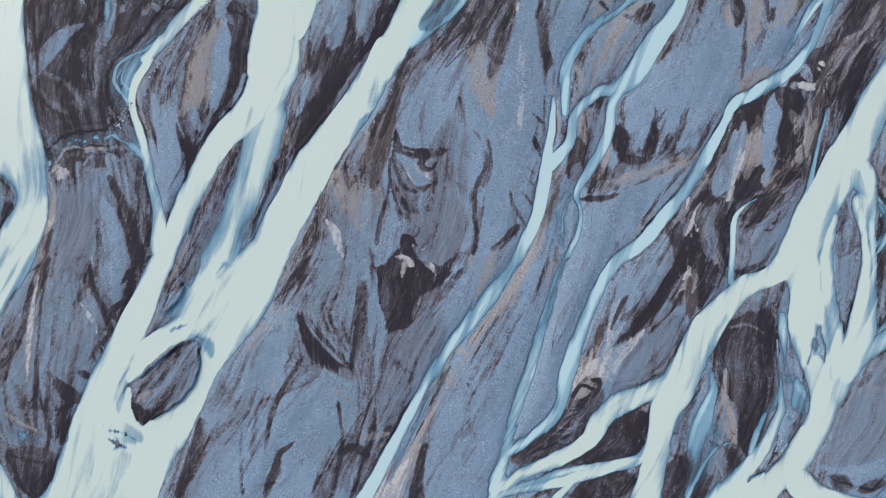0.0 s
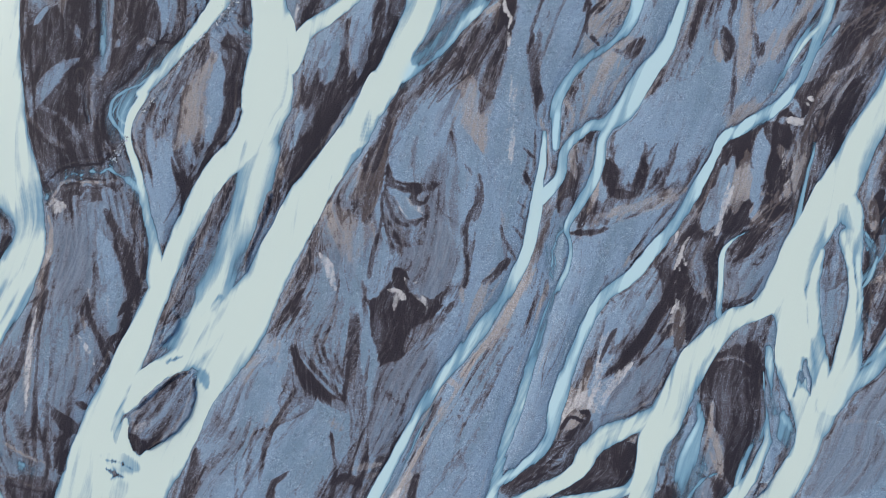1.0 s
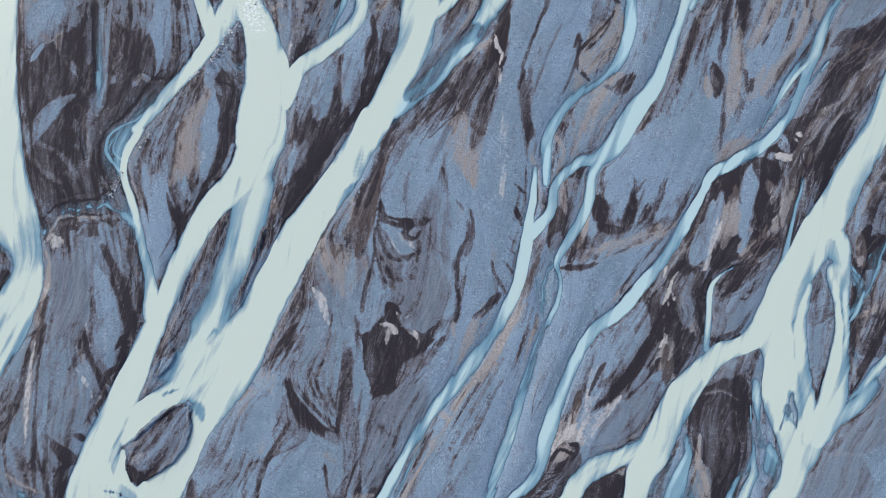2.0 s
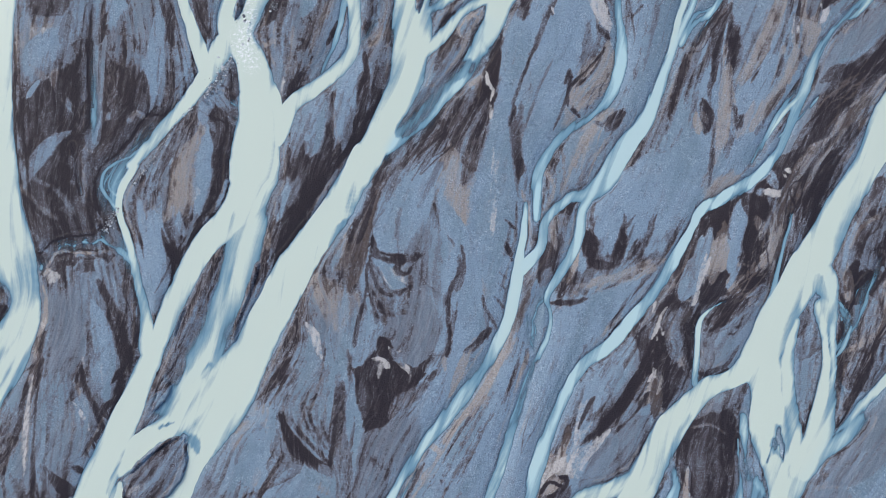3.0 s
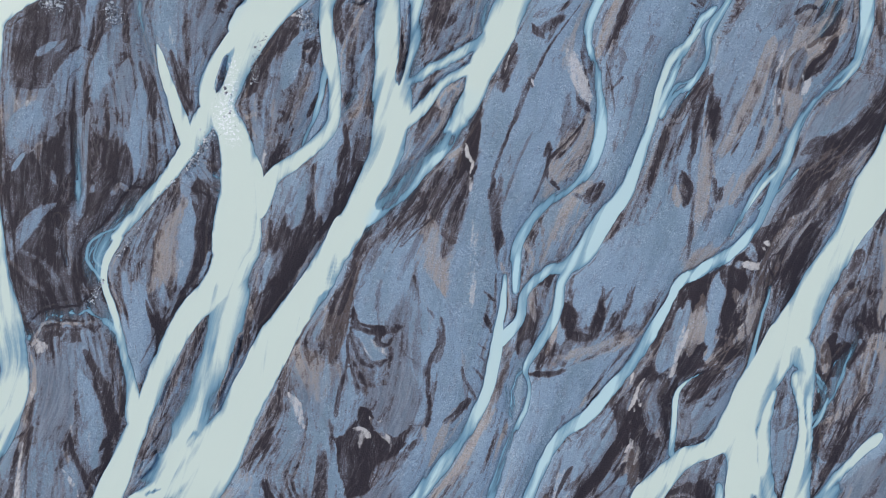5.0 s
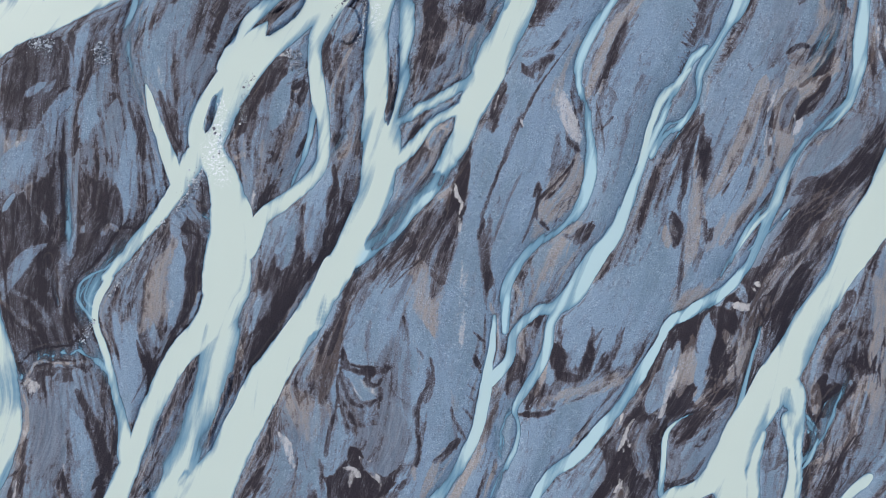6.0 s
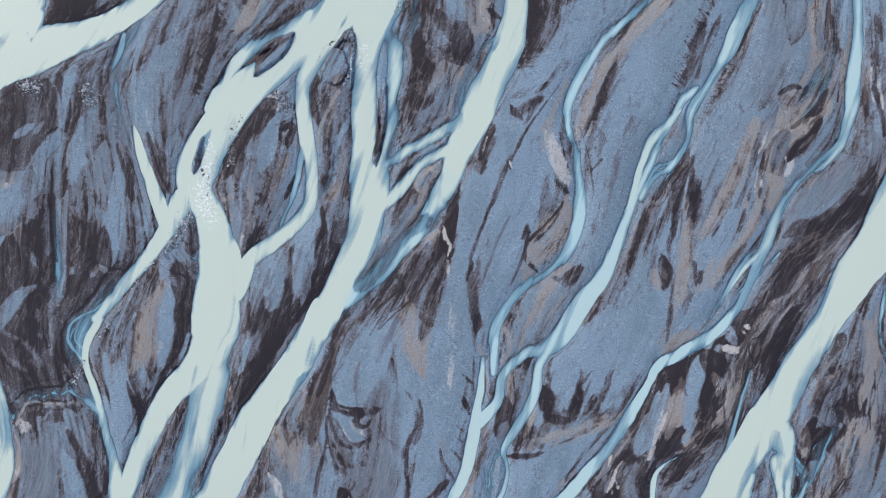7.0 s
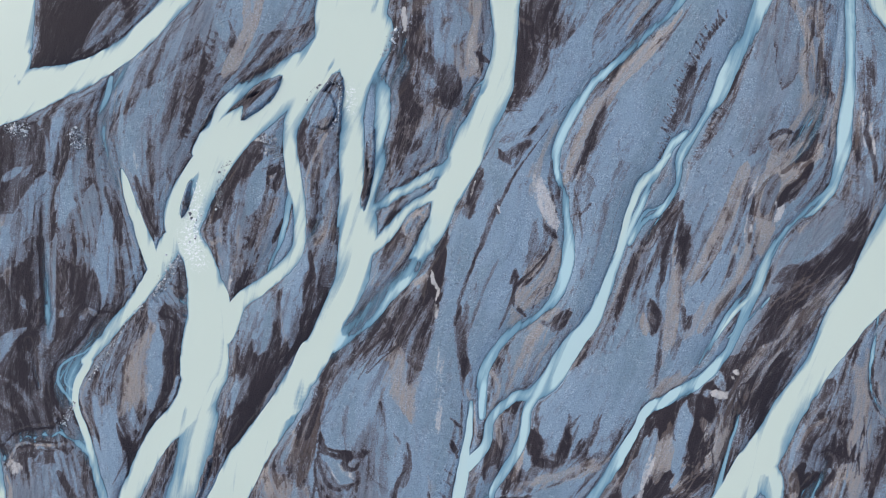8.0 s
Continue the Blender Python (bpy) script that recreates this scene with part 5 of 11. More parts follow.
deposit("T", 0.8, 0.6, (53.0, -17.2, 0.6), (54.8, -23.0, 1.3), (55.7, -29.4, 1.3))
deposit("K", 0.9, 1, (32.1, -26.2, 6.5), (24.5, -30.5, 6.4), (15.9, -32.6, 3.2))
deposit("K", 0.9, 1, (38.6, -25.2, 2.2), (34.2, -31.5, 5.4), (29.8, -37.8, 6.4))
deposit("T", 0.5, 1, (23.5, -23.0, 4.3), (27.8, -25.7, 3.2))
deposit("K", 0.9, 1, (48.0, -37.8, 5.4), (44.8, -33.6, 2.1))
deposit("K", 0.9, 1, (55.6, -33.6, 4.3), (52.5, -29.4, 1.5))
deposit("G", 0.9, 0.6, (51.9, -30.5, 3.2), (52.9, -33.6, 2.1))
deposit("B", 1, 2, (86.1, -23.1, 12.9), (80.5, -29.4, 14.0), (77.0, -35.8, 8.6), (87.7, -35.8, 12.9))
deposit("K", 0.9, 0.7, (74.8, -37.0, 2.8), (76.9, -38.1, 1.5))
deposit("T", 0.8, 1, (85.0, -18.3, 2.8), (80.8, -19.9, 2.2))
deposit("K", 0.8, 0.8, (75.7, 2.8, 2.2), (74.9, -3.7, 1.5))
deposit("N", 0.8, 1, (78.1, -5.9, 2.8))
deposit("D", 0.8, 1, (86.3, 19.3, 2.2), (85.3, 8.3, 2.6))
deposit("M", 0.8, 1.5, (80.3, 7.2, 2.8), (79.4, -1.5, 2.2))
deposit("T", 0.9, 1, (99.0, 43.7, 2.9), (99.4, 34.6, 4.1), (98.5, 25.5, 5.0), (97.5, 17.5, 3.4))
deposit("D", 0.9, 0.8, (95.5, 39.1, 2.7), (94.5, 32.3, 3.9), (96.2, 27.8, 1.6))
deposit("M", 0.9, 1.2, (90.1, 26.6, 5.7), (92.8, 31.7, 4.1))
deposit("K", 0.9, 0.8, (94.1, 21.5, 2.7), (90.2, 21.4, 3.0))
deposit("T", 0.7, 0.5, (93.8, 41.4, 0.9), (90.0, 34.5, 1.1), (87.8, 30.0, 0.9))
deposit("K", 0.7, 0.5, (91.0, 38.0, 1.1), (88.9, 33.4, 0.9))
deposit("T", 0.6, 2, (13.6, 115.4, 10.1), (15.8, 103.2, 11.3), (12.4, 90.9, 7.9))
deposit("K", 0.7, 1.5, (12.4, 112.1, 4.5), (10.7, 107.7, 2.7))
deposit("D", 0.8, 1.5, (10.7, 90.9, 4.5), (9.0, 85.3, 2.3))
deposit("P", 0.30, 1, (13.0, 101.0, 1.4), (13.6, 98.2, 1.6))
deposit("T", 0.95, 0.8, (22.3, 115.3, 2.9), (22.3, 109.8, 2.9), (22.8, 104.8, 2.2), (20.3, 102.6, 1.8))
deposit("M", 0.8, 0.8, (24.2, 110.9, 1.6), (23.9, 106.4, 1.6))
deposit("K", 0.9, 0.8, (21.7, 98.1, 1.8), (21.2, 94.8, 1.4))
deposit("K", 0.9, 1.5, (35.4, 116.2, 6.7), (33.7, 110.7, 7.8), (33.2, 104.1, 5.6), (29.9, 97.5, 2.3))
deposit("M", 0.5, 1, (32.1, 113.0, 2.2))
deposit("D", 0.8, 0.8, (38.8, 96.9, 1.1), (36.6, 93.5, 1.6))
deposit("K", 0.9, 0.7, (28.8, 86.9, 2.0), (32.7, 88.7, 1.6))
deposit("T", 0.95, 0.8, (38.5, 66.5, 3.4), (36.5, 62.5, 6.1), (33.1, 58.5, 4.6), (30.1, 53.3, 1.6))
deposit("P", 0.90, 0.6, (35.2, 82.3, 1.6), (36.4, 78.4, 2.7), (38.2, 74.4, 2.5))
deposit("T", 0.9, 0.8, (60.2, 111.0, 2.0), (51.5, 101.7, 2.0), (47.2, 96.2, 2.7), (43.9, 88.5, 3.4), (42.6, 82.9, 1.6))
deposit("T", 0.8, 0.8, (40.5, 93.5, 1.6), (36.7, 87.4, 1.8), (33.9, 82.9, 2.3))
deposit("K", 0.9, 0.6, (48.1, 94.6, 0.9), (46.4, 90.7, 1.6), (44.5, 85.7, 1.1))
deposit("T", 0.7, 0.7, (36.3, 53.4, 2.7), (34.7, 48.8, 1.6), (32.4, 44.1, 1.1))
deposit("K", 0.8, 0.6, (40.9, 54.0, 1.8), (39.2, 52.2, 1.1))
deposit("D", 0.8, 0.5, (45.4, 50.0, 1.1), (43.0, 45.4, 1.1))
deposit("K", 0.9, 0.7, (23.2, 83.5, 2.3), (22.4, 78.4, 2.3), (21.5, 75.6, 2.7))
deposit("P", 0.70, 0.4, (22.2, 81.2, 0.6), (21.5, 78.4, 0.8))
deposit("D", 0.8, 0.4, (29.4, 81.8, 0.7), (26.0, 76.1, 0.8), (23.8, 69.3, 0.9), (21.3, 61.3, 0.9))
deposit("K", 0.8, 0.5, (21.0, 56.7, 0.9), (20.4, 49.8, 1.4), (20.6, 42.9, 0.9))
deposit("K", 0.9, 0.5, (7.0, 73.9, 3.0), (5.3, 68.1, 2.5), (3.6, 64.4, 0.9))
deposit("K", 0.9, 0.4, (12.8, 71.6, 1.6), (11.6, 67.8, 1.2))
deposit("T", 0.9, 0.3, (11.0, 75.6, 0.9), (10.2, 70.4, 0.7), (7.0, 65.5, 0.7))
deposit("T", 0.8, 0.3, (13.9, 76.2, 0.7), (10.5, 72.1, 0.7), (8.7, 67.5, 0.6))
deposit("T", 0.9, 0.5, (13.3, 62.9, 0.9), (8.4, 60.2, 1.4), (4.5, 56.5, 0.9))
deposit("K", 0.9, 0.7, (16.2, 69.2, 2.5), (14.6, 62.3, 2.5), (13.0, 55.3, 3.0), (12.2, 49.6, 3.0))
deposit("P", 0.90, 0.35, (14.0, 62.5, 0.6), (14.8, 59.7, 0.9), (15.1, 54.8, 0.6))
deposit("T", 0.7, 0.7, (13.7, 56.5, 1.1), (13.4, 51.9, 1.8))
deposit("B", 1, 0.5, (20.6, 71.6, 3.5), (19.4, 62.3, 3.4), (17.6, 55.9, 3.0), (16.7, 49.6, 3.9))
deposit("K", 0.9, 0.35, (27.5, 77.6, 0.7), (23.8, 69.5, 0.7), (21.5, 62.3, 0.8), (19.4, 57.4, 0.8))
deposit("K", 0.9, 0.5, (19.4, 54.2, 1.4), (20.1, 50.1, 1.6))
deposit("P", 0.60, 0.3, (20.6, 77.9, 0.9), (21.1, 75.3, 0.7))
deposit("K", 0.9, 0.4, (22.0, 77.1, 1.6))
deposit("T", 0.95, 0.4, (38.3, 68.6, 1.6), (37.1, 64.6, 3.7), (34.6, 60.5, 5.1), (31.4, 57.1, 2.8))
deposit("K", 0.7, 0.3, (39.0, 70.6, 0.6), (37.2, 72.5, 1.2))
deposit("P", 0.90, 0.4, (35.8, 77.6, 1.6), (37.8, 73.6, 1.0))
deposit("D", 0.7, 0.3, (36.9, 60.0, 0.5), (33.4, 57.6, 0.9))
deposit("T", 0.8, 0.4, (35.7, 52.5, 1.6), (33.4, 49.6, 1.6))
deposit("K", 0.8, 0.5, (39.7, 54.2, 1.6), (38.0, 52.8, 0.9))
deposit("K", 0.85, 0.35, (30.7, 63.4, 1.1), (30.2, 61.6, 0.7))
deposit("D", 0.85, 1.5, (58.1, 71.5, 4.1), (53.5, 63.4, 4.1), (50.0, 55.9, 3.4), (47.1, 49.6, 2.3))
deposit("K", 0.95, 0.4, (60.8, 73.8, 2.8), (60.3, 66.9, 1.4), (59.8, 61.1, 0.6))
deposit("B", 0.9, 0.3, (63.1, 72.7, 0.6), (62.1, 65.7, 0.7), (61.1, 60.0, 0.7))
deposit("K", 0.9, 0.4, (63.5, 71.5, 1.1), (63.2, 66.9, 0.9))
deposit("T", 0.95, 0.4, (62.5, 64.0, 1.6), (62.0, 57.6, 2.3), (61.4, 49.6, 2.5))
deposit("K", 0.9, 0.3, (62.3, 64.8, 1.1), (63.2, 62.3, 0.9))
deposit("D", 0.7, 0.4, (64.1, 60.0, 0.6), (63.8, 50.7, 0.8))
deposit("B", 1, 0.5, (72.6, 69.8, 0.7), (70.3, 64.8, 2.5), (67.2, 59.4, 3.2), (64.5, 55.3, 2.1))
deposit("D", 0.9, 0.4, (73.3, 69.2, 0.9), (72.6, 62.3, 0.9), (70.6, 56.5, 0.9))
deposit("T", 0.8, 0.6, (67.7, 56.5, 2.3), (65.4, 51.9, 2.7))
deposit("T", 0.8, 0.5, (76.4, 68.0, 1.8), (75.2, 62.3, 1.6))
deposit("P", 0.60, 0.3, (75.9, 72.7, 0.5), (74.4, 62.8, 0.5))
deposit("M", 1, 0.8, (92.4, 73.8, 4.6), (87.2, 68.6, 5.3), (83.2, 64.6, 3.4))
deposit("K", 0.9, 0.8, (86.0, 64.0, 1.8), (82.6, 62.3, 1.6))
deposit("K", 0.95, 0.35, (34.7, 31.0, 1.1), (34.9, 28.0, 3.2), (35.6, 25.5, 2.5))
deposit("K", 0.9, 0.3, (41.8, 34.2, 0.5), (41.3, 31.0, 1.0), (40.2, 26.9, 1.8), (38.8, 23.5, 2.3))
deposit("K", 0.85, 0.25, (44.1, 34.4, 0.2), (42.0, 31.9, 0.7))
deposit("K", 0.9, 0.3, (48.4, 35.1, 0.2), (47.3, 31.9, 1.0), (46.3, 28.7, 0.8))
deposit("K", 0.9, 0.3, (45.0, 28.7, 0.9), (42.7, 26.0, 1.4))
deposit("D", 0.7, 1, (36.7, 24.4, 3.4), (42.4, 23.8, 3.0), (48.1, 25.8, 1.6))
deposit("B", 0.8, 0.4, (37.7, 29.5, 1.1), (37.4, 26.7, 1.4))
deposit("T", 0.9, 0.5, (49.5, 25.5, 1.1), (43.0, 23.5, 2.1), (36.7, 21.2, 2.1))
deposit("K", 0.95, 0.4, (27.9, 33.5, 0.9), (27.4, 26.6, 2.1), (25.8, 22.1, 3.0))
deposit("D", 0.8, 0.4, (23.1, 34.6, 0.8), (23.6, 28.9, 1.1), (21.9, 24.3, 0.9))
deposit("T", 0.85, 0.3, (25.4, 43.8, 0.9), (27.6, 40.6, 0.9), (26.1, 35.6, 0.9))
deposit("T", 0.8, 0.3, (33.4, 32.4, 0.7), (32.8, 27.8, 0.9), (31.6, 23.2, 0.9))
# shadow along the stream's right bank, painted in with D
deposit("D", 0.85, 0.8, (58.2, 32.4, 1.8), (54.7, 26.7, 2.3), (51.5, 21.6, 1.6))
deposit("P", 0.90, 0.3, (58.6, 25.6, 0.5), (57.2, 21.9, 0.6))
deposit("T", 0.9, 0.5, (60.9, 27.8, 1.8), (62.0, 22.2, 2.7))
deposit("K", 0.9, 0.5, (60.5, 33.0, 2.1), (62.9, 30.1, 1.1))
deposit("T", 0.6, 0.7, (64.2, 42.7, 2.1), (60.2, 39.3, 3.0), (59.0, 36.1, 1.6))
deposit("K", 0.9, 0.3, (42.3, 46.7, 1.1), (40.2, 43.8, 0.7))
deposit("T", 0.8, 0.3, (40.2, 42.9, 0.7), (38.9, 41.0, 0.9))
deposit("D", 0.8, 0.3, (37.9, 40.4, 0.6), (35.6, 36.4, 0.7), (35.2, 31.2, 0.8))
deposit("G", 0.75, 2.5, (-33.3, 113.8, 10.3), (-37.1, 101.4, 12.6), (-40.3, 87.7, 8.1))
deposit("M", 0.6, 2, (-38.2, 104.8, 4.6), (-41.3, 92.3, 4.6))
deposit("D", 0.6, 2, (-34.1, 105.9, 3.4), (-36.6, 96.9, 3.4))
deposit("T", 0.95, 0.6, (-20.3, 120.4, 2.0), (-21.5, 113.1, 2.3), (-24.2, 107.5, 2.5), (-27.1, 103.8, 2.1))
deposit("K", 0.8, 0.5, (-27.8, 112.6, 2.3), (-27.4, 108.1, 1.6))
deposit("M", 0.8, 1, (-16.6, 113.6, 5.7), (-19.5, 108.0, 3.4))
deposit("P", 1, 0.4, (8.4, 115.3, 1.1), (8.8, 112.2, 1.0))
deposit("K", 1, 0.3, (58.0, 56.4, 2.3), (58.4, 54.4, 3.1), (58.3, 52.4, 2.3))
deposit("T", 1, 0.3, (56.2, 54.4, 1.2), (56.5, 51.7, 1.5))
deposit("K", 0.9, 1.5, (-77.2, 47.5, 8.2), (-73.6, 41.7, 12.8), (-72.3, 35.9, 12.8), (-71.1, 31.2, 7.0))
deposit("K", 0.85, 1.5, (-77.3, 59.2, 7.0), (-79.0, 52.2, 7.0))
deposit("M", 0.7, 1, (-66.6, 52.2, 3.0), (-71.3, 49.9, 2.8), (-74.2, 45.8, 1.9))
deposit("N", 0.6, 1, (-70.2, 53.4, 4.7), (-67.8, 58.0, 3.5))
deposit("T", 0.7, 0.5, (-80.6, 39.6, 1.4), (-78.0, 38.2, 1.6))
deposit("T", 0.6, 0.5, (-75.3, 36.5, 1.2), (-73.3, 34.1, 1.2))
deposit("K", 0.85, 1, (-63.1, 52.2, 3.5), (-61.3, 47.5, 2.3))
deposit("M", 0.6, 1.5, (-75.0, 67.4, 4.7), (-77.3, 63.9, 4.7))
deposit("T", 0.5, 1.5, (-78.5, 68.5, 4.7), (-79.7, 72.1, 3.5))
deposit("K", 0.7, 1.5, (-71.4, 62.7, 3.5), (-69.0, 59.2, 3.5))
deposit("K", 0.8, 0.8, (-59.7, 62.7, 5.8), (-59.1, 58.6, 4.7))
deposit("K", 0.8, 1, (-22.2, 40.3, 4.6), (-25.0, 32.3, 4.6), (-28.4, 25.4, 2.3))
deposit("M", 0.7, 0.8, (-27.4, 40.3, 2.3), (-29.7, 34.6, 2.3), (-30.8, 30.0, 1.1))
deposit("K", 0.6, 0.6, (-38.1, 68.5, 2.8), (-37.5, 64.4, 2.1), (-37.7, 59.2, 1.4))
deposit("M", 0.8, 0.8, (-40.9, 60.9, 3.5), (-42.7, 55.7, 2.8))
deposit("G", 0.7, 0.6, (71.4, 18.5, 4.6), (66.3, 15.0, 5.7), (61.2, 11.0, 6.9))
deposit("T", 0.5, 0.6, (70.3, 16.7, 3.4), (64.0, 13.3, 4.6))
deposit("K", 0.85, 0.3, (70.0, 35.0, 2.5), (67.7, 31.6, 3.0), (66.4, 28.2, 2.3))
deposit("K", 0.85, 0.3, (66.1, 23.0, 1.8), (68.8, 21.5, 1.6), (66.6, 19.5, 0.9))
deposit("K", 0.9, 0.4, (80.6, 35.1, 2.1), (78.0, 30.5, 1.4))
deposit("T", 0.95, 0.2, (73.9, 36.8, 0.8), (72.2, 32.8, 1.0), (70.5, 28.2, 0.9), (67.7, 25.4, 0.9), (64.5, 24.5, 1.0))
deposit("T", 0.9, 0.2, (70.0, 25.9, 0.7), (67.5, 22.9, 0.9), (64.1, 20.6, 0.9), (62.0, 18.8, 0.7))
deposit("T", 0.8, 0.2, (71.6, 24.8, 0.8), (70.9, 19.9, 0.8), (69.7, 16.7, 0.6))
deposit("P", 0.6, 0.2, (72.3, 35.1, 0.3), (71.0, 29.3, 0.5), (68.4, 25.7, 0.5))
deposit("T", 0.9, 0.3, (69.3, 33.0, 1.6))
deposit("P", 0.7, 0.2, (69.3, 32.8, 0.5), (70.0, 31.8, 0.5))
deposit("M", 0.8, 0.3, (75.0, 36.2, 0.6), (74.6, 31.6, 0.8), (73.2, 28.0, 0.6))
deposit("P", 0.5, 0.2, (75.7, 26.8, 0.7), (74.3, 25.7, 0.5))
deposit("K", 0.9, 0.5, (60.3, 35.0, 1.4), (56.9, 29.3, 2.1), (55.0, 24.1, 1.4))
deposit("B", 1, 0.4, (59.3, 31.0, 1.6), (56.8, 24.7, 2.8), (55.2, 19.9, 2.5))
deposit("T", 0.95, 0.3, (61.3, 29.9, 1.4), (62.1, 24.7, 2.5), (62.7, 22.7, 1.6))
deposit("K", 0.9, 0.3, (61.5, 33.7, 2.3), (62.0, 31.4, 2.1))
deposit("P", 1, 0.25, (58.7, 25.6, 0.5), (57.5, 22.2, 0.7), (56.3, 18.7, 0.6), (55.6, 16.7, 0.6))
deposit("T", 0.8, 0.25, (59.7, 27.2, 0.8), (58.4, 22.6, 0.9))
deposit("K", 0.95, 0.3, (59.5, 20.6, 2.3), (57.7, 17.6, 1.6), (60.9, 17.6, 1.6))
deposit("P", 0.7, 0.2, (59.3, 21.3, 0.5), (58.1, 19.2, 0.7))
deposit("B", 1, 0.3, (65.2, 32.2, 1.1), (64.0, 25.9, 1.4), (62.9, 19.9, 0.6))
deposit("K", 0.8, 0.4, (52.9, 15.3, 4.1), (50.4, 11.9, 5.3), (53.8, 9.4, 4.1))
deposit("T", 0.85, 0.3, (50.6, 13.2, 2.3), (53.3, 14.8, 1.4))
deposit("P", 0.8, 0.25, (48.1, 16.6, 0.8), (47.4, 11.8, 0.6))
deposit("P", 0.8, 0.25, (49.5, 11.5, 0.8), (50.1, 8.2, 0.6))
deposit("P", 0.7, 0.25, (54.6, 18.1, 0.6), (53.1, 16.4, 0.6))
deposit("K", 0.85, 0.3, (89.3, 22.0, 1.6), (87.9, 17.7, 1.4))
deposit("G", 0.9, 0.4, (85.9, 21.9, 2.7), (86.5, 18.9, 2.1))
deposit("T", 0.8, 0.25, (92.7, 34.2, 0.7), (89.1, 29.1, 1.0), (86.8, 24.8, 0.9))
deposit("M", 0.9, 0.5, (91.3, 28.8, 3.0), (92.0, 25.7, 2.5))
deposit("K", 0.8, 0.4, (93.8, 20.3, 1.6), (92.4, 15.5, 1.4))
deposit("T", 0.7, 0.3, (94.9, 12.3, 0.8), (91.3, 9.5, 0.9), (87.6, 7.5, 0.8))
deposit("K", 0.85, 0.2, (18.1, 33.5, 0.2), (19.8, 31.9, 0.5))
deposit("K", 0.85, 0.2, (17.7, 28.2, 0.2), (19.2, 25.7, 0.6))
deposit("K", 0.7, 0.2, (16.9, 23.0, 0.2), (18.3, 21.9, 0.3))
deposit("K", 0.7, 0.2, (16.7, 20.7, 0.2), (18.1, 19.6, 0.3))
deposit("K", 0.8, 0.2, (15.8, 17.9, 0.2), (17.4, 16.2, 0.5))
deposit("D", 0.8, 0.25, (12.7, 17.9, 0.3), (14.3, 14.2, 0.7), (16.0, 11.7, 0.5))
deposit("K", 0.9, 0.25, (8.5, 28.0, 0.3), (9.3, 24.0, 0.9), (8.9, 21.1, 0.9), (7.3, 18.5, 0.9))
deposit("D", 0.75, 0.2, (20.1, 37.2, 0.3), (19.8, 28.0, 0.3), (18.9, 21.1, 0.5), (16.9, 11.7, 0.5))
deposit("D", 0.75, 0.25, (56.8, 37.3, 0.6), (52.7, 31.6, 0.7), (49.2, 25.6, 0.6), (43.5, 18.9, 0.6), (39.0, 12.0, 0.7))
deposit("K", 0.95, 0.3, (26.3, 28.6, 0.9), (25.8, 25.7, 2.1), (25.2, 22.1, 2.5))
deposit("K", 0.85, 0.25, (22.0, 34.9, 0.7), (22.3, 31.5, 0.8), (21.5, 27.8, 0.6))
deposit("T", 0.8, 0.25, (21.2, 39.5, 0.9), (22.4, 36.1, 0.9), (22.9, 30.9, 0.7))
deposit("T", 0.85, 0.2, (27.1, 34.7, 0.5), (28.6, 37.3, 0.6), (31.8, 38.3, 0.6))
deposit("T", 0.85, 0.2, (32.2, 35.0, 0.6), (30.9, 29.2, 0.6), (32.1, 25.5, 0.6), (30.4, 20.9, 0.7))
deposit("K", 0.95, 0.25, (34.4, 30.4, 1.1), (35.3, 26.3, 1.6))
deposit("D", 0.7, 0.5, (35.5, 25.5, 2.1), (39.2, 24.4, 2.5))
deposit("K", 0.9, 0.2, (41.4, 32.3, 0.5), (40.4, 28.1, 1.0), (39.5, 24.4, 1.1))
deposit("K", 0.8, 0.2, (42.0, 32.7, 0.2), (41.1, 29.7, 0.5))
deposit("K", 0.9, 0.2, (47.2, 34.1, 0.3), (46.5, 31.0, 0.7), (45.5, 28.3, 0.3))
deposit("K", 0.8, 0.2, (44.2, 29.2, 0.5), (42.4, 26.1, 0.7))
deposit("T", 0.85, 0.4, (47.5, 23.8, 1.1), (41.2, 21.2, 1.5), (35.5, 18.9, 1.4))
deposit("D", 0.7, 0.4, (48.3, 25.4, 0.7), (39.2, 22.8, 0.9))
deposit("K", 0.8, 0.25, (40.3, 20.6, 0.5), (37.8, 19.7, 0.7))
deposit("K", 0.85, 0.25, (26.9, 16.9, 0.6), (31.2, 17.2, 0.7))
deposit("P", 0.5, 0.2, (28.9, 16.3, 0.6))
deposit("M", 0.85, 0.4, (-80.2, 42.6, 1.4), (-77.6, 45.8, 2.0), (-74.8, 48.7, 2.0), (-73.0, 51.3, 1.4))
deposit("N", 0.7, 0.5, (-72.7, 52.4, 1.6), (-70.8, 45.4, 1.6), (-68.9, 41.2, 1.2))
deposit("M", 0.7, 0.3, (-69.6, 47.8, 0.8), (-69.1, 42.6, 0.7), (-68.4, 39.1, 0.6))
deposit("T", 0.7, 0.3, (-80.3, 39.8, 1.2), (-78.7, 38.0, 0.9))
deposit("T", 0.6, 0.3, (-74.8, 34.9, 0.7), (-74.0, 32.6, 0.9))
deposit("T", 0.5, 0.5, (-62.7, 54.8, 1.6), (-58.9, 53.8, 1.2), (-56.6, 55.2, 0.9))
deposit("D", 0.6, 0.25, (-51.2, 51.3, 0.5), (-52.4, 45.2, 0.6), (-53.4, 39.2, 0.6))
deposit("D", 0.5, 0.25, (-49.0, 48.7, 0.5), (-50.2, 41.7, 0.6))
deposit("P", 0.6, 0.3, (-45.0, 39.7, 0.8), (-44.2, 38.0, 0.6))
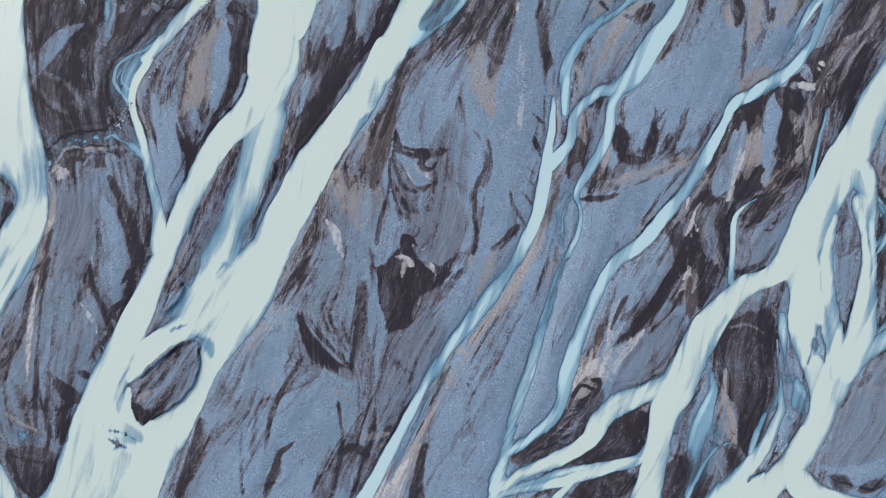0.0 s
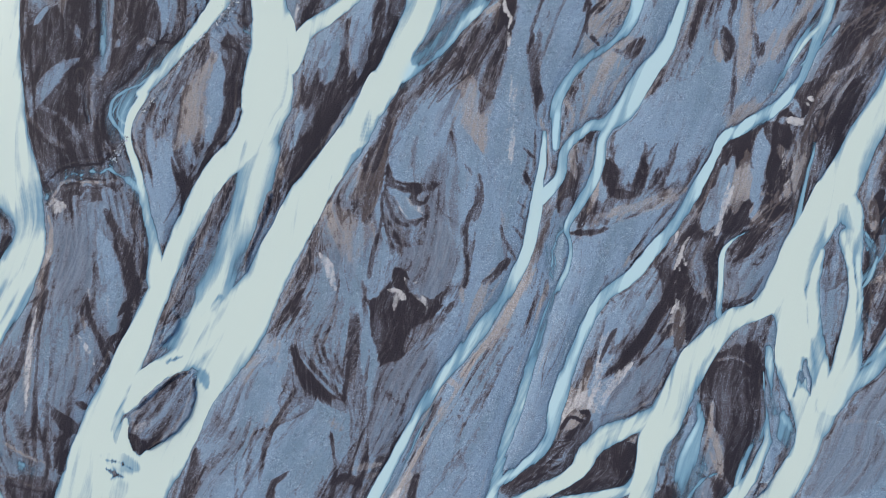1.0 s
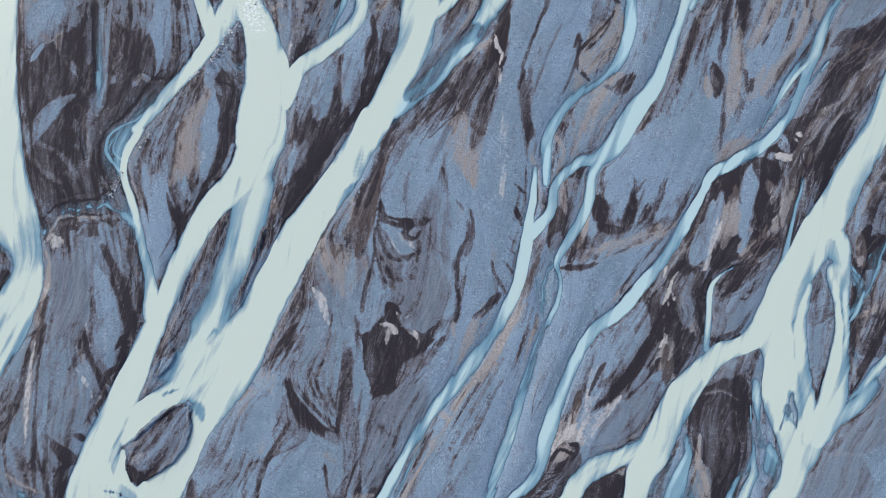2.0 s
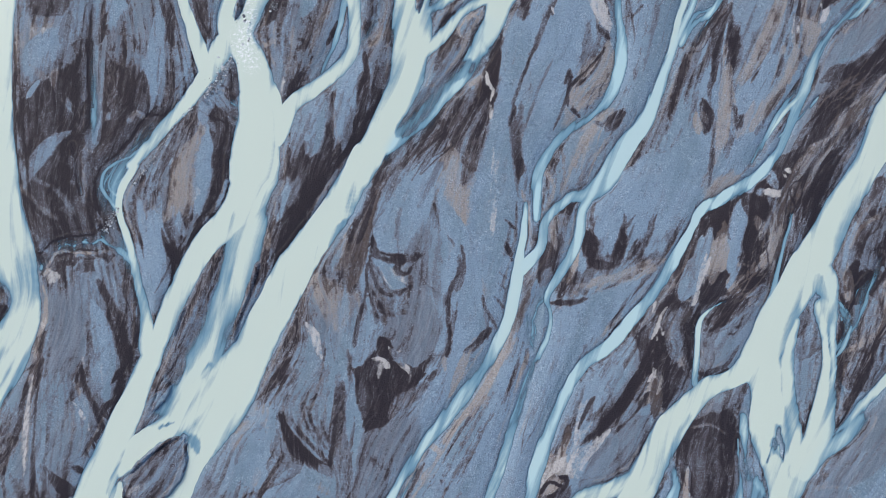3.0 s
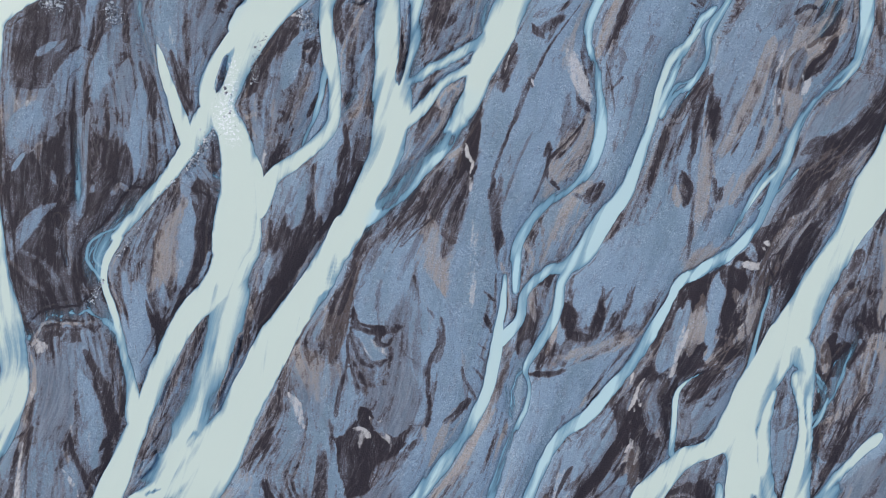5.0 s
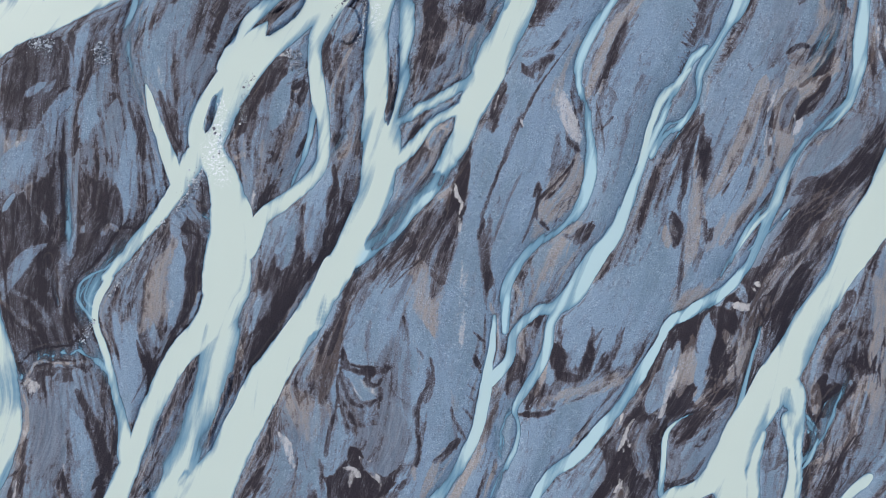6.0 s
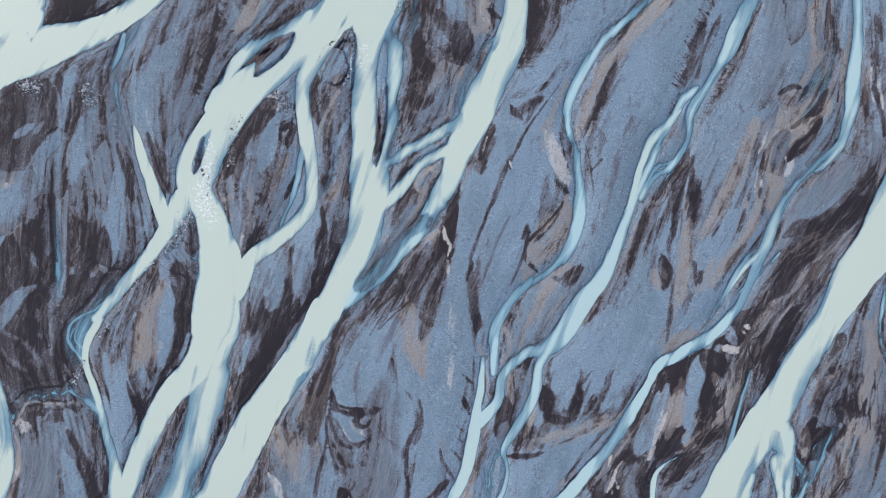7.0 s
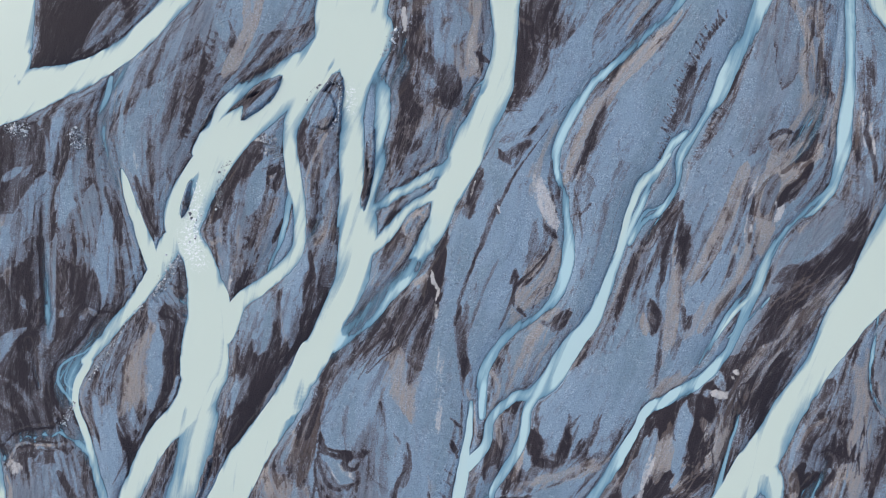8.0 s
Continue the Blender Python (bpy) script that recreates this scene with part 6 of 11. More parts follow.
deposit("B", 0.95, 0.4, (-43.0, 47.8, 2.1), (-43.6, 42.9, 2.6), (-44.3, 39.2, 1.4))
deposit("B", 0.95, 0.4, (-56.2, 36.5, 1.9), (-54.8, 31.9, 3.9), (-53.8, 29.0, 2.3))
deposit("K", 0.85, 0.3, (-40.6, 50.1, 1.0), (-41.1, 45.0, 0.9), (-41.7, 39.2, 0.9))
deposit("K", 0.8, 0.3, (-48.8, 49.6, 0.9), (-50.6, 45.7, 1.2), (-53.4, 42.0, 1.2))
deposit("D", 0.6, 0.2, (-53.3, 31.3, 0.3), (-52.9, 27.8, 0.3))
deposit("M", 0.7, 0.4, (2.7, 34.9, 0.6), (3.5, 29.1, 2.5), (2.8, 23.4, 3.9), (4.5, 17.6, 2.8))
deposit("D", 0.7, 0.2, (3.5, 36.3, 0.3), (4.8, 31.7, 0.5), (7.9, 28.2, 0.6))
deposit("K", 0.7, 0.25, (-2.4, 14.1, 0.5), (-3.5, 10.7, 0.9), (-7.0, 6.1, 0.7))
deposit("D", 0.6, 0.3, (-9.4, 21.0, 0.5), (-9.8, 11.8, 0.6), (-11.4, 4.9, 0.6))
deposit("B", 0.8, 0.5, (-14.0, 16.4, 3.5), (-13.4, 9.5, 3.9))
deposit("P", 0.35, 0.6, (14.8, 37.2, 0.9), (15.8, 31.5, 1.4))
deposit("P", 0.3, 0.6, (14.3, 51.1, 0.9), (16.2, 44.1, 1.0))
deposit("T", 0.6, 0.5, (13.1, 21.1, 1.8), (13.7, 18.2, 1.2))
deposit("B", 0.9, 0.7, (-55.0, 68.5, 2.3), (-54.8, 62.7, 2.8), (-54.9, 57.4, 1.6), (-56.1, 55.0, 0.5))
deposit("B", 0.8, 0.6, (-52.1, 67.3, 1.6), (-51.5, 61.5, 1.9), (-52.6, 56.9, 0.7))
deposit("T", 1, 0.3, (39.2, 67.2, 1.6), (37.1, 63.6, 5.1), (34.6, 60.1, 6.2), (31.4, 56.4, 1.4))
deposit("P", 0.25, 0.3, (37.8, 64.9, 2.3), (35.5, 61.2, 3.0))
deposit("D", 0.8, 0.15, (36.7, 62.1, 0.3), (34.6, 59.4, 0.7), (32.6, 57.3, 0.5))
deposit("K", 0.85, 0.15, (38.0, 68.4, 0.3), (34.4, 63.8, 0.5), (31.4, 61.0, 0.6), (29.3, 55.9, 0.6), (27.7, 51.7, 0.3))
deposit("D", 0.85, 0.7, (51.6, 64.9, 0.9), (49.3, 59.2, 1.8), (46.1, 52.5, 2.1), (43.1, 47.6, 1.4))
deposit("K", 0.8, 0.3, (46.1, 51.7, 0.5), (44.5, 49.0, 1.4), (43.3, 47.4, 0.5))
deposit("M", 0.8, 0.8, (54.4, 68.4, 1.6), (52.7, 62.6, 2.3), (50.4, 58.0, 1.2))
deposit("T", 0.9, 0.3, (87.5, 86.3, 5.1), (80.4, 81.0, 4.8), (79.2, 74.7, 3.4), (80.4, 68.4, 1.1))
deposit("P", 0.35, 0.4, (87.0, 85.0, 3.0), (80.6, 80.8, 3.0), (79.5, 74.7, 1.8))
deposit("K", 0.85, 0.25, (63.7, 77.6, 0.6), (63.3, 73.0, 1.4), (62.6, 67.2, 0.9))
deposit("K", 0.8, 0.25, (73.3, 78.7, 1.1), (72.4, 74.1, 1.4), (69.9, 68.4, 0.9))
deposit("T", 0.9, 0.3, (75.4, 84.0, 1.4), (74.7, 77.6, 1.6), (71.0, 69.5, 1.6), (67.1, 62.6, 1.4))
deposit("D", 0.8, 0.2, (76.5, 78.7, 0.6), (73.5, 70.7, 0.9), (68.9, 62.6, 0.9))
deposit("B", 1, 0.4, (72.4, 73.0, 0.5), (70.8, 67.2, 1.6), (68.9, 62.0, 1.1))
deposit("P", 0.9, 0.2, (77.9, 82.0, 0.5), (77.2, 79.9, 0.5))
deposit("P", 0.9, 0.25, (83.1, 76.4, 1.1), (82.4, 74.1, 1.1))
deposit("P", 0.9, 0.2, (76.3, 73.5, 0.5), (75.8, 72.0, 0.6))
deposit("G", 1, 0.2, (-3.8, 12.7, 4.4), (-1.6, 9.3, 6.6), (1.2, 7.1, 4.4))
deposit("K", 1, 0.2, (-9.3, 1.6, 5.5), (-6.5, -0.0, 11.0), (-7.6, -4.4, 6.6), (-9.8, -6.7, 2.2))
deposit("K", 1, 0.2, (-4.3, 1.4, 6.6), (-0.3, 2.2, 2.9))
deposit("K", 1, 0.2, (-6.6, 8.0, 2.9), (-5.8, 6.3, 2.4))
deposit("P", 1, 0.1, (-8.0, 5.6, 0.4), (-6.5, 5.2, 0.7), (-5.8, 4.1, 1.3))
deposit("P", 1, 0.1, (-4.0, 6.0, 0.4), (-2.9, 4.7, 0.8), (-1.9, 3.7, 0.8), (-0.9, 3.0, 0.5), (-1.4, 1.1, 0.5))
deposit("P", 0.9, 0.1, (-4.3, 6.7, 0.3), (-3.2, 7.2, 0.4))
deposit("K", 0.9, 0.2, (3.5, 2.5, 1.1), (0.4, -2.2, 2.0), (-1.1, -4.9, 1.5))
deposit("M", 0.9, 0.2, (1.9, -1.1, 0.9), (-1.4, -4.0, 1.3), (-4.3, -6.2, 1.1))
deposit("D", 0.9, 0.2, (-15.6, -1.1, 0.9), (-15.2, -7.1, 2.4), (-14.7, -12.5, 2.4), (-14.6, -19.0, 2.8))
deposit("K", 0.9, 0.2, (-27.2, -6.0, 0.9), (-25.6, -10.4, 1.5), (-22.3, -13.6, 1.5), (-17.9, -16.3, 1.1))
deposit("K", 0.8, 0.15, (-24.5, -8.4, 0.4), (-21.2, -12.5, 0.5), (-16.8, -15.8, 0.5))
deposit("K", 0.8, 0.15, (-19.1, -7.1, 0.3), (-17.6, -11.0, 0.4))
deposit("P", 1, 0.15, (-22.4, 12.6, 0.7), (-20.4, 10.4, 1.5), (-19.8, 7.7, 0.7))
deposit("T", 0.9, 0.2, (11.6, 9.4, 0.9), (8.9, 3.8, 1.8), (6.7, -1.6, 0.7))
deposit("D", 0.85, 0.2, (10.1, 6.7, 0.4), (13.0, 10.5, 0.9))
deposit("T", 0.8, 0.15, (19.9, 9.4, 0.7), (16.0, 3.3, 1.1), (13.2, -1.1, 0.9))
deposit("T", 0.9, 0.2, (2.8, -11.4, 1.5), (4.5, -13.6, 1.1), (1.7, -17.9, 1.1))
deposit("D", 0.8, 0.15, (10.7, -6.0, 0.7), (7.2, -11.4, 0.7), (2.8, -17.1, 0.9))
deposit("M", 0.9, 0.25, (17.3, -7.6, 1.3), (16.6, -13.6, 2.0), (14.6, -19.2, 2.4))
deposit("P", 1, 0.12, (34.1, -2.7, 0.4), (32.4, -7.1, 0.9), (32.1, -11.4, 1.1), (31.0, -14.7, 1.7))
deposit("P", 1, 0.12, (38.0, -9.2, 0.4), (35.6, -11.4, 1.0), (32.5, -14.1, 1.5), (33.9, -16.8, 1.1))
deposit("T", 1, 0.2, (27.9, -14.9, 2.4), (30.1, -16.8, 2.6))
deposit("K", 0.9, 0.15, (34.7, -9.8, 0.8), (33.1, -11.4, 0.4))
deposit("K", 0.9, 0.25, (44.5, 11.6, 2.0), (45.8, 8.3, 3.1), (46.0, 5.0, 2.2))
deposit("P", 1, 0.12, (47.9, 14.9, 0.4), (47.3, 12.5, 0.9), (46.4, 10.3, 0.4))
deposit("P", 1, 0.12, (48.8, 3.4, 1.1), (46.8, 1.7, 0.9))
deposit("P", 1, 0.12, (45.6, -1.1, 0.4), (44.8, -3.4, 0.5))
deposit("T", 0.9, 0.2, (47.9, 1.5, 2.0), (47.3, -1.6, 2.6), (48.9, -4.0, 2.0))
deposit("T", 0.9, 0.2, (52.4, 6.1, 0.8), (53.1, 3.7, 1.0))
deposit("G", 0.9, 0.2, (66.9, 12.7, 1.5), (63.4, 8.3, 3.1), (59.0, 5.5, 2.0))
deposit("K", 0.95, 0.15, (56.7, 2.8, 0.7), (59.1, 2.4, 1.4), (62.4, 3.3, 0.9))
deposit("T", 0.8, 0.1, (57.2, 5.2, 0.3), (58.9, 3.9, 0.4), (61.2, 5.0, 0.4), (63.0, 7.4, 0.3))
deposit("B", 1, 0.2, (42.5, 6.1, 2.0), (40.2, 1.7, 2.4), (36.3, -3.8, 2.4))
deposit("D", 0.8, 0.2, (44.7, 9.4, 0.7), (39.1, 0.6, 0.9), (34.6, -6.0, 0.9))
deposit("B", 1, 0.2, (45.6, -4.9, 2.2), (40.0, -11.4, 3.9), (35.5, -15.7, 2.8))
deposit("K", 0.85, 0.2, (45.7, 3.9, 0.9), (41.2, -3.8, 1.3), (37.8, -7.5, 0.9))
deposit("T", 0.95, 0.2, (60.3, 110.6, 1.6), (53.8, 104.9, 2.0), (49.6, 99.4, 2.0), (46.3, 94.1, 2.5), (43.0, 87.4, 2.3), (40.8, 81.8, 1.4))
deposit("K", 0.9, 0.12, (61.6, 111.1, 0.3), (55.1, 105.6, 0.3), (50.3, 100.7, 0.4), (48.3, 96.1, 0.9), (46.1, 90.8, 1.0), (43.9, 86.3, 0.7), (42.0, 81.6, 0.5))
deposit("D", 0.8, 0.15, (52.7, 102.9, 0.4), (47.8, 96.3, 0.9), (44.5, 91.2, 0.9))
deposit("M", 0.5, 1, (81.7, 105.9, 6.7), (80.3, 96.0, 6.7))
deposit("T", 0.8, 0.2, (87.5, 113.5, 2.4), (88.2, 105.8, 3.1), (88.4, 99.3, 3.3), (86.8, 95.8, 1.1))
deposit("G", 0.7, 0.2, (87.8, 111.3, 1.8), (88.4, 104.7, 2.2), (88.5, 99.3, 2.4))
deposit("T", 0.85, 0.2, (86.8, 87.4, 2.9), (82.9, 84.4, 4.2), (80.1, 80.3, 4.2))
deposit("P", 0.3, 0.3, (85.9, 86.1, 1.6), (81.6, 82.5, 2.2))
deposit("K", 0.95, 0.15, (86.7, 91.8, 0.8), (83.9, 89.0, 1.6), (81.5, 87.4, 1.6))
deposit("T", 0.9, 0.15, (81.7, 90.5, 0.7), (82.8, 90.0, 1.3))
deposit("D", 0.9, 0.2, (96.6, 111.2, 0.6), (97.1, 103.6, 0.9), (97.4, 97.0, 1.0))
deposit("P", 0.9, 0.12, (98.0, 94.8, 0.6), (97.8, 90.4, 0.9), (98.7, 88.0, 0.6))
deposit("K", 0.85, 0.2, (96.7, 90.4, 0.9), (97.2, 86.0, 1.0))
deposit("D", 1, 0.12, (65.3, 99.5, 0.4), (64.8, 96.2, 1.7), (63.0, 92.4, 1.5), (62.4, 90.9, 0.6))
deposit("T", 0.9, 0.2, (75.7, 83.9, 2.0), (74.7, 79.2, 1.6))
deposit("K", 0.8, 0.1, (74.8, 81.7, 0.2), (76.4, 82.1, 0.3))
deposit("K", 0.8, 0.1, (74.2, 80.3, 0.2), (76.2, 80.7, 0.3))
deposit("K", 0.95, 0.4, (-74.1, 91.0, 4.7), (-69.3, 91.0, 6.5), (-70.6, 86.9, 7.7), (-74.4, 81.1, 5.4))
deposit("B", 1, 0.2, (-59.0, 85.9, 1.0), (-61.2, 82.2, 1.3), (-62.5, 78.5, 2.8), (-60.1, 76.4, 3.3))
deposit("B", 0.9, 0.2, (-72.2, 84.2, 0.5), (-70.2, 85.7, 1.1))
deposit("B", 0.8, 0.25, (-61.6, 94.9, 1.0), (-63.4, 92.4, 1.4))
deposit("M", 0.9, 0.25, (-65.6, 86.9, 1.0), (-67.0, 78.8, 1.5), (-67.9, 71.5, 1.6))
deposit("K", 0.9, 0.2, (-51.1, 79.9, 0.9), (-50.4, 72.9, 1.4))
deposit("K", 0.9, 0.2, (-47.0, 81.0, 0.7), (-44.2, 75.2, 1.5), (-43.0, 71.5, 0.9))
deposit("P", 0.6, 0.2, (-46.9, 85.6, 0.6), (-46.0, 83.1, 0.6))
deposit("T", 0.9, 0.12, (-53.6, 92.6, 0.3), (-52.8, 86.8, 0.3), (-49.9, 81.0, 0.5), (-48.7, 75.0, 0.5))
deposit("K", 0.95, 0.2, (-25.7, 86.7, 3.2), (-28.7, 80.9, 3.9), (-29.4, 76.6, 2.8))
deposit("B", 1, 0.15, (-21.8, 81.8, 1.0), (-21.6, 78.6, 2.5), (-23.0, 75.5, 1.0))
deposit("B", 1, 0.15, (-21.1, 84.8, 1.0), (-17.6, 86.6, 2.1))
deposit("T", 0.9, 0.12, (-19.5, 83.7, 0.6), (-18.1, 82.5, 0.8), (-17.4, 84.3, 0.6))
deposit("T", 0.6, 0.25, (-27.1, 75.0, 2.5), (-28.3, 70.6, 3.2))
deposit("K", 0.95, 0.4, (-76.3, 35.5, 7.8), (-73.4, 32.1, 7.3), (-68.4, 31.6, 4.9))
deposit("B", 1, 0.15, (-55.7, 33.8, 2.0), (-54.4, 27.1, 4.2), (-53.7, 21.5, 3.5), (-53.2, 14.8, 0.7))
deposit("T", 0.5, 0.25, (-54.1, 35.5, 2.7), (-52.8, 31.6, 1.6))
deposit("D", 0.9, 0.12, (-51.3, 31.0, 0.4), (-50.3, 27.7, 1.0), (-49.1, 24.9, 0.7))
deposit("T", 0.9, 0.15, (-73.8, 26.6, 0.7), (-70.5, 27.5, 0.9), (-66.6, 27.0, 0.7))
deposit("K", 0.9, 0.25, (-67.6, 23.7, 2.7), (-63.8, 25.4, 2.9))
deposit("K", 1, 0.15, (-72.4, 25.3, 1.6), (-70.9, 26.0, 1.8))
deposit("P", 0.8, 0.12, (-74.2, 22.6, 1.0), (-72.8, 21.5, 1.3), (-74.7, 20.8, 0.8))
deposit("G", 1, 0.2, (-71.3, 18.1, 1.5), (-70.1, 13.7, 4.2), (-70.4, 7.1, 3.1), (-70.9, 3.8, 1.5))
deposit("B", 1, 0.2, (-65.2, 15.4, 0.9), (-64.5, 11.5, 3.1), (-62.7, 6.0, 3.7), (-62.6, 1.6, 2.9))
deposit("K", 0.9, 0.15, (-62.4, 14.8, 0.6), (-60.9, 10.4, 0.7), (-59.2, 3.8, 1.0))
deposit("M", 0.8, 0.2, (-62.3, 19.5, 0.8), (-59.6, 15.3, 1.0))
deposit("P", 0.7, 0.12, (-67.5, 6.5, 0.6), (-67.0, 3.6, 0.5))
deposit("P", 0.6, 0.12, (-63.7, 4.3, 0.3), (-63.3, 2.0, 0.5))
deposit("T", 0.8, 0.15, (-75.2, 17.0, 0.8), (-75.2, 11.5, 1.0), (-77.0, 6.0, 1.2))
deposit("P", 0.6, 0.1, (-75.1, 13.5, 0.3), (-75.3, 11.5, 0.6))
deposit("T", 0.7, 0.25, (-49.0, 44.1, 2.6), (-46.6, 39.4, 3.2), (-45.4, 36.9, 2.1))
deposit("B", 1, 0.2, (-43.8, 46.6, 1.0), (-43.7, 42.7, 1.6))
deposit("B", 1, 0.2, (-49.2, 35.2, 1.9), (-47.7, 31.3, 1.6))
deposit("K", 0.95, 0.25, (-21.1, 48.7, 4.2), (-23.4, 42.9, 4.2), (-24.5, 39.2, 2.3))
deposit("B", 0.9, 0.2, (-21.7, 55.9, 3.0), (-22.2, 51.1, 2.3))
deposit("B", 0.9, 0.2, (-26.6, 39.7, 1.4), (-28.0, 34.8, 2.1))
deposit("K", 0.9, 0.2, (-40.2, 50.1, 1.2), (-39.6, 47.6, 1.5))
deposit("K", 0.9, 0.2, (66.4, 36.8, 2.0), (68.3, 32.3, 2.7), (67.3, 27.8, 2.4), (66.7, 24.7, 1.8))
deposit("K", 0.95, 0.15, (58.0, 33.9, 1.0), (56.5, 28.3, 1.4), (54.1, 22.7, 1.0))
deposit("B", 1, 0.15, (58.0, 28.3, 1.6), (56.6, 23.8, 1.7), (54.9, 19.8, 1.0))
deposit("T", 0.95, 0.15, (61.8, 30.0, 1.6), (62.2, 25.0, 1.9), (62.1, 21.4, 1.3))
deposit("K", 1, 0.15, (59.3, 20.5, 1.4), (61.5, 18.3, 2.9), (59.2, 16.0, 2.0))
deposit("P", 1, 0.1, (58.6, 25.5, 0.4), (57.4, 22.2, 0.6), (56.3, 18.8, 0.4), (55.4, 16.6, 0.4))
deposit("T", 0.85, 0.1, (74.3, 39.6, 0.8), (71.9, 34.0, 0.9), (70.4, 28.3, 0.8), (68.3, 24.7, 0.8), (65.0, 23.7, 0.6))
deposit("T", 0.8, 0.1, (64.1, 24.3, 0.4), (66.7, 24.9, 0.7), (68.8, 26.3, 0.4))
deposit("T", 0.7, 0.1, (69.4, 22.7, 0.4), (66.0, 20.5, 0.8), (62.6, 18.3, 0.8))
deposit("T", 0.8, 0.12, (79.2, 45.3, 0.8), (75.5, 40.7, 1.2), (73.1, 36.0, 0.8))
deposit("M", 0.9, 0.2, (78.8, 39.6, 1.0), (77.0, 35.1, 1.6), (75.2, 30.6, 0.8))
deposit("K", 0.9, 0.2, (71.1, 45.3, 1.3), (73.3, 41.3, 1.8), (69.3, 40.7, 1.3))
deposit("P", 0.8, 0.12, (70.3, 39.0, 0.8), (72.1, 38.5, 1.1))
deposit("P", 0.6, 0.1, (68.5, 31.7, 0.4), (69.4, 30.8, 0.6))
deposit("G", 0.8, 0.2, (62.8, 16.7, 2.0), (58.3, 14.9, 2.0))
deposit("T", 0.9, 0.2, (63.6, 60.9, 1.0), (63.6, 55.7, 1.5), (62.8, 51.1, 1.4))
deposit("K", 0.9, 0.15, (65.5, 55.7, 1.0), (65.3, 52.7, 0.8))
deposit("K", 1, 0.12, (63.4, 68.4, 1.0), (63.5, 63.8, 1.3))
deposit("T", 0.9, 0.12, (71.6, 73.0, 1.3), (68.7, 68.4, 1.3), (67.0, 63.5, 0.8))
deposit("T", 0.9, 0.15, (73.9, 68.4, 1.3), (72.7, 62.6, 1.4), (69.8, 56.9, 1.4), (67.6, 52.0, 1.1))
deposit("B", 0.9, 0.2, (87.2, 67.2, 2.1), (83.5, 62.6, 1.6))
deposit("K", 0.95, 0.3, (92.6, 64.9, 2.5), (86.9, 58.9, 4.4), (82.4, 52.3, 3.0))
deposit("D", 0.9, 0.3, (83.7, 44.2, 4.8), (80.0, 40.6, 4.1))
deposit("T", 0.8, 0.1, (96.0, 64.9, 0.6), (91.5, 58.9, 0.6))
deposit("T", 0.7, 0.1, (91.5, 54.6, 0.5), (85.8, 49.7, 0.8), (80.1, 45.2, 0.6))
deposit("T", 0.7, 0.1, (88.0, 48.8, 0.5), (82.3, 44.0, 0.8), (77.8, 39.6, 0.6))
deposit("P", 0.8, 0.12, (71.5, 45.4, 0.6), (73.8, 44.5, 0.8), (75.3, 43.1, 0.5))
deposit("P", 0.8, 0.12, (70.7, 39.6, 0.8), (72.8, 39.4, 0.8))
deposit("K", 1, 0.12, (58.2, 56.4, 1.5), (58.4, 53.9, 2.0))
deposit("T", 1, 0.12, (56.4, 53.4, 0.8), (56.8, 51.6, 0.8))
deposit("K", .95, .5, (-76.1, 53.0, 7.8), (-75.3, 46.2, 8.9), (-74.0, 39.4, 10), (-71.5, 33.8, 12.2), (-69.8, 31.3, 8.8))
deposit("K", .9, .4, (-70.4, 49.6, 4.5), (-68.5, 41.7, 6.7), (-67.7, 33.8, 5.5))
deposit("K", .85, .4, (-66.6, 53.0, 3.3), (-64.8, 46.2, 3.3), (-63.7, 49.6, 4.5), (-60.5, 51.9, 3.3))
deposit("M", .75, .4, (-79.9, 40.5, 1.1), (-78.2, 43.7, 2), (-75.9, 47.1, 2.7), (-73.6, 50.2, 1.8))
deposit("M", .45, .3, (-71.5, 48.5, 1.3), (-70.7, 44.5, 2), (-70.1, 41.1, 1.1))
deposit("M", .5, .5, (-65.9, 56.5, 2.5), (-66.9, 49.6, 2.2), (-67.8, 42.8, 1.6), (-67.8, 37.1, 0.89))
deposit("N", .7, .3, (-63.3, 54.2, 1.1), (-60.6, 55.6, 2.2), (-56.7, 56.5, 2.7))
deposit("T", .55, .25, (-80.3, 39.6, 0.89), (-79.1, 38.5, 1.3), (-77.7, 36.9, 0.88))
deposit("T", .5, .25, (-76.8, 35.8, 0.88), (-75.2, 34.9, 1.3), (-73.6, 33.8, 0.55))
deposit("M", .3, .3, (-77.4, 41.7, 0.89), (-73.4, 39.4, 0.89), (-69.9, 34.9, 0.88))
deposit("T", .55, .25, (-58.1, 54.8, 1.1), (-56.7, 55.9, 1.3))
deposit("K", .85, .25, (-57.1, 51.9, 0.89), (-53.9, 55.3, 1.1))
deposit("K", .95, .15, (-40.4, 53.6, 4.5), (-39.5, 49.6, 4.5), (-39.7, 43.9, 2.4), (-41.8, 37.7, 1.8), (-43.9, 33.2, 0.88), (-46.6, 28.7, 0.55), (-49.2, 24.3, 0.44))
deposit("D", .8, .4, (-46.6, 53.0, 4.5), (-48.2, 49.6, 2.2), (-51.4, 47.3, 1.8))
deposit("T", .8, .4, (-47.8, 45.1, 2.7), (-48.5, 40.5, 4.4), (-47.9, 37.7, 3.3), (-50.0, 34.9, 2.7))
deposit("D", .6, .25, (-52.5, 43.9, 1.1), (-53.4, 38.3, 1.3), (-54.5, 36.0, 0.89))
deposit("D", .6, .2, (-50.3, 45.1, 0.56), (-50.6, 39.4, 0.55), (-51.1, 34.9, 0.44))
deposit("B", .9, .3, (-43.1, 49.6, 1.6), (-43.3, 42.8, 2.2), (-44.0, 39.4, 1.6), (-44.7, 36.0, 1.1))
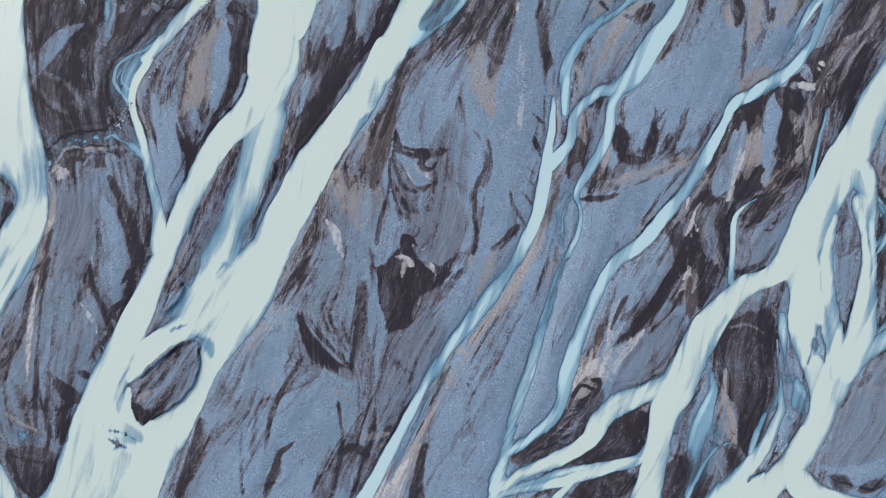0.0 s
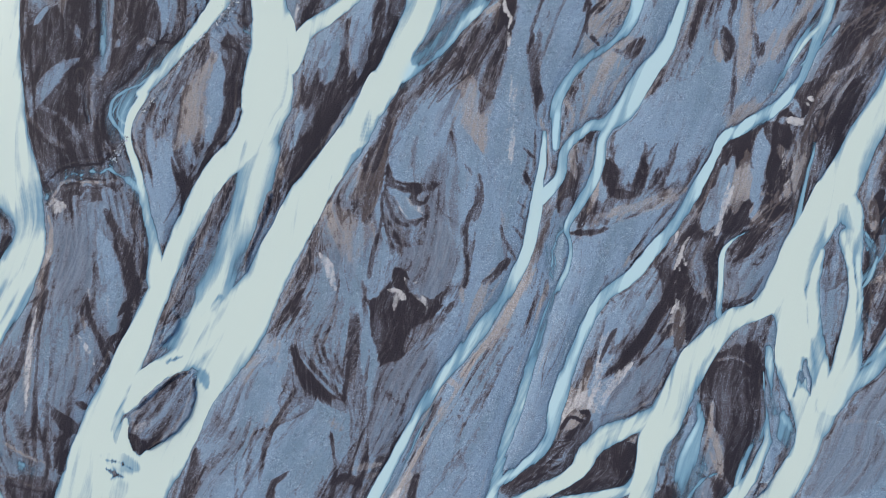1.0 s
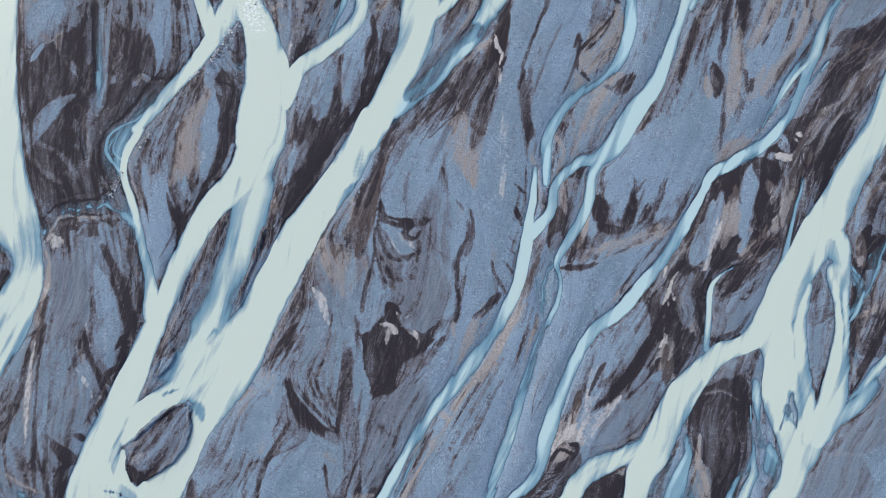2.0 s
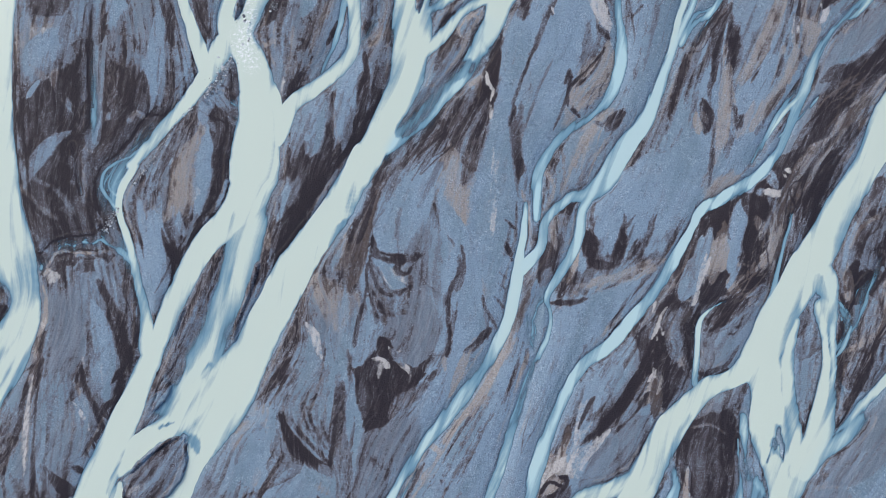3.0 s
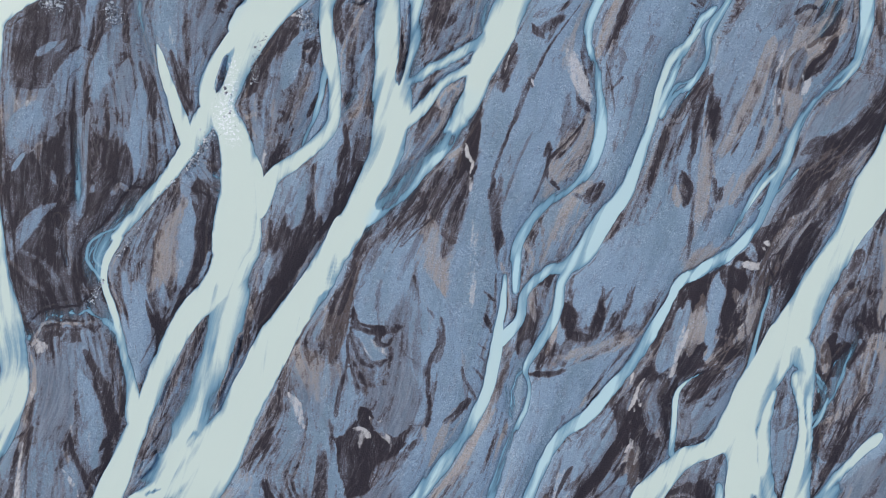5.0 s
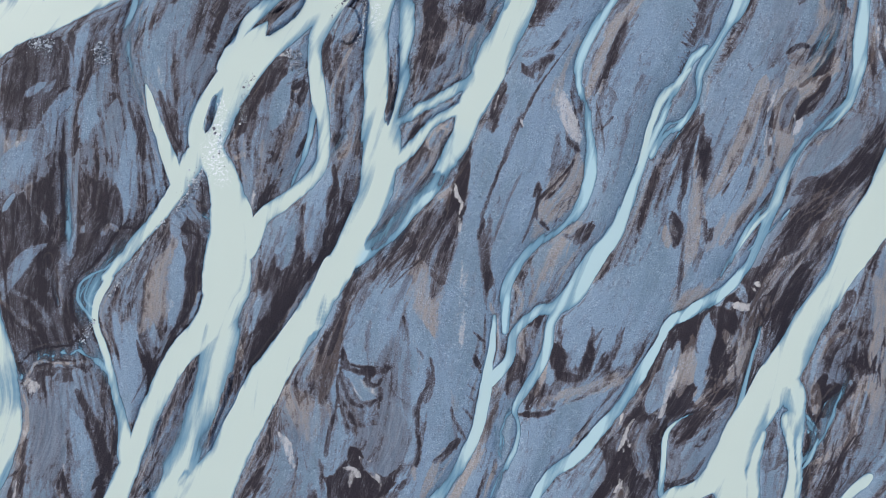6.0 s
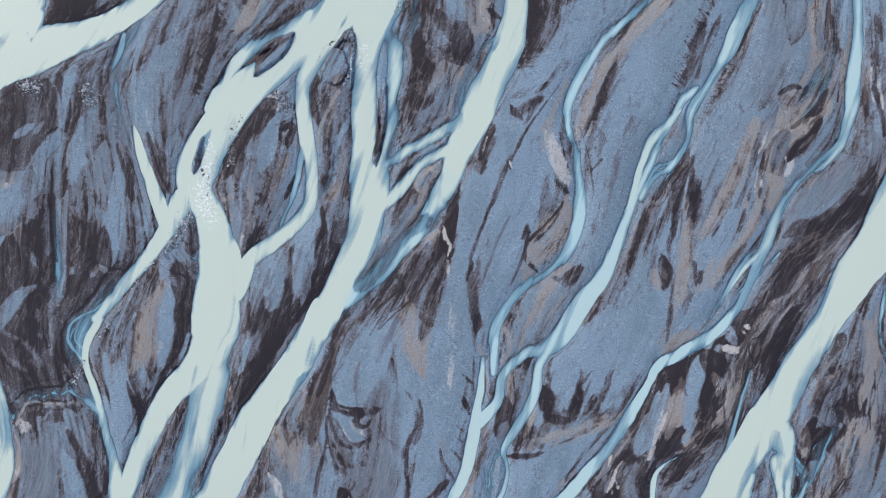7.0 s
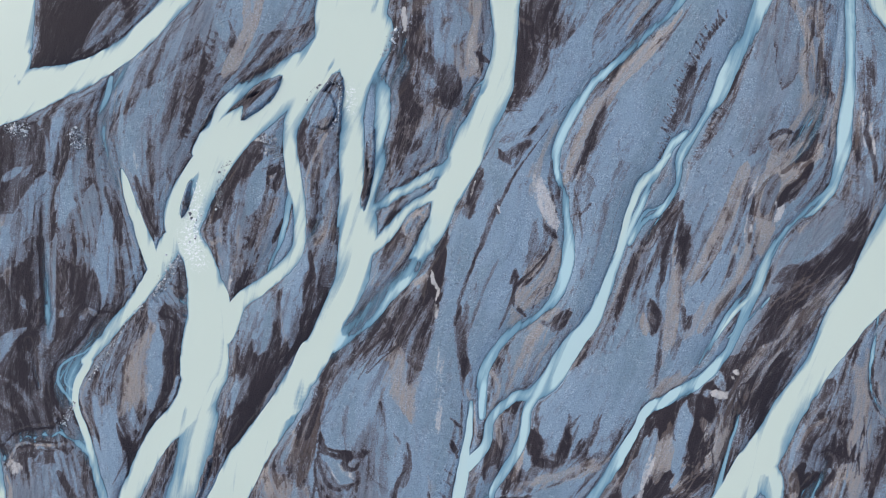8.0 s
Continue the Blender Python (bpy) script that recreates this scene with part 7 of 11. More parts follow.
deposit("B", .95, .3, (-53.3, 33.8, 2.2), (-52.1, 29.3, 3.7), (-51.9, 22.6, 4.4), (-52.6, 17.6, 1.5))
deposit("K", .9, 0.12, (-51.6, 31.3, 0.44), (-50.8, 28.7, 0.99), (-49.6, 26.2, 0.99), (-48.1, 24.3, 0.33))
deposit("D", .85, .15, (-57.6, 37.7, 1.1), (-58.0, 34.3, 1.5), (-56.8, 31.0, 0.88), (-55.6, 27.6, 0.55))
deposit("P", .7, .15, (-44.8, 40.5, 0.55), (-44.4, 38.8, 0.89), (-45.0, 37.7, 0.44))
deposit("D", 0.68, 0.12, (-56.0, 31.0, 0.33), (-55.3, 24.8, 0.33), (-54.2, 18.2, 0.33))
deposit("T", .95, .12, (-75.3, 22.6, 0.99), (-73.2, 26.8, 0.44), (-69.7, 26.8, 0.44), (-66.3, 26.8, 0.55))
deposit("P", .9, 0.12, (-75.6, 22.2, 0.66), (-74.5, 21.5, 1.3), (-73.6, 21.1, 0.55))
deposit("T", .8, 0.12, (-76.0, 19.8, 0.44), (-75.0, 17.6, 0.55), (-75.1, 14.3, 0.44), (-75.9, 10.5, 0.55))
deposit("P", .6, 0.12, (-75.9, 12.1, 0.55))
deposit("D", .85, .2, (-69.5, 21.7, 2.9), (-72.7, 19.3, 2.2))
deposit("K", 1, 0.12, (-73.3, 24.4, 2), (-71.8, 25.1, 2.6), (-70.5, 24.6, 1.3))
deposit("K", 1, 0.12, (-69.6, 24.3, 0.66), (-68.3, 25.7, 0.99), (-66.8, 24.8, 0.77))
deposit("G", .95, .3, (-70.4, 17.6, 3.3), (-70.5, 12.7, 5.5), (-70.6, 7.2, 7))
deposit("M", .6, .4, (-65.6, 20.4, 3.3), (-67.1, 17.6, 1.5))
deposit("K", .9, .15, (-64.2, 20.6, 1.5), (-62.5, 17.1, 1.5), (-60.7, 13.8, 1.3), (-59.2, 9.4, 1.7), (-58.1, 6.6, 1.1))
deposit("D", .9, .2, (-59.7, 23.7, 2.6), (-58.2, 19.3, 2), (-57.4, 13.8, 1.5))
deposit("M", .9, .15, (-64.1, 24.3, 2.6), (-62.3, 21.5, 1.8), (-59.5, 17.1, 0.88))
deposit("B", .95, 0.12, (-65.8, 16.9, 0.66), (-64.6, 14.0, 2.8), (-63.6, 10.5, 3.9), (-63.0, 6.6, 3.9))
deposit("K", .8, .12, (-57.1, 20.4, 1.1), (-56.3, 14.9, 0.88), (-56.8, 9.4, 1.3))
deposit("D", .8, .3, (-75.7, 7.2, 1.7), (-74.6, 11.6, 1.3))
deposit("K", .9, .2, (-84.0, 14.9, 2), (-84.6, 11.6, 1.3))
deposit("P", .85, 0.12, (-77.5, 1.7, 0.33), (-78.2, -2.6, 0.76), (-78.6, -6.9, 1.2), (-78.8, -11.2, 0.97), (-79.0, -15.5, 0.54))
deposit("T", .5, .2, (-78.5, -1.5, 1.1), (-78.7, -9.1, 1.5), (-79.0, -15.5, 1.3))
deposit("K", .9, .2, (-78.7, 0.1, 0.65), (-79.6, -5.9, 1.1), (-80.8, -10.2, 1.5))
deposit("D", .85, .3, (-82.6, -5.9, 2.2), (-82.9, -11.2, 2.8), (-83.3, -16.6, 3.2))
deposit("K", .9, .12, (-75.7, 5.0, 0.98), (-76.5, -1.5, 0.76), (-76.9, -9.1, 0.65), (-77.1, -15.5, 0.86), (-76.0, -23.0, 1.1), (-74.2, -28.3, 1.3))
deposit("D", .7, .2, (-74.8, 2.8, 1.1), (-75.2, -8.0, 0.87), (-75.3, -16.6, 0.86))
deposit("K", .7, .15, (-82.8, -1.5, 0.65), (-80.8, 1.7, 0.54), (-77.6, 3.9, 0.44))
deposit("M", .8, .4, (-72.0, 0.6, 4.3), (-70.2, -5.9, 7.6), (-68.9, -11.2, 9.7), (-70.3, -16.6, 7.5))
deposit("G", .5, .5, (-70.5, -11.2, 6.5), (-71.4, -17.7, 4.3))
deposit("P", .85, 0.12, (-68.8, -3.7, 0.43), (-67.7, -5.4, 0.98), (-66.5, -7.2, 0.76), (-66.0, -8.9, 0.32))
deposit("P", .4, .3, (-69.6, -5.9, 3.3), (-68.4, -10.2, 4.3))
deposit("K", .9, .12, (-67.8, 3.9, 0.76), (-66.8, 0.1, 0.98), (-65.1, -4.2, 0.98), (-63.3, -8.6, 0.76))
deposit("B", .8, .2, (-64.5, 3.9, 2.8), (-63.3, 0.6, 3.3), (-62.7, -2.6, 1.5))
deposit("P", .7, 0.12, (-63.8, 5.5, 0.44), (-63.5, 2.8, 0.54), (-63.2, 0.1, 0.33))
deposit("K", .95, 0.12, (-59.9, 2.8, 1.3), (-61.4, 0.6, 0.54))
deposit("D", 0.81, 0.12, (-58.9, -0.4, 0.65), (-60.9, 0.1, 0.33))
deposit("K", .95, 0.12, (-61.6, -3.2, 1.1), (-63.2, -4.8, 1.5), (-62.2, -6.9, 0.87))
deposit("K", .9, 0.12, (-64.3, -10.0, 1.1), (-64.9, -11.0, 0.76))
deposit("D", 0.77, 0.12, (-65.1, -12.5, 0.65), (-65.6, -14.5, 0.32))
deposit("K", 1, 0.12, (-73.1, -17.9, 0.86), (-72.2, -19.6, 2.4), (-70.4, -20.9, 2.8), (-68.5, -21.7, 1.1))
deposit("K", 1, 0.12, (-68.4, -16.8, 1.5), (-67.1, -17.5, 0.86))
deposit("K", .95, .12, (-71.4, -23.5, 1.7), (-72.4, -25.6, 1.9), (-71.9, -28.3, 1.3))
deposit("M", .7, 0.12, (-70.3, -23.5, 0.86), (-71.3, -25.1, 0.54))
deposit("D", .85, .4, (-82.5, -20.9, 2.6), (-79.6, -26.2, 2.1), (-77.4, -29.3, 1.1))
deposit("T", .5, .15, (-83.0, -24.0, 0.54), (-79.6, -26.2, 0.64), (-76.9, -27.7, 0.54))
deposit("K", .95, .3, (-80.4, -33.0, 4.3), (-77.6, -36.7, 5.3), (-74.4, -37.7, 5.3), (-74.0, -33.5, 2.1))
deposit("N", .6, .3, (-77.7, -20.9, 1.7), (-76.4, -26.2, 1.7))
deposit("M", .8, .3, (-48.8, -14.5, 3.2), (-52.0, -16.6, 6.5), (-54.1, -19.8, 5.4))
deposit("K", .95, .15, (-58.5, -23.0, 1.3), (-56.3, -24.9, 2.6), (-53.9, -25.6, 1.5))
deposit("D", .8, .15, (-57.3, -18.7, 1.1), (-56.1, -16.6, 1.5), (-52.1, -13.4, 1.1))
deposit("K", .9, 0.12, (-46.5, -12.3, 0.86), (-45.4, -14.5, 1.3), (-46.6, -17.1, 0.86))
deposit("D", .6, 0.12, (-53.0, -20.9, 0.65), (-49.8, -16.6, 0.65), (-47.2, -14.5, 0.43))
deposit("D", .6, 0.12, (-51.8, -23.0, 0.64), (-48.7, -18.7, 0.65))
deposit("P", .6, .15, (-57.3, -21.4, 1.5), (-55.3, -20.7, 1.7), (-54.1, -19.8, 0.86))
deposit("K", .95, .3, (-18.6, 50.8, 3.3), (-20.3, 46.2, 5.6), (-21.3, 41.7, 5.6), (-24.6, 36.0, 4.4), (-26.2, 30.4, 3.3), (-28.0, 26.0, 1.5))
deposit("D", .7, .4, (-21.5, 54.2, 4.5), (-24.8, 49.6, 2.2), (-26.4, 45.1, 1.8))
deposit("B", .8, .12, (-14.5, 56.5, 2.7), (-14.1, 53.6, 3.1), (-14.5, 50.8, 1.3))
deposit("T", .6, .12, (-16.8, 54.8, 0.67), (-16.5, 51.4, 0.45))
deposit("M", .7, .2, (-19.2, 51.9, 1.6), (-20.3, 47.9, 1.3))
deposit("M", .6, .3, (-24.6, 40.6, 2.2), (-25.7, 37.2, 1.8))
deposit("K", .9, .12, (-10.3, 54.2, 0.89), (-13.6, 48.5, 0.89), (-16.9, 44.0, 1.3), (-21.3, 38.3, 0.89))
deposit("T", .8, .25, (-30.6, 31.0, 1.3), (-30.2, 28.2, 1.5))
deposit("D", .8, .4, (9.8, 55.4, 9), (5.9, 53.1, 5.6), (2.0, 49.7, 3.3), (-1.9, 45.7, 2.2))
deposit("D", .85, .25, (-1.3, 46.8, 1.8), (-5.2, 43.4, 1.8), (-7.8, 40.0, 1.6))
deposit("K", .8, .2, (8.7, 56.0, 3.4), (7.6, 51.9, 2.7), (5.4, 53.1, 2.2))
deposit("T", .75, .5, (7.0, 47.4, 2.2), (7.6, 42.8, 4), (8.4, 37.2, 2.7), (9.2, 33.8, 0.89))
deposit("D", .6, .4, (12.1, 52.0, 5.6), (10.9, 46.2, 3.8), (9.8, 41.7, 1.8))
deposit("P", .4, .5, (15.7, 54.2, 0.89), (16.3, 46.3, 1.6), (15.8, 37.2, 1.8), (15.0, 30.4, 1.1))
deposit("P", .25, .3, (9.8, 34.9, 0.89), (9.5, 32.1, 0.66))
deposit("B", .95, .3, (4.2, 44.0, 1.8), (0.9, 40.6, 4.4), (-2.4, 36.1, 6.6), (-4.1, 31.0, 6.6))
deposit("B", .9, .3, (5.3, 36.1, 2.2), (8.6, 30.4, 3.3), (10.8, 24.9, 3.3), (11.9, 19.3, 2.6))
deposit("M", .5, .3, (5.1, 37.2, 1.1), (4.0, 32.7, 1.3), (3.3, 27.1, 1.5))
deposit("R", .95, .2, (-7.8, 39.4, 1.1), (-9.3, 35.5, 2), (-11.0, 30.4, 3.1), (-12.6, 25.4, 4.4), (-13.4, 22.1, 3.3), (-14.0, 19.9, 1.1))
deposit("K", .7, .15, (-8.5, 38.3, 0.55), (-10.0, 33.8, 1.1), (-11.8, 29.3, 1.1))
deposit("T", .5, .12, (-14.0, 25.4, 1.5), (-14.5, 23.7, 0.88))
deposit("K", .95, 0.12, (19.6, 56.5, 1), (19.3, 52.0, 0.89), (19.8, 47.4, 1.8), (20.9, 44.2, 2), (20.5, 42.3, 0.67))
deposit("D", 0.77, 0.12, (18.6, 54.2, 0.45), (18.9, 48.5, 0.45), (19.6, 42.8, 0.45), (20.6, 38.3, 0.56))
deposit("K", .95, 0.12, (9.1, 28.0, 0.44), (9.5, 25.4, 0.77), (9.3, 22.9, 1.1), (7.5, 21.0, 0.99), (6.6, 17.6, 0.88), (6.4, 13.2, 0.77), (6.7, 9.4, 0.66), (6.1, 6.6, 0.87))
deposit("D", .7, .15, (7.5, 18.2, 1.5), (7.7, 13.8, 1.1))
deposit("K", .95, 0.12, (-8.8, 29.3, 1.3), (-8.4, 27.5, 1.3), (-7.4, 26.9, 0.66), (-4.1, 26.2, 0.88), (-0.8, 25.7, 1.1))
deposit("K", .95, 0.12, (-2.2, 26.0, 1.1), (-3.3, 24.9, 0.88), (-4.1, 23.2, 1.5), (-1.9, 22.6, 0.66), (-1.1, 24.0, 0.66))
deposit("D", .95, .15, (-9.3, 24.9, 1.1), (-8.4, 21.5, 2.6), (-6.3, 18.7, 3.3), (-3.7, 16.9, 2.2), (-1.9, 18.7, 1.1))
deposit("K", .9, 0.12, (-9.6, 26.0, 0.66), (-9.0, 22.6, 0.88), (-7.4, 19.3, 0.88), (-5.2, 18.2, 0.88))
deposit("R", .7, .2, (-7.4, 17.1, 2.2), (-5.1, 14.9, 2.2), (-3.0, 14.9, 1.3))
deposit("D", .9, .15, (-9.0, 17.6, 1.1), (-5.7, 15.4, 2.9), (-3.0, 16.5, 1.5))
# the pit's bright face again, its highlight laid on as pale colour
deposit("P", .55, 0.12, (-7.7, 23.7, 0.88), (-6.6, 23.7, 1.5), (-5.2, 22.6, 2.2), (-4.0, 21.3, 2), (-2.4, 21.3, 1.8), (-1.5, 22.1, 0.66))
deposit("B", .7, .12, (-6.6, 23.1, 0.88), (-4.4, 20.6, 1.8), (-3.0, 20.2, 1.3))
deposit("M", .6, .12, (-1.5, 26.0, 2.2), (-0.4, 24.3, 1.3))
deposit("T", .5, .4, (-18.9, 19.3, 5.5), (-17.2, 17.1, 5.5), (-14.5, 18.2, 4.4), (-15.6, 13.2, 3.3))
deposit("D", .5, .3, (-21.1, 20.4, 1.3), (-22.7, 16.0, 1.3), (-23.8, 12.7, 1.1))
deposit("T", .6, .2, (-12.1, 19.3, 0.66), (-11.6, 15.4, 0.88), (-12.5, 13.2, 0.66))
deposit("P", 1, 0.12, (-22.1, 12.0, 0.55), (-21.0, 10.9, 1.5), (-20.1, 9.4, 1.3), (-19.6, 7.7, 0.55))
deposit("K", .85, .12, (-10.1, 24.3, 0.77), (-10.3, 19.3, 0.77), (-11.2, 15.4, 0.77), (-12.0, 12.1, 0.99), (-12.5, 8.3, 0.87))
deposit("B", .5, 0.12, (-10.8, 20.4, 0.55), (-11.2, 16.5, 0.55))
deposit("D", .8, .15, (-17.7, 11.6, 0.44), (-17.0, 7.2, 0.44))
deposit("K", .85, 0.12, (13.2, 18.2, 0.33), (13.8, 15.8, 0.66), (15.1, 13.6, 0.77), (16.0, 12.1, 0.33))
deposit("K", .9, 0.12, (14.2, 11.0, 1.5), (11.8, 8.8, 0.77), (9.8, 7.2, 0.44))
deposit("K", .9, 0.12, (18.0, 28.8, 0.44), (18.9, 26.9, 0.88))
deposit("R", .7, .2, (22.3, 18.2, 1.5), (21.2, 14.9, 1.3), (20.1, 11.6, 1.1))
deposit("K", 1, 0.12, (-8.9, 5.5, 1.1), (-10.0, 3.4, 2.2), (-10.0, 0.6, 4.4), (-8.9, -2.6, 6.5), (-7.6, -4.8, 6.5), (-8.9, -6.9, 3.3))
deposit("K", 1, 0.12, (-6.7, 0.6, 5.4), (-3.5, 0.6, 5.4), (0.3, 2.8, 2.2), (1.4, 4.5, 0.87))
deposit("D", .9, .12, (-2.9, -3.7, 4.3), (-4.6, -5.9, 1.5), (-0.8, -2.1, 2.8), (2.0, 0.6, 1.5))
deposit("M", .75, .15, (-5.6, -7.5, 0.87), (-2.4, -5.3, 1.1), (0.3, -3.2, 0.87))
deposit("M", .8, 0.12, (-1.3, -5.9, 0.65), (2.0, -2.1, 0.87), (3.1, 0.6, 0.87))
deposit("P", .75, 0.12, (-8.3, 5.5, 0.87), (-7.0, 5.2, 1.1), (-7.2, 3.7, 1.3), (-7.6, 1.9, 0.44))
deposit("P", .75, 0.12, (-5.1, 7.2, 1.1), (-4.0, 5.5, 0.87), (-2.6, 4.1, 1.3), (-1.3, 2.8, 0.87), (-1.5, 0.9, 0.44))
deposit("B", .6, 0.12, (-4.4, 6.6, 1.5), (-2.9, 4.5, 0.87))
deposit("D", .8, .15, (2.0, 3.9, 1.5), (3.6, 5.5, 1.7), (5.3, 6.6, 1.1))
deposit("K", .95, 0.12, (-27.0, -5.3, 0.43), (-26.6, -7.5, 1.1), (-24.9, -10.2, 1.7), (-21.8, -13.9, 1.9), (-18.8, -16.6, 1.3), (-16.6, -18.2, 0.65))
deposit("D", 0.77, 0.12, (-25.4, -6.1, 0.43), (-23.4, -9.1, 0.54), (-20.8, -11.8, 0.65), (-18.9, -13.9, 0.65))
deposit("B", .8, 0.12, (-25.7, -7.5, 0.33), (-23.8, -10.0, 0.43), (-21.3, -12.5, 0.65), (-19.2, -14.5, 0.54))
deposit("D", 0.68, 0.12, (-20.2, -8.2, 0.33), (-19.3, -10.4, 0.65), (-18.2, -12.3, 0.43))
deposit("D", .9, .2, (-15.1, 2.8, 1.1), (-15.6, -2.6, 2), (-16.5, -8.0, 1.7), (-16.2, -13.4, 2.8), (-15.3, -18.7, 2.4), (-14.4, -24.1, 2.8), (-15.2, -30.4, 4.3), (-14.1, -36.7, 5.3))
deposit("K", .8, .12, (-15.2, 0.6, 0.65), (-16.1, -5.9, 0.76), (-17.0, -12.9, 0.87), (-17.3, -15.5, 0.86))
deposit("B", .7, 0.12, (-15.5, 7.2, 1.1), (-14.2, 1.7, 1.1), (-13.2, -3.7, 0.87), (-13.8, -9.1, 0.87))
deposit("D", 0.81, 0.12, (-13.9, 7.2, 0.44), (-12.9, 1.7, 0.54), (-12.4, -2.6, 0.43), (-13.0, -9.1, 0.43), (-13.4, -15.5, 0.43), (-13.1, -21.9, 0.43), (-12.9, -27.8, 0.43))
deposit("B", .7, .12, (-18.3, -17.1, 2.6), (-17.2, -18.7, 2.2))
deposit("M", .7, .2, (-16.9, -23.0, 1.5), (-17.9, -24.6, 1.1))
deposit("K", .85, 0.12, (-19.6, -22.5, 0.65), (-19.1, -26.7, 0.54), (-18.7, -29.9, 0.75), (-19.5, -33.6, 1.1), (-20.5, -37.8, 0.85))
deposit("D", .8, .3, (-21.7, -29.4, 1.5), (-22.1, -34.6, 2.6), (-22.6, -39.9, 3.2))
deposit("K", .9, .12, (-19.0, -31.5, 1.1), (-16.8, -30.4, 1.7), (-14.7, -31.5, 1.5))
deposit("T", .8, .12, (-15.2, -28.8, 1.1), (-13.1, -28.5, 1.5), (-10.4, -28.1, 0.75))
deposit("R", .7, 0.12, (-12.5, -30.4, 1.1), (-9.9, -29.9, 0.54))
deposit("D", .9, .15, (-11.8, -32.5, 2.1), (-14.1, -36.7, 2.6), (-15.1, -40.4, 2.8))
deposit("T", .85, .12, (2.0, -11.3, 1.3), (0.9, -14.5, 0.65), (-1.3, -18.8, 0.86), (-2.6, -22.5, 0.86))
deposit("K", .8, 0.12, (1.4, -15.5, 0.43), (-0.7, -19.8, 0.86), (-2.1, -22.5, 0.54))
deposit("T", .85, 0.12, (11.8, -3.7, 0.43), (9.3, -6.4, 0.43), (5.7, -12.3, 0.54), (2.0, -18.2, 0.54), (-1.3, -23.5, 0.54), (-5.0, -29.9, 0.64))
deposit("P", .8, .15, (-6.6, -33.1, 0.86), (-8.2, -36.2, 2.6), (-9.8, -38.8, 4.3), (-10.9, -40.9, 4.3))
deposit("T", .8, .2, (-4.5, -30.4, 0.86), (-6.6, -34.6, 1.7))
deposit("K", .95, 0.12, (-3.2, -30.6, 1.3), (-3.6, -33.1, 2.4), (-4.5, -35.7, 1.7), (-5.5, -38.8, 1.5), (-5.0, -40.9, 1.1))
deposit("D", 0.77, 0.12, (-0.7, -31.2, 0.32), (-2.3, -31.2, 0.64), (-3.4, -30.9, 0.64))
deposit("B", .95, .3, (1.9, -23.0, 4.3), (0.9, -29.4, 6.4), (0.9, -37.8, 8.5))
deposit("T", .5, .4, (15.6, 5.0, 3.3), (12.9, -0.4, 3.3), (10.7, -4.8, 2.2))
deposit("T", .4, .3, (22.2, 6.1, 1.3), (20.5, -1.5, 1.3), (18.2, -8.0, 1.1))
deposit("D", .6, 0.12, (-7.2, -13.9, 0.32), (-5.8, -16.1, 0.43), (-4.3, -17.9, 0.32))
deposit("D", .6, 0.12, (-2.9, -11.3, 0.32), (-1.5, -12.9, 0.32))
deposit("M", .4, .3, (-9.9, -18.7, 2.2), (-10.4, -23.0, 1.7))
deposit("D", 0.68, 0.12, (-4.0, -16.6, 0.32), (-7.2, -21.9, 0.43), (-10.4, -25.7, 0.43), (-12.2, -27.8, 0.43))
deposit("D", .7, .15, (-27.2, -14.5, 0.43), (-30.4, -19.8, 0.86), (-32.5, -25.1, 0.86), (-33.4, -31.5, 0.64))
deposit("D", .7, .12, (-35.8, -15.5, 0.43), (-36.3, -21.9, 0.65), (-37.8, -27.2, 0.54), (-38.2, -32.5, 0.43))
deposit("K", .85, 0.12, (-45.9, -25.6, 0.86), (-46.5, -28.8, 1.5), (-47.8, -33.6, 1.7), (-49.3, -38.8, 1.9))
deposit("K", .9, 0.12, (-46.2, -26.2, 1.1), (-46.8, -30.4, 0.86))
deposit("M", .7, .3, (-38.9, -27.2, 3.2), (-42.0, -31.5, 3.2), (-44.5, -36.7, 2.8))
deposit("D", .7, .12, (-41.0, -26.7, 1.5), (-43.1, -27.8, 0.43))
deposit("K", .9, 0.12, (-28.1, -29.6, 0.43), (-29.4, -30.6, 1.1), (-30.7, -31.5, 1.5), (-31.8, -34.6, 1.3), (-32.8, -37.8, 1.1))
deposit("T", .5, .3, (-31.5, -16.6, 1.1), (-31.8, -19.8, 0.86))
deposit("T", .55, .3, (-33.9, -4.2, 3.3), (-30.6, -5.9, 2.2), (-37.0, -9.1, 1.7))
deposit("P", .5, .2, (-31.1, -6.9, 1.1), (-30.2, -9.1, 0.87))
deposit("D", .8, .3, (-26.4, 3.9, 2.2), (-28.5, 0.6, 3.3), (-31.2, -2.6, 2))
deposit("K", .8, .15, (-25.9, 5.0, 0.87), (-27.4, 1.7, 1.1))
deposit("M", .5, .4, (-41.2, -19.8, 3.2), (-41.6, -23.0, 2.6))
deposit("R", .8, .2, (58.0, 56.0, 1.6), (58.2, 53.7, 1.8), (57.7, 52.2, 0.9))
deposit("K", .9, 0.12, (58.7, 55.7, 1.1), (58.9, 53.8, 0.9))
deposit("T", .9, .12, (57.0, 53.1, 0.9), (57.3, 52.0, 0.67))
deposit("T", .8, .15, (38.4, 54.8, 2.7), (36.1, 52.0, 1.3), (34.1, 48.5, 0.89), (33.2, 44.0, 0.67))
deposit("R", .7, .15, (28.8, 49.7, 0.56), (29.8, 45.1, 0.67), (29.2, 39.5, 0.89))
deposit("D", .7, .2, (27.6, 45.1, 1.3), (29.2, 41.7, 0.89))
deposit("K", .85, 0.12, (43.3, 47.4, 1.8), (42.1, 45.7, 1.1))
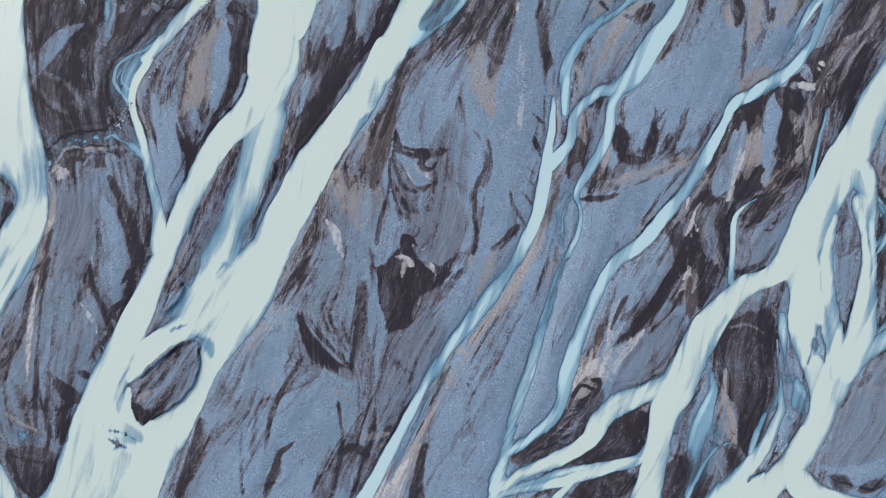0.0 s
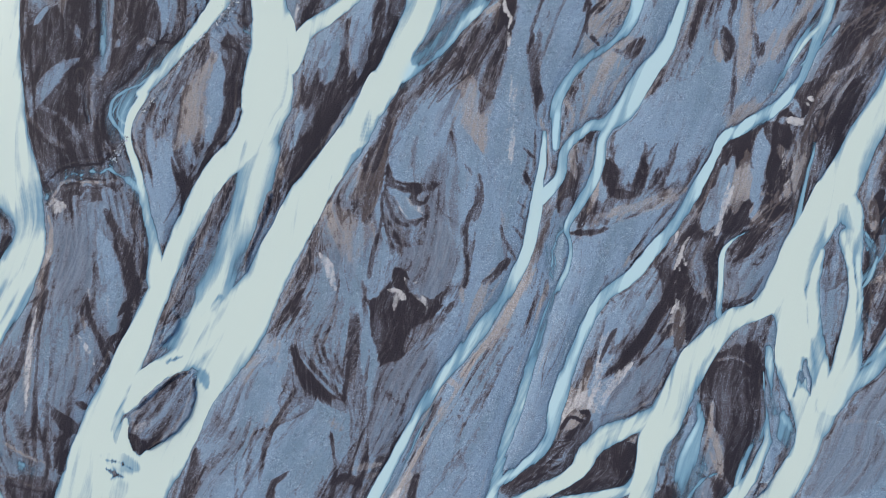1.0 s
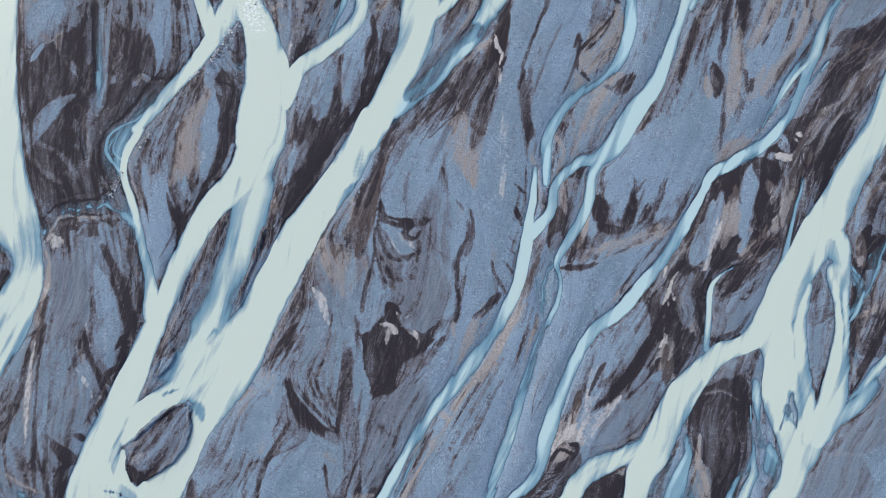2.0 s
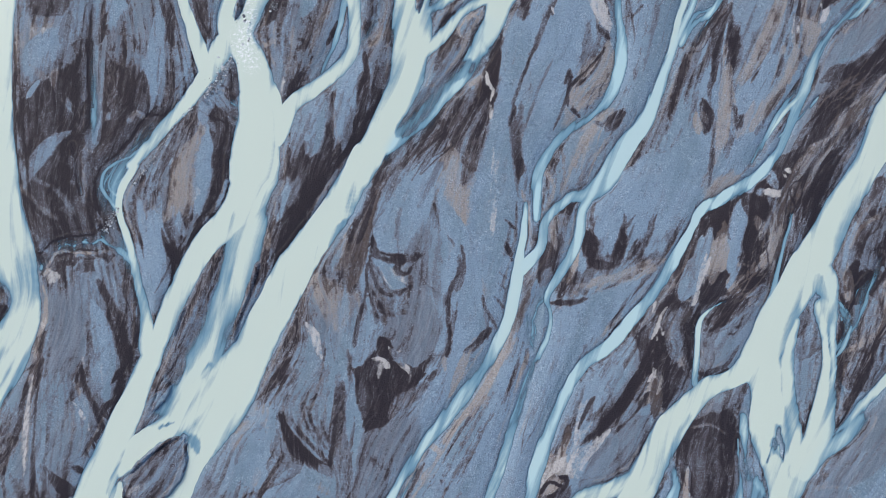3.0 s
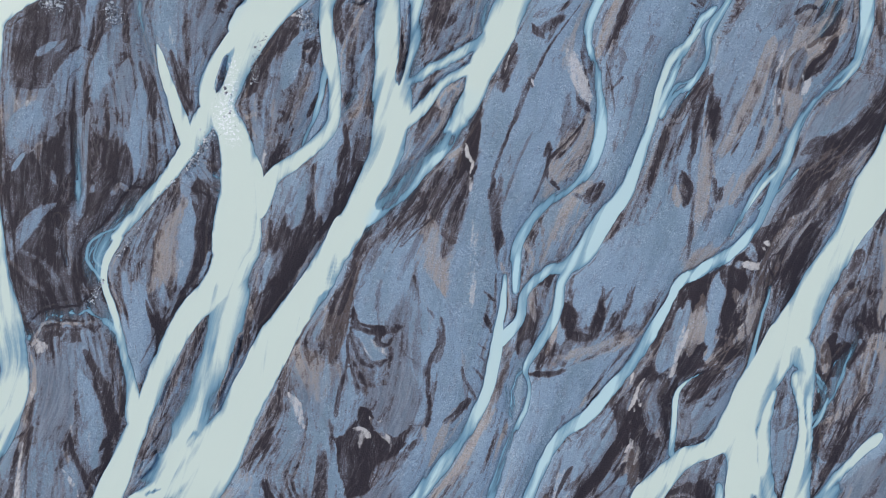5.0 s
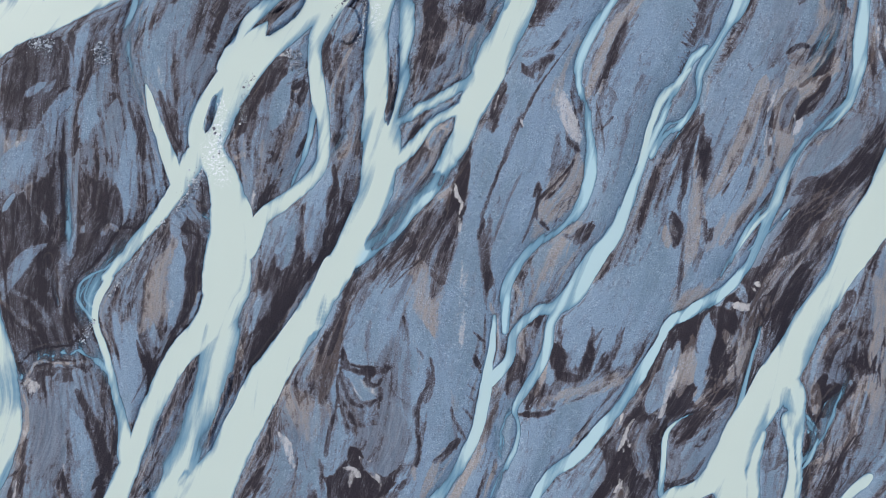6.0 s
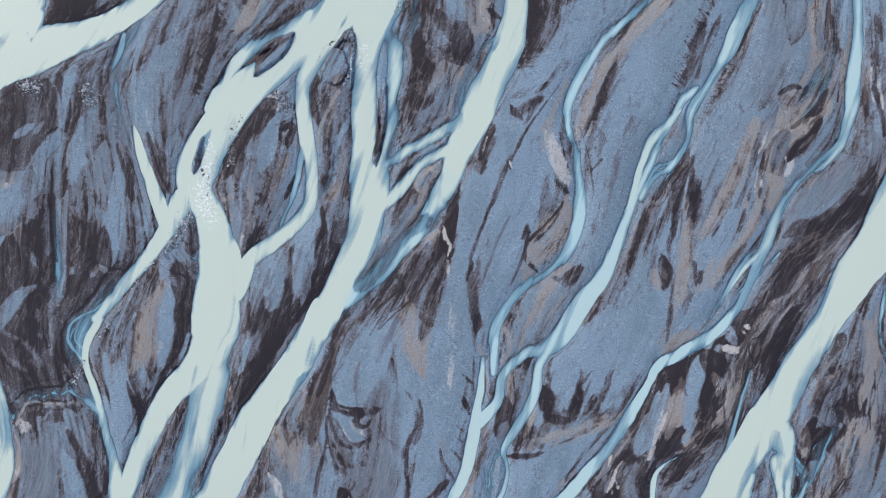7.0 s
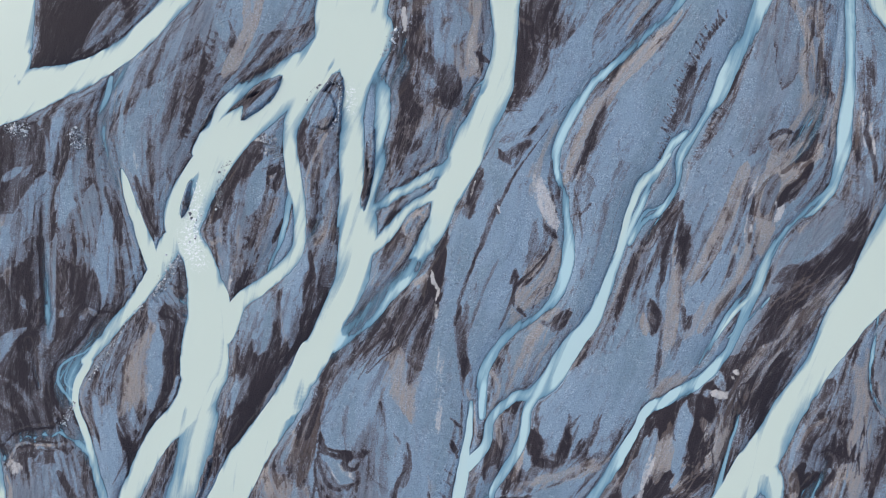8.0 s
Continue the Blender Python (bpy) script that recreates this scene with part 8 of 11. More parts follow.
deposit("T", .8, 0.12, (43.2, 45.1, 0.45), (40.9, 42.9, 0.45), (37.5, 39.5, 0.44))
deposit("D", 0.59, 0.12, (39.4, 50.3, 0.34), (36.0, 45.7, 0.45), (32.6, 40.6, 0.44))
deposit("T", .7, .15, (28.0, 34.9, 1.1), (27.5, 32.1, 1.3), (28.0, 28.2, 0.88))
deposit("D", .85, .2, (30.8, 36.1, 1.6), (30.2, 32.7, 1.8), (31.0, 29.3, 0.88))
deposit("T", .7, 0.12, (33.3, 37.2, 0.44), (32.4, 32.7, 0.55), (30.7, 28.8, 0.55))
deposit("K", 1, 0.12, (26.3, 28.2, 1.8), (26.5, 25.4, 2.4), (26.0, 23.2, 1.5))
deposit("D", .8, .2, (26.2, 22.6, 2.2), (25.1, 20.4, 1.3))
deposit("T", .8, 0.12, (29.6, 27.1, 0.44), (31.3, 27.7, 0.55))
deposit("T", .9, .15, (36.1, 20.6, 0.88), (39.4, 21.8, 1.5), (43.3, 23.5, 1.5), (46.7, 25.1, 0.88))
deposit("D", .7, .2, (35.0, 22.9, 2.2), (38.4, 24.3, 2.2), (42.3, 25.1, 1.1))
deposit("R", .6, 0.12, (40.5, 21.3, 1.1), (45.0, 23.2, 0.66))
deposit("K", .85, 0.12, (28.3, 16.9, 0.88), (31.1, 16.9, 1.1), (33.9, 17.7, 0.66))
deposit("D", .6, .2, (32.8, 19.3, 1.1), (36.1, 18.8, 0.88))
deposit("K", .9, 0.12, (35.0, 30.7, 0.44), (35.1, 28.2, 1.3), (35.4, 26.2, 1.5))
deposit("K", .9, 0.12, (41.3, 32.1, 0.33), (41.8, 29.9, 0.77), (40.9, 26.9, 1.1), (40.0, 24.9, 0.88))
deposit("D", 0.77, 0.12, (47.7, 35.0, 0.33), (47.2, 32.1, 0.66), (46.2, 30.5, 0.55))
deposit("D", 0.68, 0.12, (44.3, 33.8, 0.22), (43.2, 31.0, 0.44), (42.3, 28.8, 0.44))
deposit("D", 0.68, 0.12, (44.9, 29.3, 0.33), (43.1, 26.9, 0.66), (41.7, 25.4, 0.55))
deposit("K", .9, .15, (36.2, 24.6, 2), (38.4, 24.3, 1.5), (40.6, 24.7, 0.88))
deposit("K", .7, .12, (59.8, 47.4, 0.67), (59.5, 44.0, 0.78), (58.9, 40.6, 0.56))
deposit("T", .6, .25, (61.9, 55.4, 1.3), (61.2, 49.7, 1.6), (60.2, 45.1, 1.1))
deposit("D", .7, .2, (63.1, 56.6, 1.1), (62.9, 50.8, 1.3), (62.0, 46.3, 0.89))
deposit("B", .8, .3, (65.6, 47.4, 3.4), (67.9, 49.7, 2.2), (64.9, 44.0, 1.6))
deposit("R", .8, .4, (87.7, 54.9, 5.6), (82.4, 48.6, 5.6), (77.7, 42.9, 4.5), (74.2, 37.2, 3.3), (71.2, 31.6, 1.8))
deposit("K", .85, .25, (87.9, 52.0, 2.2), (84.0, 46.3, 2.9), (81.0, 40.6, 3.3), (79.1, 36.1, 3.3), (79.6, 32.7, 1.8))
deposit("K", .9, .2, (73.3, 45.2, 2.7), (76.8, 47.4, 1.6), (80.2, 50.3, 1.1))
deposit("K", .8, .15, (77.6, 40.6, 0.89), (80.0, 45.2, 1.1), (84.7, 50.9, 0.9))
deposit("T", .6, .12, (87.2, 56.0, 1.1), (81.3, 50.3, 1.1), (76.6, 44.0, 1.1))
deposit("T", .6, 0.12, (86.5, 52.0, 0.67), (80.0, 44.0, 0.67), (77.0, 38.4, 0.67))
deposit("M", .6, .12, (73.5, 49.7, 1.6), (75.8, 50.9, 1.1))
deposit("B", .8, .15, (71.0, 42.9, 2.2), (72.1, 40.6, 1.6))
deposit("P", .7, 0.12, (69.8, 39.5, 0.67), (72.0, 39.3, 1.1), (73.1, 38.4, 0.56))
deposit("P", .6, 0.12, (73.8, 42.9, 0.45), (74.3, 42.3, 0.56))
deposit("K", .9, .15, (67.0, 37.8, 2.7), (69.7, 36.1, 2.7), (67.9, 32.7, 2.7), (68.3, 28.2, 2.2))
deposit("K", .85, .15, (67.1, 24.9, 3.3), (65.8, 20.4, 2.2), (68.1, 21.5, 1.5))
deposit("T", .8, 0.12, (68.5, 33.3, 1.6), (69.0, 31.6, 1.1))
deposit("T", .9, 0.12, (75.4, 39.5, 0.56), (73.9, 35.5, 0.67), (72.8, 31.0, 0.78), (71.4, 26.9, 0.77), (69.5, 24.7, 0.66), (65.9, 22.4, 0.55), (62.7, 19.3, 0.66))
deposit("T", .7, 0.12, (70.5, 33.8, 0.44), (71.2, 30.5, 0.44), (70.3, 27.1, 0.55), (67.1, 24.3, 0.44), (64.9, 24.9, 0.33))
deposit("T", .6, 0.12, (68.2, 24.3, 0.33), (66.8, 22.7, 0.33), (64.2, 22.1, 0.33))
deposit("M", .9, 0.12, (76.0, 36.1, 0.44), (75.3, 31.6, 0.44), (74.3, 26.0, 0.44), (72.7, 21.5, 0.55))
strands("T", .5, 14, (74.2, 37.2, 4.4), (71.7, 29.4, 5.5), (67.0, 22.7, 5.5))
strands("T", .4, 10, (77.6, 40.6, 6.7), (72.9, 31.6, 6.7))
strands("P", .5, 8, (70.8, 35.0, 4.4), (68.2, 24.9, 5.5))
strands("K", .7, 12, (86.9, 49.7, 8.9), (77.5, 38.4, 7.8), (75.0, 29.4, 4.4))
deposit("P", 1, 0.12, (58.2, 26.9, 0.33), (57.6, 24.3, 0.55), (56.8, 21.5, 0.77), (56.4, 18.8, 0.66), (55.8, 17.1, 0.55))
deposit("P", .7, 0.12, (53.7, 17.7, 0.66), (55.3, 17.1, 0.66))
deposit("T", .9, .15, (61.8, 32.2, 1.8), (60.8, 28.2, 3.1), (59.9, 24.3, 2.9), (59.5, 22.1, 1.5))
deposit("K", .95, 0.12, (60.3, 20.4, 3.7), (59.0, 18.2, 2.6), (62.1, 22.7, 1.5))
deposit("P", .6, 0.12, (57.9, 20.4, 0.44), (58.6, 18.8, 0.44))
deposit("K", .95, 0.12, (60.2, 35.5, 1.6), (60.5, 32.2, 1.8), (60.1, 30.2, 0.89))
deposit("B", .9, .15, (57.3, 29.3, 1.5), (56.3, 24.9, 2), (54.8, 21.0, 2.4), (54.2, 18.4, 1.3))
deposit("B", .9, .12, (64.6, 32.2, 2.2), (63.9, 28.2, 1.8), (62.9, 23.8, 1.3))
deposit("K", .85, .15, (55.7, 31.6, 1.1), (53.9, 26.6, 1.3), (52.1, 22.7, 1.1))
deposit("D", .8, .3, (56.3, 33.8, 1.8), (53.0, 28.2, 1.5), (50.4, 21.5, 0.88))
deposit("D", .85, .3, (46.4, 11.6, 3.3), (50.3, 13.8, 3.3), (53.6, 14.9, 1.8))
deposit("K", .9, .12, (45.2, 8.8, 2.2), (45.8, 11.6, 1.3))
deposit("K", .9, .12, (53.0, 14.9, 3.3), (54.1, 12.7, 2.2), (55.7, 10.5, 1.5))
deposit("R", .8, .15, (51.9, 12.1, 1.8), (50.2, 9.4, 1.1))
deposit("P", .9, 0.12, (50.3, 15.8, 0.44), (48.9, 13.8, 0.66), (48.0, 11.6, 0.88), (47.1, 9.9, 0.55))
deposit("P", .7, 0.12, (48.6, 12.7, 0.44), (49.3, 10.5, 0.44), (50.1, 8.3, 0.44))
deposit("K", .9, .15, (50.7, 9.4, 2.2), (53.4, 8.3, 2.8), (49.0, 6.6, 1.5))
deposit("M", .8, .3, (62.4, 16.0, 4.4), (66.3, 17.1, 3.3), (69.1, 19.3, 2.2))
deposit("M", .8, .3, (60.1, 11.6, 5.5), (63.9, 12.1, 4.4))
deposit("D", .7, 0.12, (58.0, 16.0, 0.66), (61.3, 17.1, 0.66), (65.8, 17.7, 0.55))
strands("K", .6, 10, (68.0, 18.2, 4.4), (62.4, 14.9, 5.5), (57.9, 11.6, 4.4))
strands("T", .5, 8, (69.1, 19.3, 3.3), (63.5, 16.6, 4.4))
deposit("G", .9, 0.12, (58.9, 7.2, 2.2), (61.0, 6.6, 3.9), (60.4, 4.8, 3.3))
deposit("K", .8, 0.12, (64.4, 8.3, 0.88), (62.1, 4.5, 0.87), (58.2, 2.8, 1.1))
deposit("D", .6, .4, (41.4, 11.6, 3.3), (44.8, 13.2, 1.8))
deposit("P", 1, 0.12, (35.9, -5.3, 0.43), (34.3, -8.0, 0.65), (32.3, -10.7, 1.1), (31.6, -13.9, 1.5), (30.7, -16.1, 1.7))
deposit("P", 1, 0.12, (38.5, -8.9, 0.54), (36.1, -11.8, 1.1), (33.5, -14.5, 1.7), (31.3, -16.6, 1.5))
deposit("P", .9, 0.12, (30.1, -14.5, 1.5), (27.9, -16.1, 1.9), (26.3, -17.5, 1.3), (24.8, -19.8, 0.65))
deposit("P", .7, 0.12, (28.8, -12.3, 0.54), (27.9, -15.0, 0.65), (25.9, -16.1, 0.43))
deposit("P", .7, 0.12, (31.1, -17.2, 1.1), (32.7, -18.2, 0.65))
deposit("T", .95, .15, (30.1, -10.2, 1.1), (29.2, -12.9, 1.3), (29.0, -16.6, 2.6), (26.8, -19.8, 2.6))
deposit("R", .8, .15, (30.4, -8.6, 1.1), (29.9, -10.7, 1.1))
deposit("K", 1, 0.12, (29.0, -17.9, 0.65), (30.2, -18.2, 0.86), (29.8, -19.8, 0.65), (26.8, -19.0, 0.54), (25.1, -20.9, 0.65))
deposit("K", .9, 0.12, (32.6, -8.0, 0.43), (33.7, -5.3, 0.87), (35.2, -2.6, 1.1))
deposit("D", .85, .2, (35.1, -5.9, 1.5), (36.8, -2.6, 2.2), (39.0, 0.6, 1.7))
deposit("K", .85, .12, (44.5, 2.8, 1.1), (41.7, -1.5, 1.3), (38.9, -5.9, 1.1), (36.7, -9.1, 0.54))
deposit("K", .8, 0.12, (46.1, -1.5, 0.87), (42.7, -5.9, 0.87), (39.9, -9.1, 0.54))
deposit("B", .9, .2, (40.2, 2.8, 2.6), (37.4, -1.5, 2.2), (35.7, -4.2, 1.1))
deposit("B", .8, .2, (43.3, -3.7, 1.5), (41.1, -6.9, 1.1))
deposit("G", .6, .4, (43.7, -9.1, 5.4), (39.8, -14.5, 7.6), (34.9, -18.8, 4.3))
deposit("P", .8, 0.12, (48.0, 3.0, 0.87), (46.7, 1.7, 0.55))
deposit("P", .7, 0.12, (45.0, -2.1, 0.87), (44.2, -3.7, 0.44))
deposit("R", .9, .2, (47.8, 0.6, 1.5), (48.2, -2.1, 2.6), (47.8, -4.8, 1.7))
deposit("K", .9, .15, (50.0, 2.8, 1.7), (51.0, -0.4, 2.2), (49.8, -3.7, 1.1))
deposit("T", .6, 0.12, (52.8, 7.2, 0.88), (53.8, 3.9, 1.1), (53.2, 1.7, 0.66))
deposit("K", .9, .2, (54.5, 7.2, 1.3), (55.5, 3.9, 1.1))
deposit("K", .95, .2, (54.5, -11.3, 4.3), (57.3, -8.0, 5.4), (61.2, -5.9, 4.4), (62.7, -10.2, 3.3))
deposit("K", .95, .2, (57.1, -16.6, 8.7), (59.1, -23.0, 5.4), (58.3, -29.4, 3.9))
deposit("M", .6, .2, (60.7, -3.7, 2.6), (64.1, -1.5, 1.5), (56.3, -5.9, 1.1))
deposit("T", .6, 0.12, (55.4, -8.0, 0.43), (59.0, -7.5, 0.54), (61.6, -9.1, 0.43))
deposit("T", .9, 0.12, (54.3, -16.1, 0.43), (53.8, -19.8, 0.86), (54.4, -23.6, 1.3), (55.5, -26.2, 1.1), (55.9, -29.4, 0.65))
deposit("M", .8, 0.12, (52.2, -29.4, 2.6), (51.5, -31.5, 2.1))
deposit("P", .6, 0.12, (51.2, -28.9, 0.43), (52.6, -29.2, 0.54), (53.5, -29.9, 0.32))
deposit("P", .6, 0.12, (51.8, -33.1, 0.64), (52.8, -34.7, 0.86), (53.1, -36.2, 0.43))
deposit("K", .95, 0.12, (51.6, -29.9, 0.86), (52.4, -30.4, 1.1))
deposit("K", .9, .3, (44.8, -34.7, 4.3), (43.1, -37.8, 5.4), (49.0, -36.8, 3.2))
strands("T", .5, 12, (30.0, -22.0, 3.2), (37.5, -24.1, 6.5), (40.7, -26.2, 4.3))
strands("T", .4, 10, (24.5, -31.5, 3.2), (32.0, -28.3, 4.3), (39.6, -28.3, 4.3))
deposit("K", .85, .2, (21.3, -27.3, 4.3), (26.7, -25.1, 5.4), (30.0, -20.9, 2.2))
deposit("K", .8, .2, (33.1, -29.4, 5.4), (37.4, -26.2, 4.3), (28.7, -32.5, 3.2))
strands("M", .6, 12, (15.9, -29.4, 3.2), (22.4, -26.2, 6.5), (27.8, -23.0, 4.3))
strands("M", .6, 10, (25.5, -37.8, 3.2), (31.9, -37.3, 4.3), (36.2, -36.8, 2.1))
deposit("K", .8, .25, (19.1, -30.4, 4.3), (15.9, -31.5, 3.2))
deposit("K", .8, .2, (27.6, -38.8, 4.3), (34.0, -37.3, 4.3))
deposit("G", .7, .5, (77.3, -25.2, 6.5), (80.7, -20.9, 6.5), (83.7, -27.3, 8.6), (74.9, -31.5, 5.4))
deposit("D", .6, .3, (85.1, -14.5, 2.2), (82.5, -17.2, 2.2), (79.7, -18.8, 1.1))
deposit("T", .5, .3, (84.1, -18.8, 2.2), (80.2, -19.8, 1.1))
deposit("D", .8, .12, (71.0, -36.8, 2.1), (72.6, -35.2, 0.64))
deposit("K", .8, 0.12, (80.0, -38.3, 2.1), (83.3, -37.3, 1.5))
deposit("K", .85, .15, (78.5, 6.1, 1.1), (77.8, 0.6, 1.5), (78.1, -5.9, 1.3))
deposit("D", .8, .2, (76.3, 3.9, 1.7), (77.1, -2.6, 1.3), (77.4, -9.1, 1.1))
strands("M", .6, 8, (77.5, 7.2, 3.3), (77.1, -1.5, 3.7), (76.3, -10.2, 2.6))
deposit("K", .8, .2, (85.3, 10.5, 1.5), (84.4, 2.8, 0.87))
deposit("K", 1, .25, (-60.1, 118.7, 7.1), (-62.0, 114.2, 7.1), (-62.1, 110.2, 7.1), (-59.8, 108.5, 4.7), (-56.7, 113.0, 7.1), (-54.8, 117.5, 5.9))
deposit("M", .75, .2, (-50.1, 116.8, 2.8), (-53.2, 112.9, 3.1), (-56.2, 109.6, 1.7), (-59.2, 107.3, 0.71))
deposit("B", .6, .12, (-49.0, 115.7, 1.2), (-52.0, 112.3, 1.2), (-55.6, 109.3, 0.94))
deposit("D", .6, .12, (-51.3, 116.3, 0.94), (-54.3, 113.5, 0.94))
deposit("M", .6, .4, (-67.8, 95.9, 1.9), (-60.6, 98.2, 2.8), (-53.5, 101.0, 2.1))
deposit("D", .6, .3, (-64.3, 95.3, 1.9), (-57.1, 97.0, 1.7))
deposit("K", .92, .25, (-74.0, 90.8, 4.8), (-69.8, 89.6, 4.8), (-68.2, 85.6, 6), (-70.7, 82.1, 4.8))
deposit("K", .9, .2, (-64.6, 93.0, 2.4), (-63.3, 87.3, 1.7), (-64.6, 83.2, 1.4))
deposit("M", .6, .12, (-74.2, 84.4, 0.96), (-70.6, 83.2, 1.2), (-68.8, 85.0, 0.72))
deposit("B", .8, .15, (-61.9, 95.9, 1.7), (-63.2, 92.5, 2.1), (-63.9, 87.9, 1.4), (-65.1, 82.1, 1.4), (-66.0, 76.2, 1.2))
deposit("N", .8, .25, (-58.6, 84.4, 3.6), (-56.4, 78.6, 4.8), (-55.4, 70.4, 6))
deposit("T", .35, .4, (-68.4, 77.4, 3.6), (-70.9, 72.7, 3.6))
deposit("K", .7, .2, (-73.2, 77.4, 1.2), (-69.6, 78.6, 1.2))
deposit("B", .7, .15, (-60.7, 85.5, 0.95), (-62.3, 80.9, 1.2), (-62.6, 77.4, 3.1), (-61.3, 74.5, 2.6))
deposit("D", .8, .2, (-57.6, 86.7, 1.4), (-58.8, 79.7, 0.95), (-57.7, 72.7, 1.7))
deposit("K", .8, .2, (-65.0, 70.4, 1.7), (-63.7, 75.1, 1.2))
deposit("G", .9, .12, (-51.3, 102.1, 1.6), (-53.1, 97.0, 2.1), (-53.4, 92.4, 2.4), (-52.4, 86.1, 1.9), (-51.0, 80.9, 1.2))
deposit("T", .8, 0.12, (-48.7, 106.8, 0.59), (-50.1, 102.7, 0.59), (-50.9, 98.7, 0.59), (-51.2, 95.8, 0.35))
deposit("T", .7, 0.12, (-53.4, 94.1, 0.47), (-52.8, 88.4, 0.47), (-51.6, 82.0, 0.36))
deposit("T", .8, .15, (-42.7, 109.4, 0.94), (-44.5, 107.7, 0.7), (-47.5, 106.1, 0.59))
deposit("M", .75, .4, (-36.8, 113.8, 4.7), (-40.4, 106.0, 8.2), (-42.9, 98.0, 9.4), (-43.7, 90.1, 7.1), (-42.7, 82.0, 4.7))
deposit("D", .5, .25, (-42.1, 108.3, 0.94), (-43.5, 99.2, 1.4), (-44.0, 90.1, 1.4), (-43.3, 82.0, 0.94))
deposit("D", .5, .2, (-46.4, 101.5, 0.94), (-48.3, 94.7, 1.2), (-47.3, 88.9, 0.94))
deposit("R", .3, .3, (-39.3, 101.4, 3.5), (-40.7, 93.5, 3.5))
deposit("P", .55, 0.12, (-47.2, 87.8, 0.94), (-46.4, 84.9, 0.95))
deposit("T", .6, .15, (-49.7, 85.5, 0.95), (-46.8, 80.9, 1.2))
deposit("K", .95, 0.12, (-46.8, 82.6, 0.95), (-45.5, 78.0, 1.7), (-44.2, 73.3, 1.7), (-43.5, 69.8, 0.59))
deposit("D", .8, .25, (-32.8, 110.4, 1.6), (-33.5, 103.6, 2.8), (-35.3, 96.8, 2.3), (-37.0, 91.2, 1.6))
deposit("K", .7, 0.12, (-32.0, 108.1, 0.7), (-32.9, 103.6, 1.2), (-34.7, 99.1, 0.93))
deposit("K", .8, 0.12, (-27.0, 110.3, 1.6), (-25.5, 109.0, 1.2), (-26.9, 113.7, 0.58))
deposit("B", .7, .2, (-28.6, 114.9, 2.3), (-27.8, 111.5, 2.3))
deposit("P", .6, 0.12, (-28.4, 113.7, 0.58), (-27.3, 111.7, 0.69))
deposit("T", .9, .12, (-23.1, 117.0, 1.8), (-22.9, 112.5, 2.1), (-24.3, 109.2, 2.8), (-25.9, 105.8, 3.5), (-27.4, 104.1, 2.3))
deposit("M", .7, .15, (-23.0, 107.5, 1.4), (-24.7, 104.7, 1.2))
deposit("D", .8, .12, (-21.3, 99.6, 2.3), (-19.6, 101.3, 2.3), (-23.1, 97.9, 1.6))
deposit("D", 0.59, 0.12, (-25.5, 95.1, 0.46), (-21.9, 99.0, 0.46), (-17.8, 101.8, 0.46))
deposit("K", .95, .15, (-25.0, 88.2, 2.3), (-27.0, 84.2, 4.7), (-28.6, 79.7, 4.7), (-29.9, 75.6, 2.8))
deposit("D", .9, .2, (-26.3, 77.4, 2.8), (-27.6, 71.6, 2.8), (-27.1, 67.0, 2.3))
deposit("B", .95, 0.12, (-19.6, 83.6, 0.93), (-20.7, 81.4, 2.3), (-21.3, 79.1, 2.1), (-22.2, 76.8, 0.58))
deposit("R", .85, 0.12, (-18.7, 77.3, 0.93), (-20.2, 72.7, 1.2), (-21.8, 68.1, 0.94))
deposit("K", .9, 0.12, (-17.5, 80.8, 1.6), (-16.9, 84.2, 1.4), (-18.9, 83.6, 1.2))
deposit("M", .7, .12, (-16.4, 79.1, 1.2), (-17.0, 73.9, 0.93), (-18.2, 70.4, 0.7))
deposit("B", .6, 0.12, (-20.0, 84.2, 2.3), (-21.6, 83.7, 1.2))
deposit("K", .9, 0.12, (-18.2, 69.9, 0.93), (-16.4, 73.9, 0.7))
deposit("T", .7, 0.12, (-30.5, 69.3, 0.94), (-29.6, 69.9, 1.2))
deposit("P", .7, 0.12, (-22.0, 90.2, 0.58), (-19.1, 90.4, 0.7), (-17.4, 90.5, 0.46))
deposit("B", .8, .2, (-53.3, 68.1, 2.1), (-53.9, 64.0, 2.9), (-54.7, 59.3, 1.4), (-55.5, 56.3, 0.48))
deposit("B", .6, .25, (-66.3, 68.1, 1.9), (-67.0, 62.2, 1.9), (-68.0, 58.6, 1.2))
deposit("M", .6, .3, (-64.5, 65.7, 1.7), (-65.4, 56.3, 1.7), (-66.2, 48.0, 1.2))
deposit("K", .85, .2, (-70.5, 66.9, 4.1), (-72.5, 62.2, 4.8), (-73.3, 56.3, 3.6))
deposit("K", .85, .25, (-61.5, 65.7, 1.7), (-61.7, 58.7, 2.9), (-60.7, 52.8, 2.4))
deposit("K", .8, .12, (-57.3, 66.9, 0.96), (-58.1, 61.0, 0.96), (-57.0, 55.2, 1.2))
deposit("N", .8, .2, (-50.2, 64.6, 2.9), (-51.5, 58.7, 2.4))
deposit("P", .5, 0.12, (-47.8, 61.1, 0.36), (-49.5, 57.6, 0.6), (-50.4, 55.8, 0.36))
deposit("D", 0.72, 0.12, (-49.0, 64.6, 0.72), (-50.7, 58.7, 0.72))
deposit("T", .4, .2, (-70.3, 53.9, 1.7), (-72.2, 51.5, 1.2))
deposit("B", .9, 0.12, (-13.9, 68.1, 3), (-14.2, 62.4, 3.7), (-14.9, 56.6, 3.7), (-15.5, 51.3, 2.6), (-15.3, 49.0, 0.7))
deposit("T", .5, 0.12, (-16.9, 58.9, 0.35), (-16.7, 53.1, 0.47), (-16.0, 49.6, 0.47))
